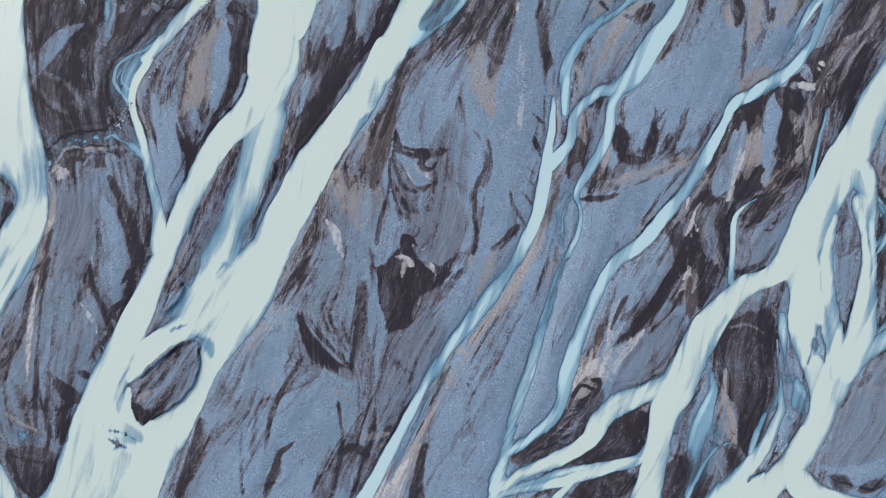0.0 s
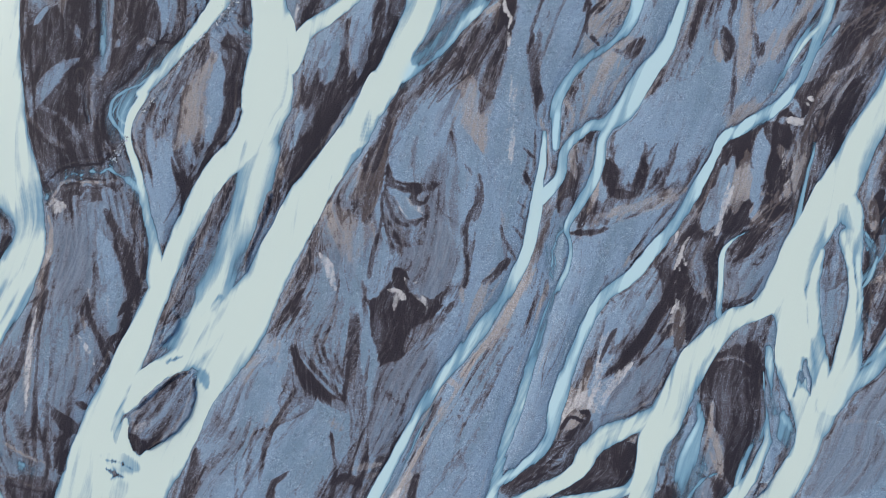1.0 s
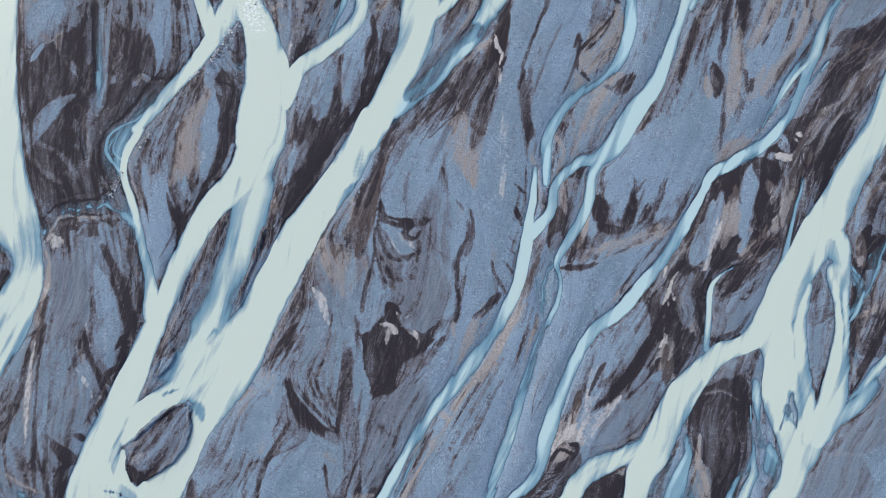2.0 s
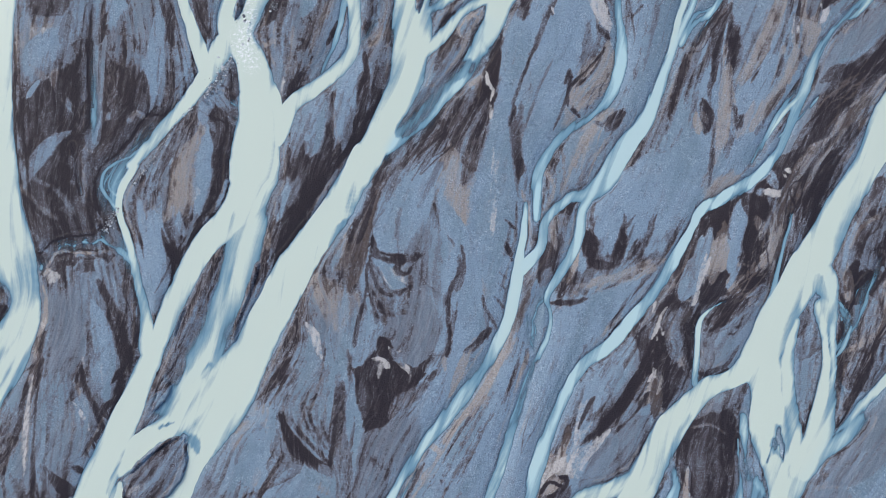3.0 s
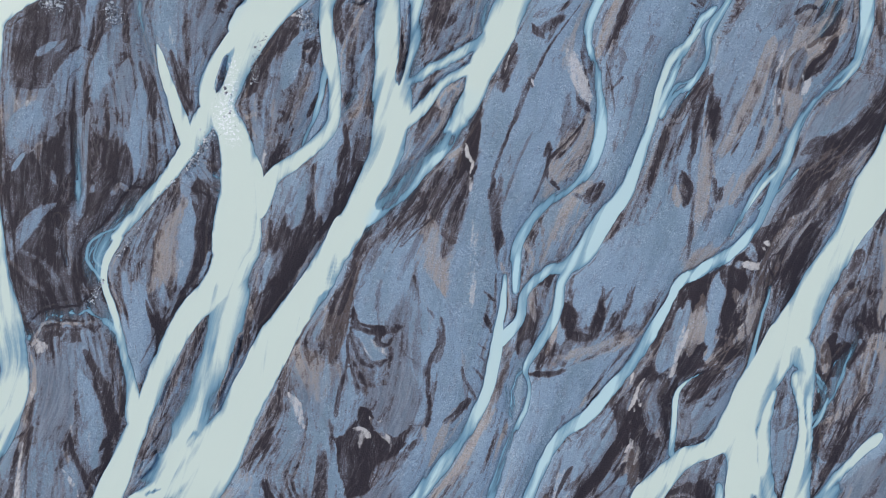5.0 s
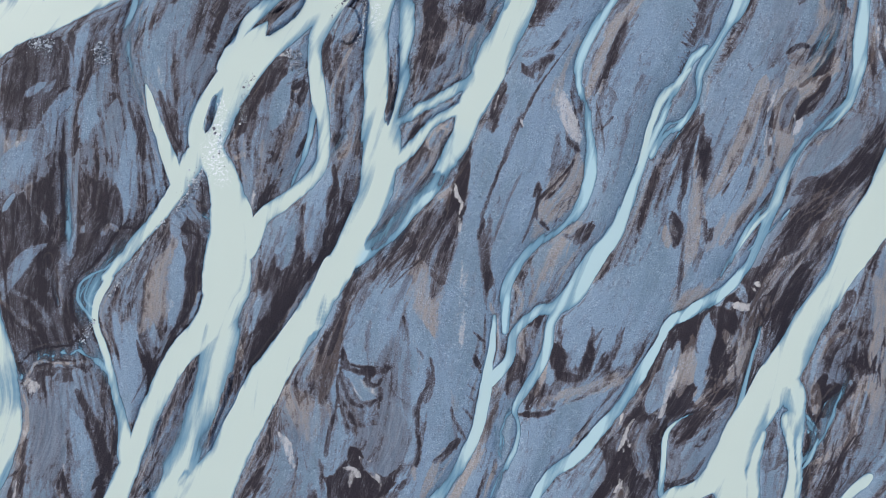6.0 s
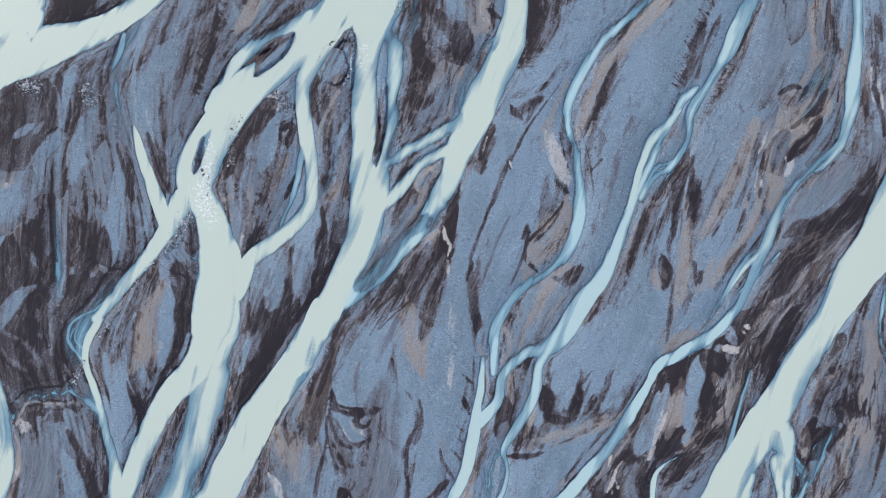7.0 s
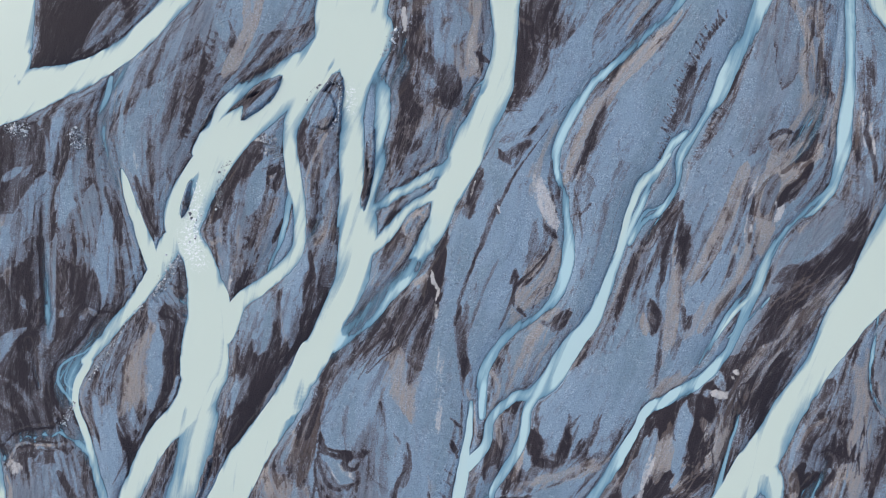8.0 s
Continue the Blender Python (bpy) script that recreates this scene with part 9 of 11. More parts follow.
deposit("D", .8, .2, (-11.3, 62.4, 1.4), (-11.4, 56.6, 1.9), (-12.0, 51.9, 1.6))
deposit("K", .85, .12, (-10.7, 67.0, 0.93), (-10.2, 61.2, 1.2), (-11.4, 54.3, 1.4))
deposit("P", .9, 0.12, (-27.3, 62.1, 0.59), (-27.9, 59.4, 0.71), (-28.2, 57.1, 0.59))
deposit("D", .7, .15, (-27.6, 67.0, 0.94), (-28.3, 62.3, 0.71))
deposit("R", .5, .12, (-25.9, 67.0, 1.2), (-26.5, 62.3, 0.94))
deposit("B", .6, .2, (-20.1, 57.7, 1.9), (-20.8, 53.0, 3.5), (-21.4, 48.3, 2.8))
deposit("K", .9, .12, (-11.8, 93.8, 1.2), (-12.8, 89.9, 1.8), (-11.7, 85.3, 1.4))
deposit("D", .85, .2, (-6.4, 93.8, 1.8), (-6.8, 87.6, 2.3), (-6.5, 80.8, 2.3), (-6.2, 75.0, 1.6), (-9.5, 72.7, 2.8))
deposit("M", .6, 0.12, (-4.8, 84.2, 1.2), (-8.0, 79.6, 0.92), (-8.5, 73.9, 0.93))
deposit("B", .6, 0.12, (-6.5, 84.2, 0.69), (-7.7, 79.6, 0.69), (-8.1, 75.0, 0.58))
deposit("T", .9, 0.12, (-7.4, 91.0, 0.69), (-9.1, 88.2, 0.69), (-10.5, 85.3, 0.69), (-11.4, 82.5, 0.58), (-11.7, 79.1, 0.46))
deposit("T", .6, 0.12, (-7.7, 74.5, 0.46), (-8.9, 71.6, 0.7), (-11.3, 69.9, 0.58))
deposit("R", .9, 0.12, (-8.1, 93.0, 2.3), (-8.7, 91.9, 1.6))
deposit("K", .8, 0.12, (1.0, 89.2, 0.69), (0.7, 84.1, 0.92), (0.0, 78.5, 0.69))
deposit("R", .5, 0.12, (1.3, 87.5, 0.46), (0.7, 81.9, 0.46))
deposit("D", .65, .5, (14.7, 111.0, 4.5), (13.0, 104.3, 6.8), (11.9, 97.6, 7.9), (10.7, 89.8, 6.8), (9.0, 85.2, 3.4))
deposit("K", .85, .3, (17.5, 102.0, 4.5), (18.1, 97.6, 3.4), (15.3, 98.7, 3.4))
deposit("K", .8, .25, (8.8, 101.0, 2.7), (9.6, 96.5, 2.7), (11.9, 95.4, 1.8))
deposit("K", .8, .2, (13.6, 105.4, 2.7), (15.3, 102.0, 1.6))
deposit("T", .7, .25, (14.7, 97.0, 2.3), (13.0, 93.7, 2.3), (11.3, 91.4, 1.1))
deposit("T", .5, .3, (13.6, 112.6, 2.7), (11.3, 109.9, 1.8))
deposit("T", .35, .3, (11.9, 102.1, 1.1), (14.1, 99.8, 0.9))
deposit("B", .7, .4, (18.1, 110.9, 4.5), (20.9, 113.1, 3.4), (14.7, 115.4, 3.4), (17.0, 106.5, 2.7))
deposit("M", .7, .3, (14.7, 88.6, 5.7), (10.7, 84.1, 3.4), (16.9, 92.0, 2.3))
deposit("K", .8, .15, (11.3, 89.2, 1.6), (10.1, 87.5, 0.91))
deposit("T", .95, 0.12, (23.4, 116.4, 0.89), (22.6, 112.5, 1.3), (21.7, 108.7, 2.2), (21.9, 105.3, 2.7), (23.1, 103.1, 1.6))
deposit("P", .6, 0.12, (22.0, 109.8, 0.9), (21.7, 106.4, 1.3), (23.1, 104.2, 0.9))
deposit("K", .9, 0.12, (22.9, 107.0, 0.56), (24.6, 105.8, 1.3), (25.7, 105.1, 0.56))
deposit("G", .8, 0.12, (24.6, 114.1, 1.8), (24.4, 110.3, 2.2))
deposit("T", .8, 0.12, (22.8, 108.1, 0.34), (24.8, 109.2, 0.34))
deposit("K", .95, 0.12, (24.3, 98.6, 1.8), (22.8, 96.4, 1.6), (22.0, 94.2, 0.9))
deposit("T", .8, 0.12, (22.0, 98.6, 0.9), (21.5, 93.1, 0.9))
deposit("K", .97, .15, (32.0, 114.6, 1.3), (33.2, 111.3, 2.9), (32.9, 106.9, 3.3), (31.8, 102.4, 2.7), (30.7, 99.1, 1.8))
deposit("D", .8, .25, (34.8, 108.5, 3.3), (36.0, 105.2, 2.9), (34.3, 100.8, 1.6))
strands("K", .7, 12, (33.2, 110.7, 4.5), (34.9, 107.4, 6.7), (32.7, 101.9, 5.6))
deposit("R", .6, 0.12, (31.7, 113.5, 0.67), (33.2, 112.7, 0.89))
deposit("T", .6, 0.12, (30.7, 100.8, 0.67), (29.9, 98.0, 0.9))
deposit("D", .6, .25, (40.4, 111.2, 2.9), (38.2, 109.0, 2.2))
deposit("D", .75, .12, (35.0, 92.4, 0.67), (32.2, 91.0, 1.6), (28.8, 89.9, 1.6))
deposit("K", .9, 0.12, (27.7, 87.6, 0.9), (28.6, 86.3, 1.8), (29.6, 85.4, 0.9))
deposit("D", .6, .12, (29.9, 84.0, 0.68), (32.7, 87.9, 0.67))
deposit("K", .85, 0.12, (40.5, 96.3, 0.33), (35.0, 89.1, 0.45), (30.7, 83.1, 0.45), (28.3, 78.4, 0.56), (25.8, 73.3, 0.68), (23.8, 68.2, 0.91))
deposit("D", .6, .15, (25.1, 70.5, 1.1), (26.0, 73.9, 0.91))
deposit("K", .9, 0.12, (22.8, 83.5, 0.68), (22.2, 80.7, 1.4), (21.7, 77.5, 1.4))
deposit("P", .8, 0.12, (22.6, 81.6, 0.45), (22.1, 79.5, 0.57), (21.7, 77.9, 0.45))
deposit("K", .9, 0.12, (27.2, 75.9, 0.79))
deposit("P", 1, 0.12, (27.6, 75.9, 0.45))
deposit("T", .9, 0.12, (38.9, 93.5, 1.1), (37.4, 90.2, 1.3), (36.1, 86.8, 1.1), (34.8, 82.3, 1.8), (33.9, 79.5, 1.6))
deposit("R", .6, 0.12, (38.1, 92.4, 0.56), (36.3, 87.4, 0.56))
deposit("P", .85, 0.12, (35.6, 80.6, 1.1), (36.4, 78.4, 2), (37.5, 75.6, 2.5), (38.8, 73.3, 2), (39.0, 72.2, 0.56))
deposit("T", .5, .2, (35.0, 77.3, 1.1), (36.8, 73.9, 0.9))
deposit("D", .5, 0.12, (31.7, 80.7, 0.9), (33.9, 81.8, 0.9))
deposit("T", .9, 0.12, (47.4, 97.3, 1.3), (45.0, 92.9, 1.6), (43.0, 89.0, 2), (41.7, 85.1, 1.8), (40.6, 81.2, 0.67))
deposit("D", 0.68, 0.12, (47.6, 94.5, 0.33), (44.5, 88.4, 0.45), (42.3, 83.4, 0.45), (41.2, 80.1, 0.45))
deposit("D", 0.51, 0.12, (38.8, 94.1, 0.45), (40.0, 92.9, 0.67))
deposit("D", .8, .12, (10.7, 74.5, 1.6), (11.8, 71.6, 1.8), (11.2, 68.2, 1.8))
deposit("T", .8, 0.12, (9.2, 73.7, 0.46), (10.3, 75.3, 0.57), (13.5, 74.5, 0.46))
deposit("T", .8, 0.12, (8.4, 72.2, 0.46), (9.5, 69.3, 0.46))
strands("T", .6, 8, (14.7, 76.2, 3.4), (10.7, 72.7, 4.6), (8.9, 68.2, 3.4))
deposit("D", .85, 0.12, (14.7, 76.2, 1.4), (16.9, 78.4, 0.91))
deposit("R", .8, 0.12, (10.7, 83.0, 1.4), (12.4, 81.3, 1.8))
deposit("K", .9, 0.12, (17.2, 76.2, 0.91), (16.9, 71.6, 0.8))
deposit("K", .95, .12, (16.4, 67.6, 1.6), (15.8, 63.6, 1.6), (14.7, 59.0, 1.4))
deposit("D", 0.77, 0.12, (14.1, 64.2, 0.57), (14.4, 61.3, 0.57))
deposit("P", 1, 0.12, (14.0, 63.4, 0.46), (14.4, 61.5, 0.8), (15.3, 59.9, 0.69), (15.0, 58.1, 0.34))
deposit("P", .5, .2, (14.9, 56.7, 0.46), (15.0, 49.8, 0.69), (15.6, 39.3, 1.2), (15.3, 31.2, 0.93))
deposit("R", .8, .2, (12.4, 61.3, 1.1), (11.2, 55.5, 1.8))
deposit("K", .85, .15, (6.6, 59.0, 0.92), (3.7, 54.9, 1.2), (1.4, 50.8, 1.2))
strands("K", .7, 14, (11.2, 59.0, 5.7), (4.3, 50.9, 6.9), (-2.8, 41.5, 5.8))
deposit("D", .8, .3, (9.5, 56.7, 5.8), (8.9, 52.1, 5.8), (10.6, 48.6, 4.6))
strands("D", .6, 6, (38.5, 64.8, 3.4), (34.0, 60.2, 5.7), (31.2, 55.7, 4.5))
deposit("K", .9, 0.12, (31.2, 62.5, 0.45), (30.4, 59.1, 0.57), (30.9, 56.8, 1.1), (32.9, 54.7, 0.57))
deposit("D", .6, .2, (40.8, 54.6, 2.3), (39.2, 52.3, 1.6), (36.3, 53.4, 0.91))
strands("T", .7, 8, (39.2, 53.4, 2.7), (36.4, 47.6, 4.5), (33.0, 40.7, 3.4))
deposit("B", .7, .3, (26.1, 63.6, 4.5), (24.4, 56.8, 4.6), (22.7, 52.2, 2.3))
deposit("D", 0.68, 0.12, (27.2, 65.9, 0.34), (23.8, 57.9, 0.46), (21.0, 49.8, 0.46))
deposit("T", .9, 0.12, (55.7, 115.9, 2.2), (53.6, 113.2, 1.3), (52.3, 110.5, 0.88))
deposit("D", .7, .12, (52.5, 108.8, 1.1), (54.2, 111.0, 1.5), (56.3, 113.7, 1.1))
deposit("D", 0.59, 0.12, (50.9, 106.7, 0.66), (52.8, 108.8, 0.44))
deposit("M", .7, .15, (56.9, 112.1, 1.1), (55.3, 109.4, 1.1))
deposit("T", .9, 0.12, (62.8, 114.7, 0.65), (59.6, 109.8, 1.3), (55.9, 105.5, 1.8), (52.1, 101.7, 1.8), (48.8, 98.4, 2), (46.6, 95.7, 2))
deposit("R", .8, 0.12, (51.0, 99.5, 1.3), (48.8, 97.3, 1.5), (47.2, 94.6, 1.1))
deposit("D", 0.68, 0.12, (64.7, 115.8, 0.33), (60.2, 109.1, 0.33), (55.9, 104.1, 0.33), (52.1, 100.4, 0.44), (49.4, 95.6, 0.55))
deposit("K", .85, 0.12, (48.1, 95.7, 0.89), (46.3, 92.3, 1.1), (44.5, 89.0, 0.67))
deposit("D", .85, .15, (68.5, 104.8, 0.87), (66.9, 100.5, 2), (65.0, 96.1, 2.4), (63.2, 92.2, 2))
deposit("K", .8, 0.12, (67.2, 102.7, 0.65), (65.3, 97.7, 0.66), (64.3, 93.3, 0.88))
deposit("D", .7, .15, (78.1, 111.3, 0.86), (76.0, 106.9, 1.1), (73.4, 100.4, 1.3), (70.8, 93.8, 1.3), (68.2, 89.4, 1.3), (65.2, 84.5, 1.1))
strands("K", .6, 10, (77.0, 110.2, 1.5), (72.4, 98.2, 2.6), (67.1, 87.2, 2.6))
deposit("G", .55, .5, (80.8, 110.1, 6.5), (81.5, 103.6, 7.6), (79.0, 96.0, 5.4), (76.9, 90.5, 4.4))
deposit("M", .5, .4, (84.0, 112.3, 3.2), (84.1, 105.7, 3.2))
deposit("D", .6, .25, (76.8, 93.8, 1.5), (76.4, 89.4, 1.5))
deposit("K", .7, 0.12, (72.9, 87.0, 0.87))
deposit("T", .9, 0.12, (84.4, 116.0, 1.3), (86.1, 112.2, 1.5), (87.6, 106.8, 1.7), (88.1, 101.4, 1.9), (87.8, 96.4, 1.5))
deposit("R", .9, 0.12, (83.9, 115.7, 0.86), (85.3, 113.3, 0.54))
deposit("T", .8, 0.12, (89.1, 115.4, 1.1), (89.9, 110.0, 1.1), (89.8, 103.5, 0.64))
deposit("G", .6, 0.12, (87.6, 105.7, 1.1), (88.2, 99.2, 1.3))
strands("R", .6, 8, (88.2, 114.4, 4.3), (88.4, 105.7, 3.2), (88.6, 99.2, 2.6))
deposit("T", .9, 0.12, (87.1, 95.4, 1.1), (85.0, 92.1, 1.3), (82.9, 88.8, 2.6), (80.8, 85.0, 2.4))
deposit("R", .9, 0.12, (81.5, 88.8, 2.2), (82.9, 88.0, 1.5))
deposit("K", .9, 0.12, (80.4, 89.9, 0.65), (82.9, 91.3, 1.1), (84.5, 91.0, 0.65))
deposit("K", .95, 0.12, (89.4, 89.9, 0.86), (88.1, 87.1, 1.5), (85.7, 84.9, 1.1), (83.0, 83.3, 0.54))
deposit("D", 0.68, 0.12, (90.4, 94.2, 0.43), (88.8, 91.0, 0.65))
deposit("R", .85, 0.12, (87.9, 84.9, 1.1), (85.8, 83.8, 0.65))
deposit("T", .9, .12, (84.1, 84.9, 2.2), (81.5, 81.6, 3), (79.4, 77.8, 2.6), (78.9, 73.9, 2.2))
deposit("T", .9, .12, (75.4, 83.9, 1.5), (73.9, 79.4, 1.8), (72.8, 75.0, 2), (70.5, 69.9, 2.2))
deposit("T", .6, 0.12, (78.1, 83.9, 1.5), (76.6, 80.5, 1.1))
deposit("D", .7, .12, (76.0, 80.5, 1.1), (75.0, 75.0, 1.1), (74.1, 69.4, 1.3))
deposit("D", 0.68, 0.12, (73.9, 78.3, 0.55), (77.2, 78.9, 0.55), (76.2, 72.2, 0.66))
deposit("B", .7, .12, (90.1, 84.9, 1.5), (88.0, 81.1, 1.7), (86.4, 78.3, 1.1))
deposit("P", .85, 0.12, (81.8, 77.2, 0.87), (82.9, 75.9, 1.3), (82.5, 74.4, 0.55))
deposit("P", .7, 0.12, (76.3, 78.3, 0.66), (77.1, 79.4, 0.44))
deposit("P", .8, 0.12, (76.2, 73.9, 0.55), (76.5, 72.7, 0.55))
deposit("D", 0.68, 0.12, (80.2, 79.4, 0.44), (81.0, 76.1, 0.65), (80.0, 73.9, 0.55))
deposit("T", .7, 0.12, (94.5, 110.0, 0.64), (94.1, 102.4, 0.75), (93.2, 95.9, 1.1), (92.6, 91.5, 1.3), (93.7, 88.2, 0.86))
deposit("B", .5, 0.12, (93.5, 110.0, 0.64), (92.8, 102.4, 0.64))
deposit("D", .8, .12, (96.6, 112.1, 1.1), (97.4, 105.6, 1.3), (98.1, 99.1, 1.1))
deposit("K", .85, 0.12, (99.2, 104.5, 0.85), (99.8, 100.2, 0.85))
deposit("R", .5, .15, (96.8, 94.7, 1.1), (97.5, 88.2, 1.5))
deposit("K", .9, 0.12, (98.7, 90.9, 1.1), (100.3, 85.4, 1.1), (100.7, 81.6, 0.65))
deposit("P", .95, 0.12, (99.1, 94.7, 0.54), (99.3, 92.0, 0.75), (100.0, 88.7, 0.64), (100.4, 86.5, 0.43))
deposit("G", .8, .12, (96.6, 83.8, 1.1), (99.3, 80.5, 1.7), (100.0, 75.0, 1.5))
deposit("T", .7, 0.12, (99.8, 84.9, 0.32), (100.6, 79.4, 0.43), (100.1, 72.7, 0.43))
deposit("D", .8, .2, (95.6, 78.3, 2.2), (97.9, 73.3, 2.2), (96.4, 69.4, 1.5))
deposit("G", .6, .3, (93.0, 74.4, 4.3), (91.0, 70.5, 4.3))
deposit("K", .7, .12, (91.8, 80.5, 0.65), (93.5, 78.3, 0.65))
deposit("D", .7, .2, (91.6, 68.3, 2.2), (94.8, 70.5, 2.2))
deposit("R", .4, 0.12, (92.5, 72.7, 1.5))
deposit("M", .7, .2, (84.4, 72.7, 3.3), (82.8, 69.4, 3.3))
deposit("T", .9, 0.12, (62.7, 68.3, 1.8), (62.5, 62.6, 2), (62.1, 57.0, 2), (61.1, 51.3, 1.3))
deposit("D", 0.72, 0.12, (61.5, 67.7, 0.44), (61.4, 62.6, 0.56), (60.5, 59.8, 0.45))
deposit("D", 0.68, 0.12, (63.7, 64.9, 0.55), (63.5, 59.2, 0.56), (63.8, 54.7, 0.56))
deposit("B", .9, .12, (68.7, 63.8, 1.1), (67.4, 59.8, 1.8), (65.7, 56.4, 2.2))
deposit("R", .8, .15, (70.6, 68.3, 1.5), (68.6, 64.9, 1.1), (67.0, 62.6, 0.89))
deposit("R", .8, .15, (73.9, 64.9, 1.5), (72.0, 60.4, 1.5), (70.4, 57.0, 0.89))
deposit("T", .8, .12, (74.1, 68.3, 1.1), (75.3, 63.8, 1.1))
deposit("D", 0.68, 0.12, (75.4, 68.3, 0.55), (72.5, 62.1, 0.55), (70.1, 58.1, 0.44))
deposit("T", .6, 0.12, (67.6, 61.5, 0.44), (71.4, 66.6, 0.44))
deposit("D", .7, .15, (77.5, 61.5, 1.3), (74.3, 57.0, 1.5), (71.1, 52.5, 1.1))
deposit("D", 0.77, 0.12, (74.1, 66.0, 0.33), (73.9, 63.8, 0.44))
deposit("G", .7, .15, (83.5, 64.9, 3.3), (81.9, 60.4, 1.8))
deposit("K", .95, .2, (95.9, 68.3, 2.6), (92.7, 65.0, 4.3), (88.5, 61.6, 4.4), (84.7, 58.2, 3.3))
deposit("R", .6, .12, (90.7, 59.4, 1.5), (85.4, 54.8, 1.5), (81.1, 50.3, 1.1))
deposit("T", .6, 0.12, (94.9, 63.8, 0.87), (91.8, 60.5, 0.87))
deposit("R", .7, 0.12, (92.9, 59.4, 1.1), (91.3, 57.1, 0.87))
strands("R", .7, 12, (92.8, 63.8, 6.5), (85.4, 54.8, 6.6), (79.0, 45.7, 5.5))
strands("T", .5, 10, (89.6, 59.3, 5.5), (83.3, 50.3, 6.6), (77.9, 42.3, 5.5))
deposit("K", .85, .15, (83.2, 54.8, 1.8), (87.5, 57.1, 1.5), (79.9, 52.0, 1.1))
deposit("T", .9, 0.12, (100.3, 48.2, 0.87), (99.9, 43.6, 1.5), (99.1, 39.1, 2), (98.5, 34.6, 2.2))
deposit("T", .9, 0.12, (98.6, 31.1, 2.6), (97.6, 26.6, 2.9), (96.6, 23.1, 2.4))
deposit("K", .8, 0.12, (98.3, 28.8, 0.66), (97.1, 26.0, 1.1), (96.5, 28.3, 0.66))
strands("K", .7, 8, (100.0, 39.1, 4.4), (98.1, 28.8, 5.5), (97.2, 19.7, 4.4))
deposit("G", .8, .12, (102.6, 45.4, 2.2), (103.4, 41.4, 2.2), (103.1, 37.5, 1.5))
deposit("D", 0.68, 0.12, (101.4, 45.9, 0.65), (101.9, 40.3, 0.65), (102.3, 36.3, 0.65))
deposit("K", .9, .15, (93.4, 41.3, 2.2), (91.3, 35.6, 1.8), (89.2, 31.0, 0.88))
deposit("M", .8, .2, (91.4, 32.2, 2.6), (88.7, 29.9, 3.3), (87.7, 26.4, 2.7))
deposit("K", .95, 0.12, (87.0, 22.4, 2.2), (88.3, 24.7, 1.1), (86.4, 20.0, 1.3))
deposit("K", .85, .2, (93.7, 29.9, 2.2), (92.1, 25.3, 2.6), (91.7, 20.7, 3.3))
deposit("D", .7, .3, (94.4, 44.7, 2.2), (96.7, 41.4, 1.5))
deposit("T", .5, 0.12, (90.2, 35.0, 0.44), (92.4, 37.9, 0.55), (94.5, 40.2, 0.44))
deposit("D", .85, .2, (77.6, 15.6, 2.7), (78.2, 7.7, 5), (77.3, -1.4, 3.4), (78.0, -9.4, 1.8))
deposit("M", .6, .15, (78.7, 11.1, 1.6), (77.6, 3.1, 1.8), (77.0, -4.8, 1.1))
deposit("K", .8, .12, (76.2, -3.7, 0.91), (76.6, -9.4, 1.1))
deposit("M", .8, .2, (90.7, 31.7, 4.5), (91.3, 26.0, 3.8))
deposit("K", .95, .12, (87.8, 21.4, 2.9), (89.5, 17.8, 1.8), (86.5, 16.8, 0.68))
deposit("K", .9, .15, (94.1, 27.1, 3.4), (95.2, 23.7, 2.3), (92.4, 21.4, 1.1))
deposit("T", .7, .12, (86.5, 23.1, 1.4), (86.9, 18.5, 1.8))
deposit("D", .85, .3, (94.6, 18.0, 5.6), (91.2, 10.0, 6.8), (87.8, 2.0, 5.6), (94.6, 6.6, 4.5))
deposit("T", .9, 0.12, (96.0, 24.8, 1.1), (94.4, 18.0, 1.4), (93.7, 12.9, 1.6), (90.3, 9.4, 1.4), (86.2, 7.3, 0.79))
strands("T", .6, 12, (95.8, 21.4, 5.6), (90.0, 6.6, 7.9), (85.5, -3.7, 4.5))
strands("K", .7, 8, (93.5, 16.9, 6.8), (87.7, -1.4, 5.6))
deposit("K", .8, .12, (91.2, 5.5, 1.1), (88.9, 0.9, 1.6), (86.0, -3.7, 1.4))
deposit("T", .8, 0.12, (92.4, 34.5, 0.68), (89.0, 31.7, 0.79), (87.0, 28.2, 0.57))
deposit("G", .8, .3, (97.3, -2.4, 5.6), (92.2, -9.3, 9), (86.6, -15.0, 7.9))
deposit("D", .5, .2, (88.8, -13.6, 1.8), (86.6, -14.8, 1.1))
deposit("M", .9, 0.12, (66.3, 13.9, 4.1), (61.9, 9.3, 5), (59.4, 5.9, 3.2))
deposit("D", .8, .15, (58.3, 12.1, 1.8), (61.7, 14.4, 3.4), (65.1, 16.7, 2.3))
strands("K", .6, 8, (68.6, 17.9, 3.4), (62.9, 13.3, 4.5), (58.3, 9.9, 3.4))
deposit("P", .5, 0.12, (57.2, 7.6, 0.46), (59.4, 4.3, 0.57), (61.9, 5.3, 0.45))
deposit("K", .9, .12, (56.6, 15.6, 0.91), (56.3, 9.8, 1.1), (56.9, 6.4, 0.8))
deposit("D", .9, .2, (52.6, 13.3, 3.4), (51.5, 7.5, 3.4), (49.2, 3.0, 2.3))
deposit("R", .8, .2, (53.8, 14.4, 2.3), (50.9, 10.4, 2.3))
deposit("P", .6, 0.12, (47.8, 3.2, 1.1), (49.0, 1.2, 1.1), (48.3, -1.0, 0.57))
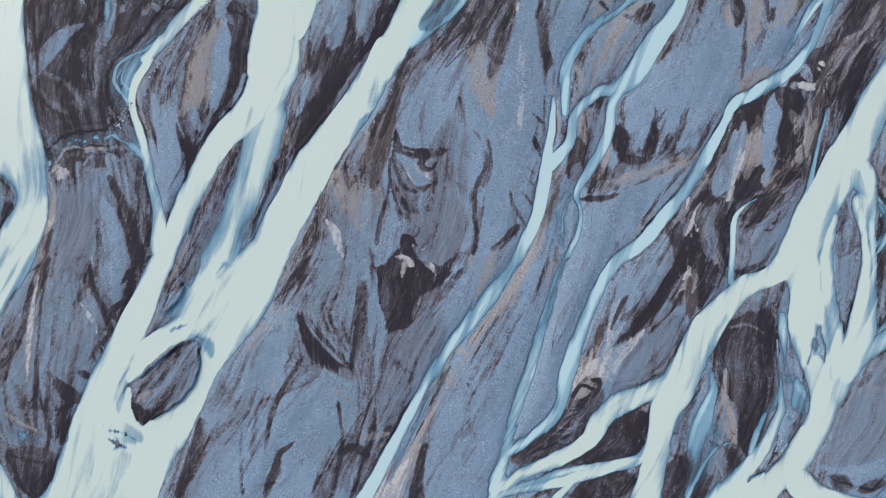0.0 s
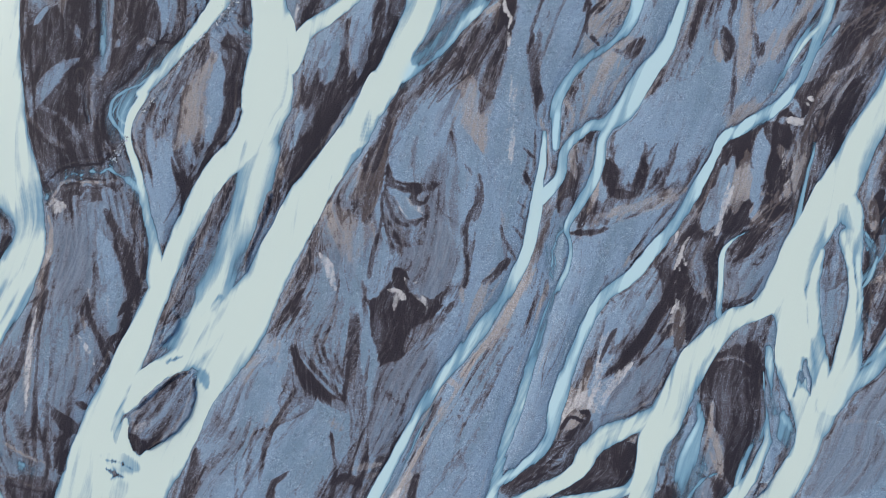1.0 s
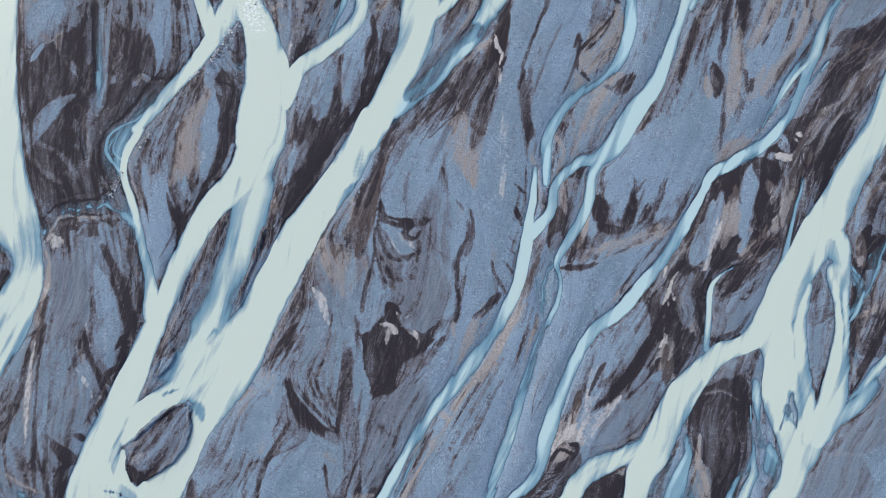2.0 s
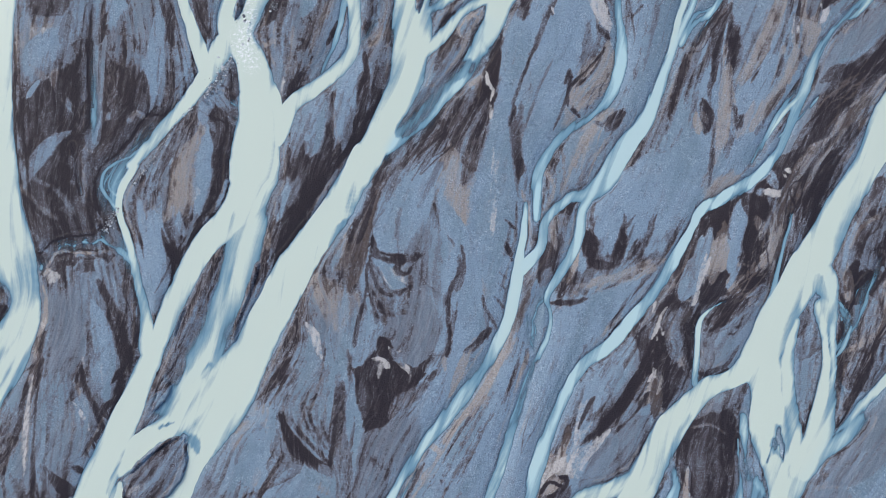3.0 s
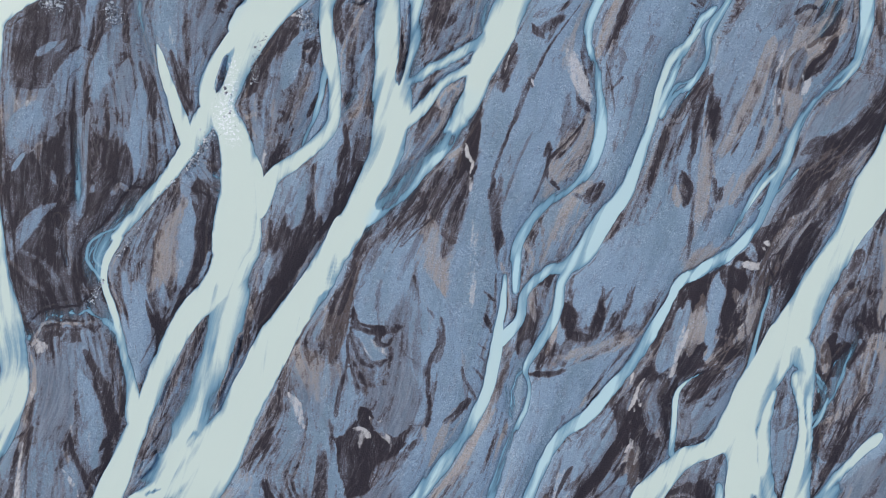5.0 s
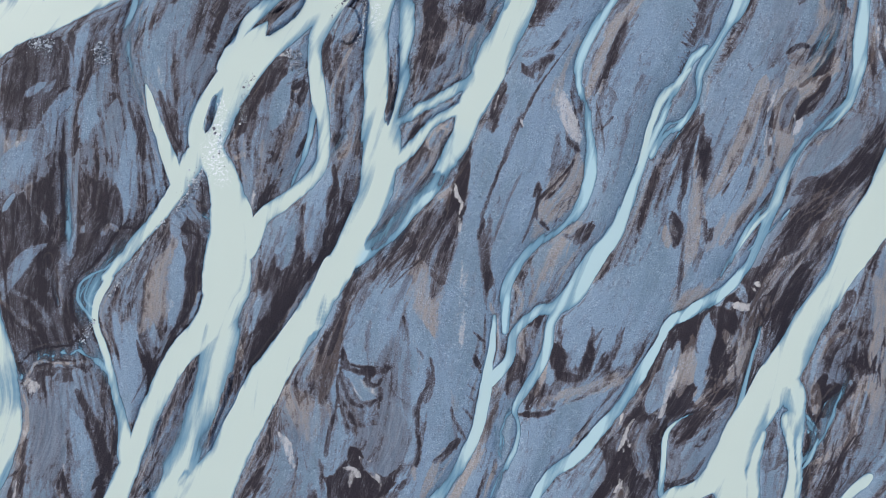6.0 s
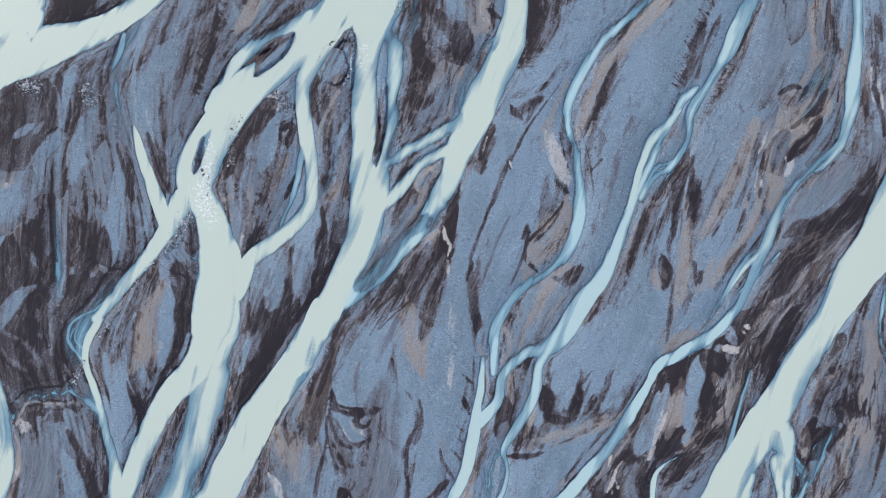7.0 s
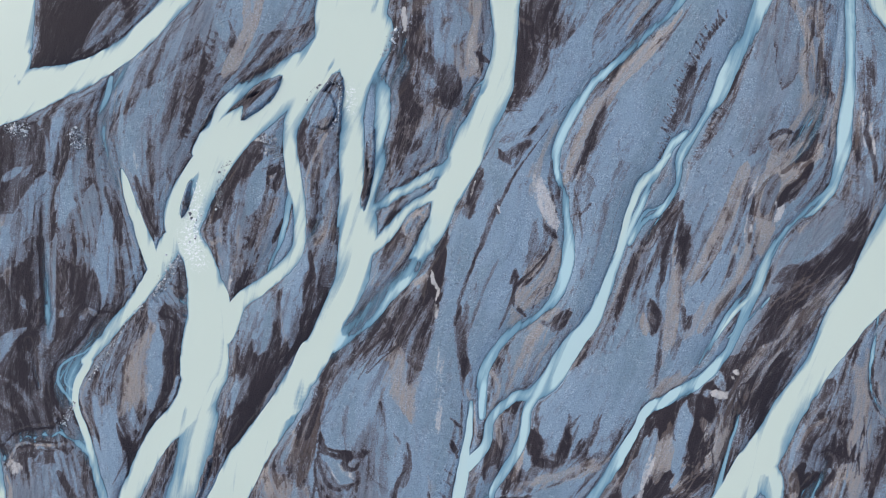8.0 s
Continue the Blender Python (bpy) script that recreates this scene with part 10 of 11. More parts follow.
deposit("K", .9, .12, (50.3, -0.5, 1.8), (52.6, 3.0, 1.6))
deposit("K", .9, 0.12, (58.9, 19.6, 2.7), (60.6, 21.9, 1.6), (57.4, 17.6, 1.1))
deposit("T", .9, 0.12, (61.2, 30.4, 1.8), (60.6, 25.9, 3), (59.5, 21.9, 1.8))
strands("T", .7, 10, (71.4, 33.9, 2.7), (68.6, 24.7, 4.5), (62.9, 17.9, 4.5))
strands("K", .7, 8, (69.7, 32.8, 4.5), (66.3, 21.3, 5.7))
deposit("P", 1, 0.12, (58.1, 26.4, 0.57), (57.2, 23.0, 0.91), (56.5, 19.0, 0.8), (55.8, 16.9, 0.57))
deposit("B", .8, .12, (55.5, 24.7, 2.3), (53.8, 19.0, 2.7))
deposit("T", .9, .12, (75.6, 83.9, 2.1), (74.0, 79.3, 2.5), (72.4, 73.5, 2.7), (69.6, 67.8, 2.3), (66.8, 63.2, 1.6))
deposit("R", .7, 0.12, (74.7, 81.0, 0.91), (72.3, 72.9, 1.1), (69.3, 66.6, 0.91))
deposit("D", .7, 0.12, (76.5, 81.0, 0.57), (74.6, 72.9, 0.57), (71.0, 66.0, 0.57), (67.8, 62.0, 0.46))
deposit("T", .8, .12, (75.3, 63.2, 1.1), (71.9, 58.6, 1.8), (68.4, 53.4, 1.6))
deposit("R", .8, .12, (73.9, 59.7, 1.1), (70.7, 55.5, 1.4))
deposit("K", .7, 0.12, (73.8, 66.6, 0.91), (73.0, 63.2, 0.91))
deposit("T", .8, 0.12, (76.1, 71.8, 1.1), (76.4, 67.2, 1.1), (74.6, 63.7, 0.91))
deposit("R", .8, 0.12, (76.7, 73.5, 0.91), (76.9, 69.5, 0.68))
deposit("B", .8, .15, (71.5, 66.0, 1.6), (68.7, 60.9, 1.8), (66.2, 57.4, 1.6))
deposit("T", .95, 0.12, (86.7, 83.9, 2.7), (83.0, 81.6, 3), (80.3, 78.1, 3.6), (79.5, 73.5, 2.5), (80.1, 69.5, 1.4))
deposit("G", .7, .12, (81.3, 81.0, 2.7), (79.9, 76.4, 2.3))
deposit("K", .95, 0.12, (88.3, 84.4, 1.1), (86.3, 81.0, 1.4), (84.1, 79.3, 1.6), (82.6, 77.0, 1.1))
deposit("R", .8, 0.12, (87.0, 81.5, 0.68), (84.7, 79.3, 0.68))
deposit("P", .95, 0.12, (83.0, 75.8, 0.8), (82.0, 74.3, 1.1))
deposit("P", .7, 0.12, (76.9, 72.4, 0.68))
deposit("K", .9, .12, (62.8, 78.7, 0.91), (61.6, 73.5, 2.1), (60.9, 68.4, 1.6), (60.0, 62.0, 1))
deposit("K", .85, .12, (63.6, 71.8, 1.6), (63.9, 67.8, 2.1), (63.0, 64.3, 1.6))
# grey shading on the right of the stream, put into the colour as D
deposit("D", .6, .3, (57.8, 70.7, 2.7), (54.4, 64.9, 3), (51.5, 59.1, 2.7), (48.7, 53.4, 2.1))
deposit("T", .95, 0.12, (63.0, 64.3, 1.6), (62.6, 60.3, 1.8), (62.3, 55.1, 2.3), (61.6, 49.7, 2.1))
deposit("R", .7, 0.12, (63.7, 63.7, 0.68), (63.4, 56.8, 0.57))
deposit("K", .85, 0.12, (64.1, 56.3, 0.8), (64.5, 52.2, 0.68))
deposit("K", .95, 0.12, (58.4, 56.6, 1.1), (58.7, 54.8, 2.7), (58.4, 53.0, 1.6))
deposit("R", .8, 0.12, (57.9, 54.3, 1.4))
deposit("T", 1, 0.12, (56.6, 54.8, 0.69), (56.9, 52.5, 0.91))
deposit("P", .5, 0.12, (56.4, 53.2, 0.46))
deposit("D", .9, .12, (39.2, 54.0, 1.4), (41.0, 54.8, 1.8))
deposit("T", .95, .12, (38.9, 69.5, 1.1), (38.5, 65.5, 3.9), (36.2, 62.0, 5.1), (33.0, 58.6, 4.1))
deposit("D", .6, 0.12, (37.8, 68.4, 0.46), (36.1, 64.3, 0.57), (33.2, 60.9, 0.69))
strands("D", .5, 5, (38.4, 63.8, 3.4), (33.2, 58.0, 4.6))
deposit("P", .85, 0.12, (34.6, 82.3, 1.4), (35.7, 78.8, 2.8), (37.6, 75.3, 2.8), (38.7, 73.2, 0.92))
deposit("D", .6, 0.12, (43.5, 74.7, 0.34), (45.6, 77.0, 0.34))
deposit("D", .6, 0.12, (41.8, 74.7, 0.46), (44.1, 75.5, 0.34))
deposit("G", .6, .25, (85.8, 68.3, 4.5), (89.2, 71.2, 4.5), (92.6, 74.1, 2.3))
deposit("K", .9, .15, (96.9, 67.2, 2.7), (92.6, 64.3, 4.1), (88.0, 60.9, 5), (84.0, 57.4, 4.5), (81.2, 52.2, 4.5))
strands("R", .7, 14, (96.0, 66.0, 5.7), (88.0, 59.1, 7.9), (80.0, 48.8, 6.8))
strands("T", .5, 8, (93.7, 64.9, 5.7), (83.4, 54.5, 6.8))
deposit("K", .8, .12, (84.6, 63.7, 2.7), (82.3, 62.0, 1.6))
deposit("T", .6, 0.12, (94.8, 61.4, 0.91), (92.5, 58.0, 1.1), (91.6, 55.9, 0.57))
deposit("K", .95, .2, (-74.5, 84.3, 8.2), (-75.6, 79.6, 5.9), (-72.1, 77.9, 4.7), (-77.4, 76.1, 2.4))
deposit("M", .7, .15, (-73.9, 82.6, 1.6), (-71.3, 84.3, 1.4))
deposit("M", .75, .25, (-66.8, 81.4, 2.8), (-69.7, 74.9, 5.9), (-72.6, 68.5, 7.1), (-74.9, 65.0, 3.5))
deposit("B", .75, .2, (-75.5, 70.9, 3.5), (-78.5, 67.9, 4), (-79.8, 63.8, 1.6))
deposit("P", .6, 0.12, (-76.4, 72.1, 1.2), (-77.8, 72.8, 0.59))
deposit("T", .5, 0.12, (-75.6, 73.0, 1.4), (-77.3, 71.8, 1.2))
deposit("R", .8, 0.12, (-78.7, 64.7, 0.94), (-76.3, 62.4, 1.9))
deposit("T", .7, .12, (-73.9, 63.3, 1.6), (-75.1, 60.1, 2.4), (-73.9, 58.0, 0.7))
deposit("K", .95, .2, (-77.2, 56.8, 7.1), (-78.9, 52.2, 5.2), (-80.7, 54.5, 2.4))
deposit("K", .9, .2, (-71.1, 56.3, 4), (-71.8, 51.0, 3.5), (-70.0, 47.5, 2.3))
deposit("N", .6, .15, (-72.5, 58.6, 1.2), (-69.9, 55.4, 1.2))
deposit("B", .7, .12, (-79.3, 58.9, 1.2), (-77.4, 61.3, 0.94))
deposit("M", .8, .12, (-77.7, 45.8, 2.8), (-75.0, 48.9, 2.6), (-71.2, 51.2, 0.94))
deposit("B", .65, .15, (-64.8, 83.7, 1.4), (-65.6, 75.5, 1.9), (-65.7, 66.2, 1.9), (-65.4, 58.6, 2.3), (-65.6, 49.8, 1.6))
deposit("K", .7, .12, (-66.9, 69.7, 0.94), (-67.1, 62.7, 1.2), (-66.8, 55.7, 0.94))
deposit("B", .9, 0.12, (-60.4, 83.7, 1.2), (-61.3, 79.6, 1.9), (-61.5, 75.5, 4), (-63.2, 74.0, 0.94))
deposit("B", .8, .12, (-52.5, 76.7, 1.6), (-53.3, 69.7, 3.3), (-53.8, 63.2, 3.3), (-54.2, 56.8, 0.94))
deposit("D", .6, 0.12, (-52.4, 68.5, 0.47), (-53.1, 61.5, 0.47))
deposit("K", .9, .15, (-53.3, 80.2, 0.82), (-51.3, 74.9, 1.2), (-50.1, 69.7, 1.4))
deposit("K", .92, .2, (-57.0, 60.3, 4.7), (-58.2, 55.4, 5.9), (-60.5, 51.0, 5.2), (-63.0, 46.4, 3))
deposit("T", .7, 0.12, (-58.6, 53.9, 1.2), (-57.5, 55.4, 0.94), (-56.3, 54.7, 1.2))
deposit("N", .8, .25, (-59.1, 73.2, 4.7), (-58.7, 67.3, 5.2), (-62.0, 67.3, 2.8))
deposit("D", .6, .2, (-62.2, 63.8, 2.8), (-62.6, 58.0, 2.3))
deposit("K", .9, 0.12, (-46.3, 81.3, 0.94), (-44.7, 75.5, 1.4), (-43.8, 69.6, 0.93))
deposit("K", .9, 0.12, (-38.0, 63.8, 1.6), (-37.2, 60.3, 2.1), (-37.8, 58.0, 0.93))
deposit("K", .85, 0.12, (-40.6, 53.4, 1.4), (-38.5, 51.0, 1.6), (-39.6, 46.4, 1.2))
deposit("R", .7, .15, (-51.9, 48.7, 1.9), (-53.1, 45.2, 1.6))
deposit("M", .6, .2, (-42.0, 52.2, 1.6), (-43.8, 54.5, 1.9))
deposit("T", 1, 0.12, (-23.1, 117.6, 1.6), (-22.9, 112.5, 1.8), (-24.1, 109.2, 2.5), (-25.9, 106.1, 3.2), (-27.4, 104.0, 1.9))
deposit("T", .9, 0.12, (-23.0, 120.4, 1.6), (-23.1, 115.9, 1.6))
deposit("R", .5, 0.12, (-23.4, 110.3, 0.92), (-24.7, 107.5, 1.2))
seeps(0.8, "l", 1.6, 0.5, (71.6, 113.5), (67.9, 109.2), (64.2, 101.6), (62.1, 95.0), (60.6, 88.4), (58.4, 85.1))
seeps(0.7, "l", 2.2, 0.8, (-29.3, 111.5), (-32.4, 102.5), (-34.2, 95.7), (-36.1, 90.0))
seeps(0.85, "l", 1.6, 1.3, (-58.5, 2.8), (-61.5, -5.9), (-64.1, -11.3), (-66.7, -15.5))
seeps(0.7, "r", 3.0, 0.8, (31.5, 110.8), (31.0, 103.0), (28.2, 95.3))
seeps(0.8, "r", 0.9, 0.9, (70.8, 97.2), (67.7, 90.6), (64.5, 85.0))
seeps(0.6, "r", 1.4, 1.6, (39.8, 11.6), (34.8, 5.0), (31.2, 0.6))

# ---- the grid of the plain ----
STEP = 0.2
LEFT, RIGHT, SOUTH, NORTH = -100.0, 116.0, -52.0, 128.0


def spaced(lo, hi):
    """Even steps over the filmed reach, growing ones out to the horizon."""
    outer = np.cumsum(0.5 * 1.16 ** np.arange(50))
    return np.concatenate([lo - outer[::-1], np.arange(lo, hi + STEP / 2, STEP), hi + outer])


xs, ys = spaced(LEFT, RIGHT), spaced(SOUTH, NORTH)
NX, NY = len(xs), len(ys)
X, Y = [a.astype(np.float32) for a in np.meshgrid(xs, ys)]
rng = np.random.default_rng(7)


def value_noise(size, seed):
    """Smooth noise of the plain, 0 to 1, with cells of that many metres."""
    cells = np.random.default_rng(seed).random((256, 256)).astype(np.float32)
    u, v = X / size + 128.37, Y / size + 128.71
    i, j = np.floor(u).astype(int), np.floor(v).astype(int)
    fu, fv = u - i, v - j
    fu, fv = fu * fu * (3 - 2 * fu), fv * fv * (3 - 2 * fv)
    i0, i1, j0, j1 = i % 256, (i + 1) % 256, j % 256, (j + 1) % 256
    return (cells[j0, i0] * (1 - fu) + cells[j0, i1] * fu) * (1 - fv) + (cells[j1, i0] * (1 - fu) + cells[j1, i1] * fu) * fv


# bends of the shores that are smaller than the plan's points
WX = X + 0.7 * (value_noise(6.0, 1) - 0.5) + 0.22 * (value_noise(1.7, 2) - 0.5) + 0.06 * (value_noise(0.7, 3) - 0.5)
WY = Y + 0.7 * (value_noise(6.0, 4) - 0.5) + 0.22 * (value_noise(1.7, 5) - 0.5) + 0.06 * (value_noise(0.7, 6) - 0.5)
wander = [sum(a * (value_noise(c, seed + k) - 0.5) for k, (a, c) in enumerate(((1.0, 5.0), (0.55, 2.2), (0.22, 0.9)))) for seed in (60, 70)]
WAVY, TIGHT, CLOSE = [(X + a * wander[0], Y + a * wander[1]) for a in (1.0, 0.4, 0.18)]
SHELVING = 0.18 + 1.6 * value_noise(9.0, 7) ** 2.2


def smooth_line(line, ends=""):
    """A Catmull-Rom line through the points x, y, width; ends: s and e let it run on past start and end."""
    p = [np.array(q, dtype=float) for q in line]
    if "s" in ends:
        d = p[0] - p[1]
        p.insert(0, p[0] + np.array([*(d[:2] / np.hypot(*d[:2]) * 400), 0]))
    if "e" in ends:
        d = p[-1] - p[-2]
        p.append(p[-1] + np.array([*(d[:2] / np.hypot(*d[:2]) * 400), 0]))
    if len(p) == 1:
        return np.array([p[0], p[0] + (0.01, 0.01, 0)])
    made = []
    for k in range(len(p) - 1):
        a, b = p[k], p[k + 1]
        before, after = p[max(k - 1, 0)], p[min(k + 2, len(p) - 1)]
        reach = np.hypot(*(b - a)[:2])
        ta = (b - before) * (reach / max(np.hypot(*(b - before)[:2]), 1e-3))
        tb = (after - a) * (reach / max(np.hypot(*(after - a)[:2]), 1e-3))
        for s in np.linspace(0, 1, 5)[:-1]:
            made.append((2 * s**3 - 3 * s**2 + 1) * a + (s**3 - 2 * s**2 + s) * ta + (3 * s**2 - 2 * s**3) * b + (s**3 - s**2) * tb)
    made.append(p[-1])
    made = np.array(made)
    made[:, 2] = np.maximum(made[:, 2], 0.2)
    return made


def pointed(line, sharp=0.8, keep=""):
    """The line with its ends drawn out to a point, but for those to keep (s: start, e: end)."""
    p = [np.array(q, dtype=float) for q in line]
    if len(p) == 1:
        p = [p[0] + (-0.2, 0.5, 0), p[0], p[0] + (0.2, -0.5, 0)]
    first, last = p[0] - p[1], p[-1] - p[-2]
    ahead = p[0][:2] + first[:2] / np.hypot(*first[:2]) * sharp * p[0][2]
    behind = p[-1][:2] + last[:2] / np.hypot(*last[:2]) * sharp * p[-1][2]
    return ([] if "s" in keep else [(*ahead, 0.0)]) + p + ([] if "e" in keep else [(*behind, 0.0)])


def inside(line, margin, far=-99.0, bent=None):
    """How many metres each point of the plain lies inside the banks of the line (outside: minus), and the window of the grid that it holds for."""
    lo, hi = line[:, :2].min(0) - line[:, 2].max() / 2 - margin, line[:, :2].max(0) + line[:, 2].max() / 2 + margin
    c0, c1, r0, r1 = np.searchsorted(xs, lo[0]), np.searchsorted(xs, hi[0]), np.searchsorted(ys, lo[1]), np.searchsorted(ys, hi[1])
    deep = np.full((r1 - r0, c1 - c0), far, np.float32)
    tx, ty = np.zeros_like(deep), np.zeros_like(deep)
    for a, b in zip(line[:-1], line[1:]):
        m = margin + max(a[2], b[2]) / 2
        k0, k1 = np.searchsorted(xs, min(a[0], b[0]) - m), np.searchsorted(xs, max(a[0], b[0]) + m)
        l0, l1 = np.searchsorted(ys, min(a[1], b[1]) - m), np.searchsorted(ys, max(a[1], b[1]) + m)
        if k1 <= k0 or l1 <= l0:
            continue
        px, py = (bent or (WX, WY))[0][l0:l1, k0:k1] - a[0], (bent or (WX, WY))[1][l0:l1, k0:k1] - a[1]
        d = b - a
        length = max(d[0] ** 2 + d[1] ** 2, 1e-9)
        s = np.clip((px * d[0] + py * d[1]) / length, 0, 1)
        got = (a[2] + s * d[2]) / 2 - np.hypot(px - s * d[0], py - s * d[1])
        view = (slice(l0 - r0, l1 - r0), slice(k0 - c0, k1 - c0))
        better = got > deep[view]
        deep[view] = np.where(better, got, deep[view])
        norm = math.sqrt(length)
        tx[view], ty[view] = np.where(better, d[0] / norm, tx[view]), np.where(better, d[1] / norm, ty[view])
    return deep, tx, ty, (slice(r0, r1), slice(c0, c1))


def bundle(courses, margin):
    """inside() for several lines at once."""
    if len(courses) == 1:
        return inside(courses[0], margin)
    made = [inside(course, margin) for course in courses]
    r0, r1 = min(m[3][0].start for m in made), max(m[3][0].stop for m in made)
    c0, c1 = min(m[3][1].start for m in made), max(m[3][1].stop for m in made)
    deep = np.full((r1 - r0, c1 - c0), -99.0, np.float32)
    tx, ty = np.zeros_like(deep), np.zeros_like(deep)
    for s, u, v, (rows_at, cols_at) in made:
        view = (slice(rows_at.start - r0, rows_at.stop - r0), slice(cols_at.start - c0, cols_at.stop - c0))
        better = s > deep[view]
        deep[view] = np.where(better, s, deep[view])
        tx[view], ty[view] = np.where(better, u, tx[view]), np.where(better, v, ty[view])
    return deep, tx, ty, (slice(r0, r1), slice(c0, c1))


def potential(p, q):
    """The surface whose slopes come nearest to p in x and q in y, over the evenly spaced part of the grid."""
    p, q = p[50:-50, 50:-50], q[50:-50, 50:-50]
    p = np.block([[p, -p[:, ::-1]], [p[::-1], -p[::-1, ::-1]]])
    q = np.block([[q, q[:, ::-1]], [-q[::-1], -q[::-1, ::-1]]])
    u = np.fft.fftfreq(p.shape[1], STEP)[None] * 2 * np.pi
    v = np.fft.fftfreq(p.shape[0], STEP)[:, None] * 2 * np.pi
    whole = np.fft.ifft2((-1j * u * np.fft.fft2(p) - 1j * v * np.fft.fft2(q)) / (u * u + v * v + 1e-9)).real
    return np.pad(whole[: whole.shape[0] // 2, : whole.shape[1] // 2], 50, mode="edge").astype(np.float32)


def flow_noise(wide, long, seed):
    """Smooth noise with cells drawn out along the streams."""
    cells = np.random.default_rng(seed).random((512, 512)).astype(np.float32)
    u, v = across / wide, along / long
    i, j = np.floor(u).astype(int), np.floor(v).astype(int)
    fu, fv = u - i, v - j
    fu, fv = fu * fu * (3 - 2 * fu), fv * fv * (3 - 2 * fv)
    i0, i1, j0, j1 = i % 512, (i + 1) % 512, j % 512, (j + 1) % 512
    return (cells[j0, i0] * (1 - fu) + cells[j0, i1] * fu) * (1 - fv) + (cells[j1, i0] * (1 - fu) + cells[j1, i1] * fu) * fv


# which way the water runs, on the plain too
flow_x, flow_y = -0.06 * (0.05 + 0.4 * np.clip((X + 70) / 90, 0, 1)), np.full_like(X, -0.06)
COURSES, river = [], np.full_like(X, -30.0)
for label, deepest, shelf, milky, ends, lines in CHANNELS:
    s, tx, ty, at = bundle([smooth_line(pointed(line, 0.3, ends), ends) for line in lines], 14.0 if len(lines) == 1 else 5.0)
    pull = np.exp(np.minimum(s, 0) / 4.0) * (s > -50) * min(1.0, 0.35 + deepest)
    flow_x[at] += tx * pull
    flow_y[at] += ty * pull
    COURSES.append((s, at))
    river[at] = np.maximum(river[at], s)
for kind, amount, soft, line in STROKES:
    length = sum(math.dist(a[:2], b[:2]) for a, b in zip(line[:-1], line[1:]))
    if len(line) > 2 and length > 1.2 * max(q[2] for q in line):
        s, tx, ty, at = inside(smooth_line(line), 3.0)
        pull = 0.8 * np.exp(np.minimum(s, 0) / 1.2) * (s > -50) * np.where(ty > 0.2, -1, 1) * np.clip(-river[at] / 1.5, 0, 1)
        flow_x[at] += tx * pull
        flow_y[at] += ty * pull
speed = np.hypot(flow_x, flow_y) + 1e-9
flow_x, flow_y = flow_x / speed, flow_y / speed
along, across = potential(flow_x, flow_y), potential(flow_y, -flow_x)
hatch = flow_noise(0.55, 5.0, 51) * 0.6 + flow_noise(0.25, 2.2, 52) * 0.4
scour = 0.18 + 3.4 * flow_noise(1.1, 15.0, 53) * flow_noise(2.6, 24.0, 54)

# water depth, shore distance and which channel owns a spot
depth = np.zeros_like(X)
shore = np.full_like(X, -30.0)
milk = np.zeros_like(X)
milk_weight = np.full_like(X, 1e-6)
owner = np.full(X.shape, -1)
claim = np.full_like(X, -99.0)
for index, ((label, deepest, shelf, milky, ends, lines), (s, at)) in enumerate(zip(CHANNELS, COURSES)):
    feather = 0.3 if milky > 0.9 else 0.5 if milky > 0.7 else 0.6
    s = s + (hatch[at] - 0.5) * feather * np.clip(SHELVING[at] * 1.6, 0.2, 1.3)
    core = deepest * np.maximum(scour[at], 0.6 if milky >= 0.9 else 0.5 if deepest >= 0.5 else 0.3)
    slope = shelf * SHELVING[at] * (1.3 if milky > 0.92 else 1.45)
    depth[at] = np.maximum(depth[at], core * (1 - np.exp(-((np.maximum(s, 0) / slope) ** (1.0 if milky > 0.92 else 1.25)))))
    shore[at] = np.maximum(shore[at], s)
    weight = np.clip(s + 0.3, 0, 3) * deepest
    milk[at] += weight * milky
    milk_weight[at] += weight
    won = (s > claim[at]) & (s > -0.6)
    claim[at] = np.where(won, s, claim[at])
    owner[at] = np.where(won, index, owner[at])
milk /= milk_weight

# shoals and islands stand up out of the bed
rise = np.zeros_like(X)
for height, soft, line in SHOALS:
    s, _, _, at = inside(smooth_line(pointed(line, 0.6)), 4.0)
    s = s + (hatch[at] - 0.5) * 0.8
    t = np.clip(0.5 + s / soft, 0, 1)
    rise[at] = np.maximum(rise[at], height * t * t * (3 - 2 * t))


def along_flow(grain, step, count):
    """Noise drawn out along the streams: the mean of the grain over a piece of each streamline, stretched to 0..1."""
    total = grain.copy()
    for way in (1, -1):
        px, py = X.copy(), Y.copy()
        for _ in range(count):
            i = np.clip(((px - LEFT) / STEP + 50).astype(np.int32), 0, NX - 1)
            j = np.clip(((py - SOUTH) / STEP + 50).astype(np.int32), 0, NY - 1)
            px += way * step * flow_x[j, i]
            py += way * step * flow_y[j, i]
            total += grain[j, i]
    total = total / (2 * count + 1)
    return np.clip((total - total.mean()) / (4 * total.std()) + 0.5, 0, 1)


fine = along_flow(0.5 * rng.random(X.shape, dtype=np.float32) + 0.8 * value_noise(0.6, 11), 0.35, 16)
coarse = along_flow(value_noise(2.2, 12) + 0.5 * value_noise(1.1, 13), 0.9, 18)
streak = np.clip(0.25 * fine + 0.75 * coarse + 0.25 * (value_noise(9.0, 14) - 0.5), 0, 1)


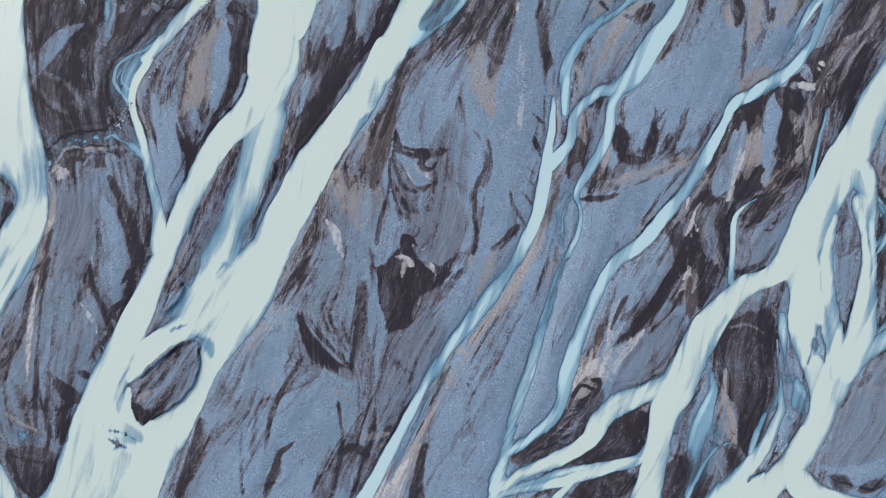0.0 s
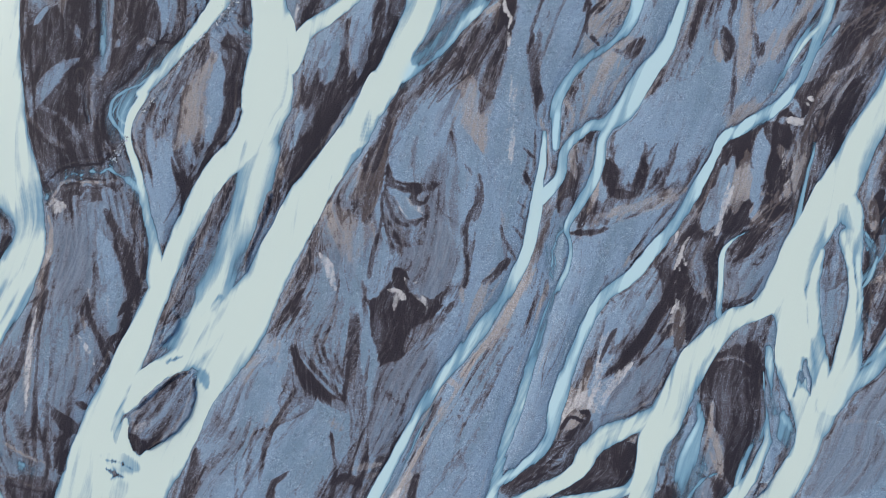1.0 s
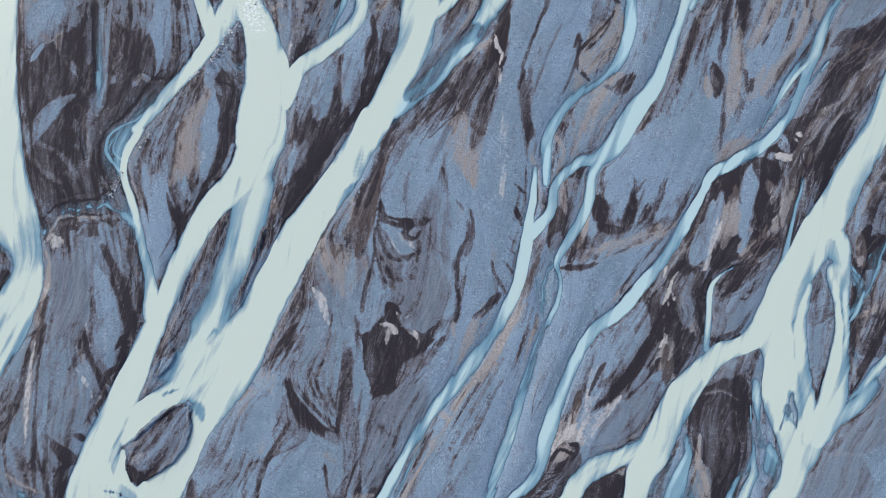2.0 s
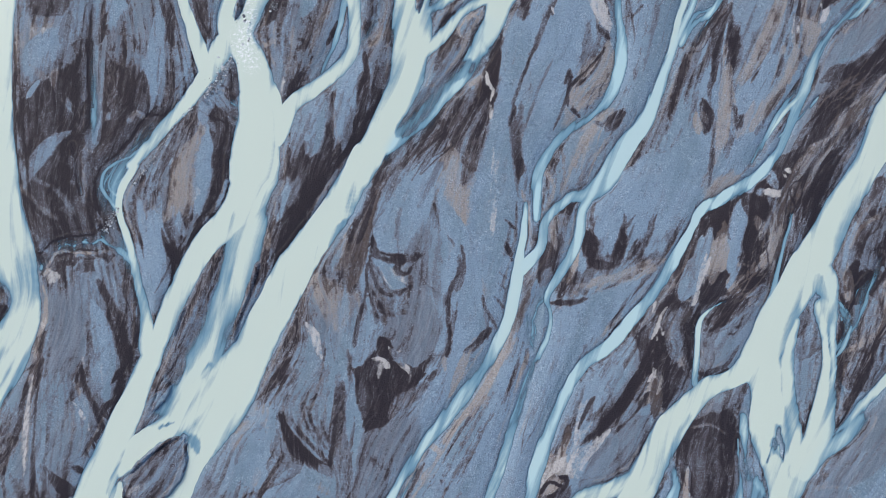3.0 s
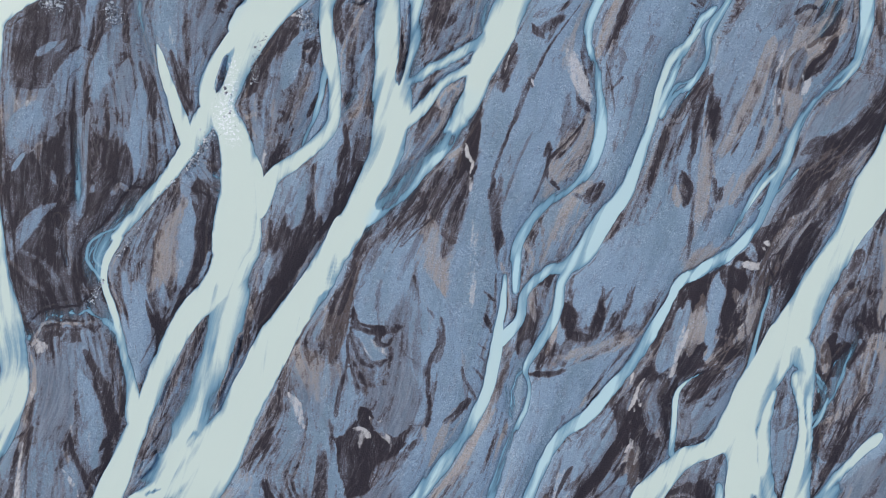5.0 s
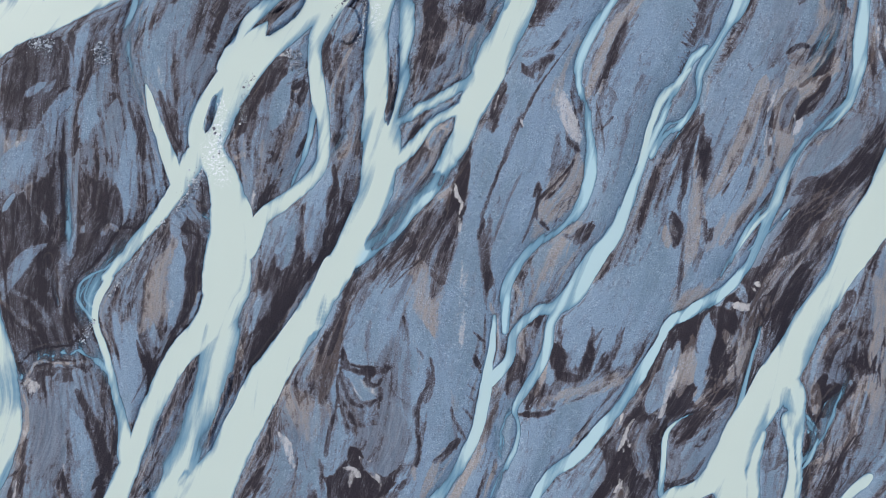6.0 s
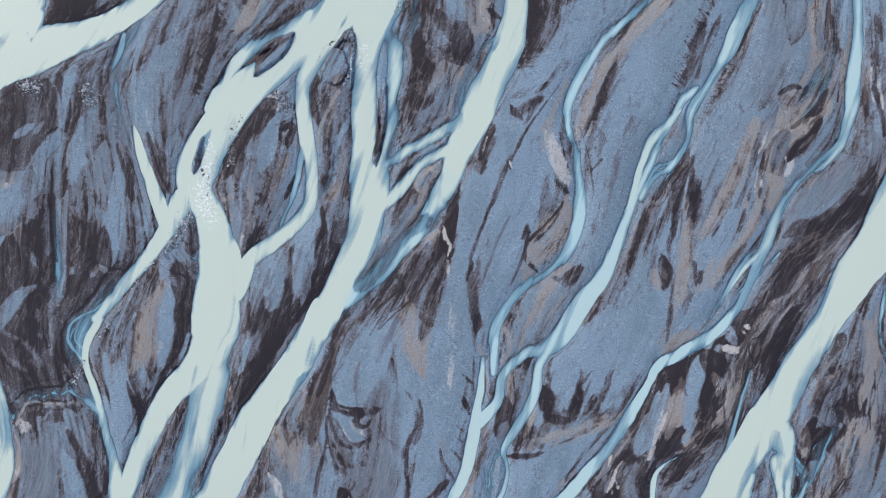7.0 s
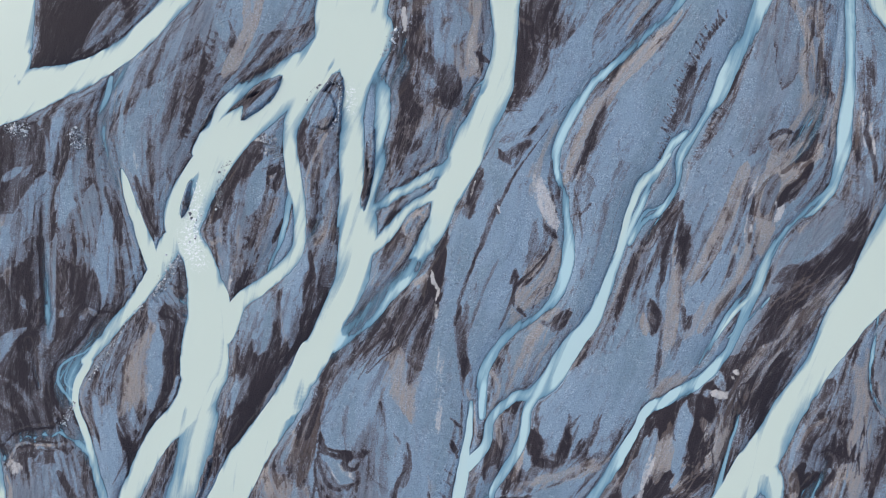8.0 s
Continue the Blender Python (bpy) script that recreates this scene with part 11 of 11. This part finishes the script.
def lenses(wide, long, seed):
    """Bars drawn out along the streams: a chance value for each, and how far a spot lies from its rim."""
    u = (across + 1.6 * (value_noise(4.0, seed) - 0.5) + 0.7 * (value_noise(1.3, seed + 1) - 0.5)) / wide
    v = (along + 5.0 * (value_noise(6.0, seed + 2) - 0.5)) / long
    i, j = np.floor(u).astype(int), np.floor(v).astype(int)
    table = np.random.default_rng(seed).random((128, 128, 3)).astype(np.float32)
    first, second, chance = np.full_like(u, 9.0), np.full_like(u, 9.0), np.zeros_like(u)
    for di in (-1, 0, 1):
        for dj in (-1, 0, 1):
            cell = table[(j + dj) % 128, (i + di) % 128]
            d = np.hypot(i + di + cell[..., 0] - u, j + dj + cell[..., 1] - v)
            nearer = d < first
            second = np.where(nearer, first, np.minimum(second, d))
            chance = np.where(nearer, cell[..., 2], chance)
            first = np.where(nearer, d, first)
    return chance, (second - first) * wide


bar, bar_rim = lenses(6.0, 26.0, 31)
tongue, tongue_rim = lenses(3.0, 17.0, 41)
sliver, sliver_rim = lenses(1.1, 8.0, 47)

# threads of seeping water and washed silt, each a wandering line down the plain
trails = {"D": np.zeros_like(X), "P": np.zeros_like(X)}
for kind, count, steps, sway in (("D", 2600, 90, 0.3), ("P", 2300, 70, 0.5)):
    px, py = rng.uniform(LEFT, RIGHT, count), rng.uniform(SOUTH, NORTH, count)
    phase, pace, fat = rng.uniform(0, 6.28, count), rng.uniform(0.25, 0.9, count), rng.uniform(0.25, 1.0, count)
    for step in range(steps):
        i = np.clip(((px - LEFT) / STEP + 50).astype(int), 51, NX - 52)
        j = np.clip(((py - SOUTH) / STEP + 50).astype(int), 51, NY - 52)
        strength = fat * math.sin(math.pi * (step + 1) / (steps + 1)) ** 0.6
        for dj, di, share in ((0, 0, 1.0), (0, 1, 0.55), (0, -1, 0.55), (1, 0, 0.55), (-1, 0, 0.55)):
            np.maximum.at(trails[kind], (j + dj, i + di), strength * share)
        turn = sway * np.sin(phase + step * pace * 0.25)
        fx, fy = flow_x[j, i], flow_y[j, i]
        px += 0.2 * (fx * np.cos(turn) - fy * np.sin(turn))
        py += 0.2 * (fx * np.sin(turn) + fy * np.cos(turn))

# a few D and P strokes hold bank shadow and highlights as colour
# sediments, laid one over the other: B clean blue-grey gravel, M dull gravel, G grey silt, N mixed sand, D brown sand,
# K black wet sand, R rust-brown sand, T tan silt, P pale silt. For each: darkness, tan, grey silt, pale silt, evenness (None: as it was)
SORTS = {"B": (0.08, 0.0, 0.0, 0.0, 1.0), "M": (0.36, 0.03, 0.25, 0.0, 0.75), "G": (0.34, 0.0, 1.0, 0.0, 0.8), "N": (0.53, 0.15, 0.8, 0.0, 0.0),
         "D": (0.74, 0.05, 0.0, 0.0, 0.5), "K": (1.06, 0.0, 0.0, 0.0, 0.9), "R": (0.8, 0.7, 0.0, 0.0, 0.7), "T": (None, 0.9, None, None, 0.4), "P": (None, None, None, 1.0, 0.6)}
lay = [np.full_like(X, v) for v in (0.30, 0.05, 0.0, 0.0, 0.3)]
crumb = 0.7 * value_noise(0.5, 81) + 0.5 * np.random.default_rng(82).random(X.shape, dtype=np.float32) - 0.6
for kind, amount, soft, line in STROKES:
    s, _, _, at = inside(smooth_line(pointed(line)), 2.5 * soft + 2.0, bent=WAVY if soft > 0.6 else TIGHT if soft > 0.15 else CLOSE)
    s = s + (streak[at] - 0.5) * (0.08 + 0.9 * soft) + (hatch[at] - 0.5) * (0.04 + 0.7 * soft) + crumb[at] * (0.08 + 0.75 * soft)
    t = np.clip(0.5 + s / (0.15 + 1.5 * soft), 0, 1)
    t = t * t * (3 - 2 * t) * amount
    for layer, aim in zip(lay, SORTS[kind]):
        if aim is not None:
            layer[at] += (aim - layer[at]) * t
    if kind == "T":
        lay[0][at] *= 1 - 0.35 * t
layers = {"D": lay[0], "T": lay[1], "G": lay[2], "P": lay[3]}
clean = lay[4]
busy = 1 - 0.8 * clean
calm = 1 - 0.6 * np.clip(layers["G"], 0, 1)
rim = np.exp(-bar_rim / 0.7) * (0.3 + bar) + 0.5 * np.exp(-tongue_rim / 0.4) * tongue
# cut-bank shade put into the sediment's darkness as a thin line at the shore
bank_shade = np.exp(-(((shore + 0.15) / 0.16) ** 2)) * np.clip(3.0 * value_noise(16.0, 18) - 1.2, 0, 1)
dark = layers["D"] + busy * calm * (0.65 * (streak - 0.5) + 0.26 * (bar - 0.5) + 0.32 * (tongue - 0.5) + 0.14 * (sliver - 0.5) + 0.3 * (rim - 0.25) + 0.15 * trails["D"])
# thin dark line one to two metres back from the shore, in broken stretches
bank_line = np.exp(-(((shore + 1.1 + 1.0 * value_noise(8.0, 22)) / 0.14) ** 2)) * np.clip(3.0 * value_noise(12.0, 23) - 1.4, 0, 1)
even = 1 - 0.65 * np.clip((layers["D"] - 0.7) / 0.3, 0, 1)
dark += (0.12 + 1.3 * busy) * even * (fine - 0.5)
dark += even * (0.22 * (coarse - 0.5) + 0.22 * (flow_noise(2.5, 30.0, 26) - 0.5) + 0.12 * (flow_noise(0.8, 12.0, 27) - 0.5))
dark += 0.5 * bank_line + even * (0.16 * (bar - 0.5) + 0.1 * (tongue - 0.5) + 0.22 * rim) - 0.10 + 0.12 * (value_noise(3.0, 15) - 0.5) + 0.12 * (value_noise(10.0, 19) - 0.5) + 0.2 * (value_noise(22.0, 24) - 0.5) * flow_noise(4.0, 30.0, 25) + 0.5 * bank_shade
tan = layers["T"] * (0.5 + 0.9 * (0.5 * hatch + 0.5 * fine)) + 0.2 * (streak - 0.55) + 0.6 * np.clip(tongue - 0.75, 0, 1) * busy + 0.5 * np.clip(bar - 0.8, 0, 1)
margin = np.exp(-(((shore + 0.55 + 0.5 * value_noise(5.0, 28)) / 0.4) ** 2)) * np.clip(4.0 * value_noise(11.0, 29) - 1.8, 0, 1)
tan += 0.6 * margin * (0.4 + hatch)
silt = np.clip(layers["G"] + 0.9 * np.clip(bar - 0.62, 0, 1) * (1 - clean), 0, 1)
pale = layers["P"] * (0.1 + 0.7 * fine + 0.6 * hatch + 0.4 * crumb) + 0.35 * trails["P"] * np.clip(layers["D"] + layers["T"] - 0.2, 0, 1) * busy
dark -= 0.4 * trails["P"] * np.clip(layers["D"] - 0.3, 0, 1) * (1 - 0.9 * clean)
busy = 0.22 + 0.6 * busy * calm

# the ground's height: beds below the water's level, low banks and bars above it
wet = depth - rise
bank = 0.06 + 0.34 * (1 - np.exp(np.minimum(shore, 0) / 1.6)) + 0.35 * (value_noise(14.0, 16) + 0.5 * value_noise(5.0, 17) - 0.4) * (1 - np.exp(np.minimum(shore, 0) / 5.0))
bank += 0.10 * (streak - 0.5) + 0.05 * (fine - 0.5) - 0.10 * np.clip(dark - 0.4, 0, 1)
height = np.where(depth > 0, np.maximum(-depth, -depth + rise * 1.0), np.maximum(bank, 0.03))
height = np.where((depth > 0) & (height > 0), np.minimum(height, 0.5), height)
# reaches where the water runs thin over its bed
thin = np.ones_like(X)
for share, soft, line in SHALLOWS:
    s, _, _, at = inside(smooth_line(pointed(line, 0.6)), 4.0, bent=TIGHT)
    t = np.clip(0.5 + (s + (hatch[at] - 0.5) * 0.9) / (0.4 + soft), 0, 1)
    thin[at] *= 1 - share * t * t * (3 - 2 * t)
height = np.where(height < 0, height * thin, height)
water_depth = np.clip(-height, 0, 2)


def sheet(name, keep, z, layers_of, material, parent=None):
    """One mesh of the grid's cells that keep picks, with a value a vertex for each layer."""
    rows, cols = np.nonzero(keep)
    corner = rows * NX + cols
    quads = np.stack([corner, corner + 1, corner + 1 + NX, corner + NX], 1)
    used, flat = np.unique(quads.ravel(), return_inverse=True)
    mesh = bpy.data.meshes.new(name)
    mesh.vertices.add(len(used))
    mesh.vertices.foreach_set("co", np.stack([X.ravel()[used], Y.ravel()[used], z.ravel()[used]], 1).astype(np.float32).ravel())
    mesh.loops.add(len(flat))
    mesh.loops.foreach_set("vertex_index", flat.astype(np.int32))
    mesh.polygons.add(len(quads))
    mesh.polygons.foreach_set("loop_start", np.arange(0, len(flat), 4, dtype=np.int32))
    mesh.polygons.foreach_set("use_smooth", np.ones(len(quads), dtype=bool))
    mesh.update(calc_edges=True)
    for key, values in layers_of.items():
        layer = mesh.attributes.new(key, "FLOAT", "POINT")
        layer.data.foreach_set("value", np.ascontiguousarray(values.ravel()[used], dtype=np.float32))
    mesh.materials.append(material)
    ob = new(name, mesh)
    ob.parent = parent
    return ob


COATS = {"dark": dark, "tan": tan, "pale": pale, "silt": silt, "busy": busy, "streak": streak, "along": along, "across": across}

# bars that water closes in on all sides are islands of their own; the plain goes on under them
dry = height > 0.0
island = np.zeros(dry.shape, np.int32)
seen = ~dry
seen[:50], seen[-50:], seen[:, :50], seen[:, -50:] = True, True, True, True
found = []
for start in zip(*np.nonzero(dry[::8, ::8])):
    start = (start[0] * 8, start[1] * 8)
    if seen[start]:
        continue
    pile, spots, closed = [start], [], True
    seen[start] = True
    while pile:
        j, i = pile.pop()
        spots.append((j, i))
        for b, a in ((j + 1, i), (j - 1, i), (j, i + 1), (j, i - 1)):
            if b < 51 or a < 51 or b > NY - 52 or a > NX - 52:
                closed = False
            elif not seen[b, a]:
                seen[b, a] = True
                pile.append((b, a))
    if closed and len(spots) * STEP * STEP > 5.0:
        spots = np.array(spots)
        found.append(spots)
        island[spots[:, 0], spots[:, 1]] = len(found)
bed = height - 0.3 * (island > 0)


def patches(mask):
    """The connected patches of a mask of cells, as lists of rows and columns."""
    left, made = mask.copy(), []
    for start in zip(*np.nonzero(mask)):
        if not left[start]:
            continue
        pile, spots = [start], []
        left[start] = False
        while pile:
            j, i = pile.pop()
            spots.append((j, i))
            for b, a in ((j + 1, i), (j - 1, i), (j, i + 1), (j, i - 1)):
                if 0 <= b < left.shape[0] and 0 <= a < left.shape[1] and left[b, a]:
                    left[b, a] = False
                    pile.append((b, a))
        made.append(np.array(spots).T)
    return made


for number, spots in enumerate(found, 1):
    own = island == number
    wide = own.copy()
    for _ in range(2):
        grown = wide.copy()
        grown[1:] |= wide[:-1]
        grown[:-1] |= wide[1:]
        grown[:, 1:] |= wide[:, :-1]
        grown[:, :-1] |= wide[:, 1:]
        wide = grown
    keep = wide[:-1, :-1] & wide[1:, :-1] & wide[:-1, 1:] & wide[1:, 1:]
    gloom, span = dark[own].mean(), len(spots) * STEP * STEP
    isle = new("gravel_island")
    middle = spots.mean(0).astype(int)
    isle.location = (xs[middle[1]], ys[middle[0]], 0.0)
    sandy = keep & (layers["D"][:-1, :-1] > 0.5)
    for rows_of, cols_of in patches(sandy):
        if len(rows_of) < 300:
            sandy[rows_of, cols_of] = False
    for rows_of, cols_of in patches(keep & ~sandy):
        if len(rows_of) < 300:
            sandy[rows_of, cols_of] = True
    flats = [("sand_flat", p) for p in patches(sandy)] + [("gravel_flat", p) for p in patches(keep & ~sandy)]
    for name, spot in flats:
        piece = np.zeros(keep.shape, bool)
        piece[spot[0], spot[1]] = True
        flat = sheet(name, piece, height + 0.005, COATS, SEDIMENT, isle)
        flat.matrix_parent_inverse = Matrix.Translation(-isle.location)
    size = "long" if span > 250 else "small" if span < 40 else "low"
    cover = "dark wet sand and silt" if gloom > 0.55 else "streaked grey silt and sand" if gloom > 0.38 else "blue-grey gravel"
    tagged(isle, size + " river island of " + cover + " between channels", "island", "islands of the braided river")

ground = sheet("ground", np.ones((NY - 1, NX - 1), bool), bed, COATS, SEDIMENT)
tagged(ground, "braided glacial outwash plain of blue-grey gravel, dark sand and tan silt", "ground", kind="structure")

# foam where the water breaks over stones
foam = np.zeros_like(X)
for line in [[(-33.7, 80.8, 1.2), (-34.6, 75.1, 3.0), (-35.5, 69.3, 4.6), (-34.0, 65.2, 2.8)], [(-2.1, 100.0, 1.6), (-2.2, 96.6, 1.6)]]:
    s, _, _, at = inside(smooth_line(line), 3.0)
    foam[at] = np.maximum(foam[at], np.clip(0.5 + s / 4.0, 0, 1))
surface = 0.015 * (streak - 0.5) + 0.05 * foam * (value_noise(0.8, 21) - 0.3)
cell_wet = np.maximum.reduce([water_depth[:-1, :-1], water_depth[1:, :-1], water_depth[:-1, 1:], water_depth[1:, 1:]]) > 0
cell_owner = np.maximum.reduce([owner[:-1, :-1], owner[1:, :-1], owner[:-1, 1:], owner[1:, 1:]])
for index, (label, *_) in enumerate(CHANNELS):
    keep = cell_wet & (cell_owner == index)
    if keep.sum() > 20:
        stream = sheet("river_channel", keep, surface, {"depth": water_depth, "milk": milk, "streak": streak, "foam": foam, "along": along, "across": across}, WATER)
        tagged(stream, label, "river", "channels of the braided river", "structure")


# ---- boulders and cobbles on the stony rims ----
def ground_at(x, y):
    i, j = int((x - LEFT) / STEP + 50.5), int((y - SOUTH) / STEP + 50.5)
    return float(height[j, i])


def stone_shape(seed, size=1.0):
    """A worn, uneven, slightly flat stone."""
    bm = bmesh.new()
    bmesh.ops.create_icosphere(bm, subdivisions=2, radius=size)
    shift = Vector((seed * 7.3, seed * 3.1, seed * 1.7))
    for v in bm.verts:
        swell = 1 + 0.45 * noise.noise(v.co * (1.1 / size) + shift) + 0.15 * noise.noise(v.co * (3.0 / size) + shift)
        v.co = Vector((v.co.x * swell * 1.15, v.co.y * swell * 0.9, v.co.z * swell * 0.62))
    mesh = bpy.data.meshes.new("boulder")
    bm.to_mesh(mesh)
    bm.free()
    mesh.materials.append(BOULDER)
    return mesh


STONES = [stone_shape(k) for k in range(8)]
picker = random.Random(5)


def stony_rim(label, count, small, largest, *line):
    """Boulders along a line x, y, width, each a thing of its own, and a litter of cobbles between them."""
    path = smooth_line(line)
    spots = []
    while len(spots) < count + small:
        k = picker.randrange(len(path) - 1)
        s, side = picker.random(), picker.gauss(0, 0.3)
        a, b = path[k], path[k + 1]
        if np.hypot(*(b - a)[:2]) < picker.random() * max(np.hypot(*np.diff(path[:, :2], axis=0).T)):
            continue
        d = (b - a)[:2] / max(np.hypot(*(b - a)[:2]), 1e-6)
        spots.append((a[:2] + s * (b - a)[:2] + side * a[2] * np.array([d[1], -d[0]])))
    for x, y in spots[:count]:
        size = largest * picker.uniform(0.35, 1.0) ** 1.5
        stone = new("boulder", STONES[picker.randrange(8)])
        stone.matrix_basis = pose(x, y, max(ground_at(x, y), -0.15) + 0.25 * size, picker.uniform(-12, 12), picker.uniform(-12, 12), picker.uniform(0, 360)) @ Matrix.Diagonal((size, size, size, 1))
        tagged(stone, label, "boulder", "boulders of the stony rims")
    verts, faces = [], []
    base = ((1, 0, 0), (0.3, 0.95, 0), (-0.8, 0.6, 0), (-0.8, -0.6, 0), (0.3, -0.95, 0), (0.1, 0.1, 0.7), (0, 0, -0.6))
    for x, y in spots[count:]:
        size, turn, z = picker.uniform(0.06, 0.16), picker.uniform(0, 6.28), max(ground_at(x, y), -0.08) + 0.03
        first, c, s = len(verts), math.cos(turn), math.sin(turn)
        for p, q, r in base:
            wob = size * picker.uniform(0.8, 1.2)
            verts.append((x + wob * (p * c - q * s), y + wob * (p * s + q * c), z + wob * r))
        for k in range(5):
            faces.append((first + k, first + (k + 1) % 5, first + 5))
            faces.append((first + (k + 1) % 5, first + k, first + 6))
    mesh = bpy.data.meshes.new("cobbles")
    mesh.from_pydata(verts, [], faces)
    mesh.materials.append(COBBLE)
    tagged(new("cobbles", mesh), "scattered wet grey cobbles among the boulders, some whitened for glints and foam", "cobbles", kind="stuff")


stony_rim("wet pale-grey rounded boulder on a dark gravel flat", 36, 420, 0.34, (-74.1, 93.5, 2.6), (-71.3, 92.7, 3.3), (-68.9, 91.9, 2.8))
stony_rim("wet pale-grey rounded boulder on a dark gravel flat", 36, 420, 0.34, (-59.5, 92.9, 1.9), (-58.3, 90.3, 3.3), (-57.5, 88.3, 2.8))
stony_rim("dark wet boulder on the gravel spit below the rapids", 40, 420, 0.34, (-37.6, 67.0, 2.1), (-39.3, 65.3, 2.6), (-41.2, 61.8, 2.1), (-43.5, 58.5, 1.6))
stony_rim("wet glinting boulder along the bank of the rapid arm", 30, 260, 0.3, (-45.6, 56.9, 0.9), (-49.2, 53.4, 0.9), (-52.0, 48.3, 0.9), (-55.9, 43.0, 1.4), (-58.1, 40.4, 0.9))
stony_rim("small pale boulder in the mouth of a blue stream", 22, 160, 0.28, (-61.0, 35.9, 0.9), (-62.2, 33.3, 1.6), (-63.8, 31.0, 1.4))
stony_rim("pale foam-washed boulder at the head of the dark island", 34, 300, 0.34, (-20.7, 90.6, 0.9), (-18.4, 89.0, 3.0), (-17.0, 86.5, 1.4))
stony_rim("dark wet boulder on the black sand of the island", 26, 240, 0.28, (-26.8, 86.5, 1.6), (-29.4, 82.0, 1.6), (-29.1, 76.2, 2.1))
stony_rim("grey boulder in the ring round a still pool", 36, 280, 0.3, (-11.5, 96.7, 0.5), (-10.2, 99.8, 0.7), (-7.5, 101.4, 0.7), (-4.9, 101.1, 0.7), (-4.2, 98.3, 0.7), (-4.7, 94.9, 0.6), (-6.1, 92.3, 0.6))
stony_rim("white foam-washed boulder beside the river confluence", 24, 240, 0.36, (7.4, 112.2, 1.8), (5.6, 109.1, 1.6), (4.3, 106.7, 1.1))
stony_rim("half-drowned boulder in the white water of the rapids", 16, 60, 0.4, (-34.6, 76.2, 3.0), (-35.3, 70.4, 4.2), (-33.0, 66.9, 2.3))
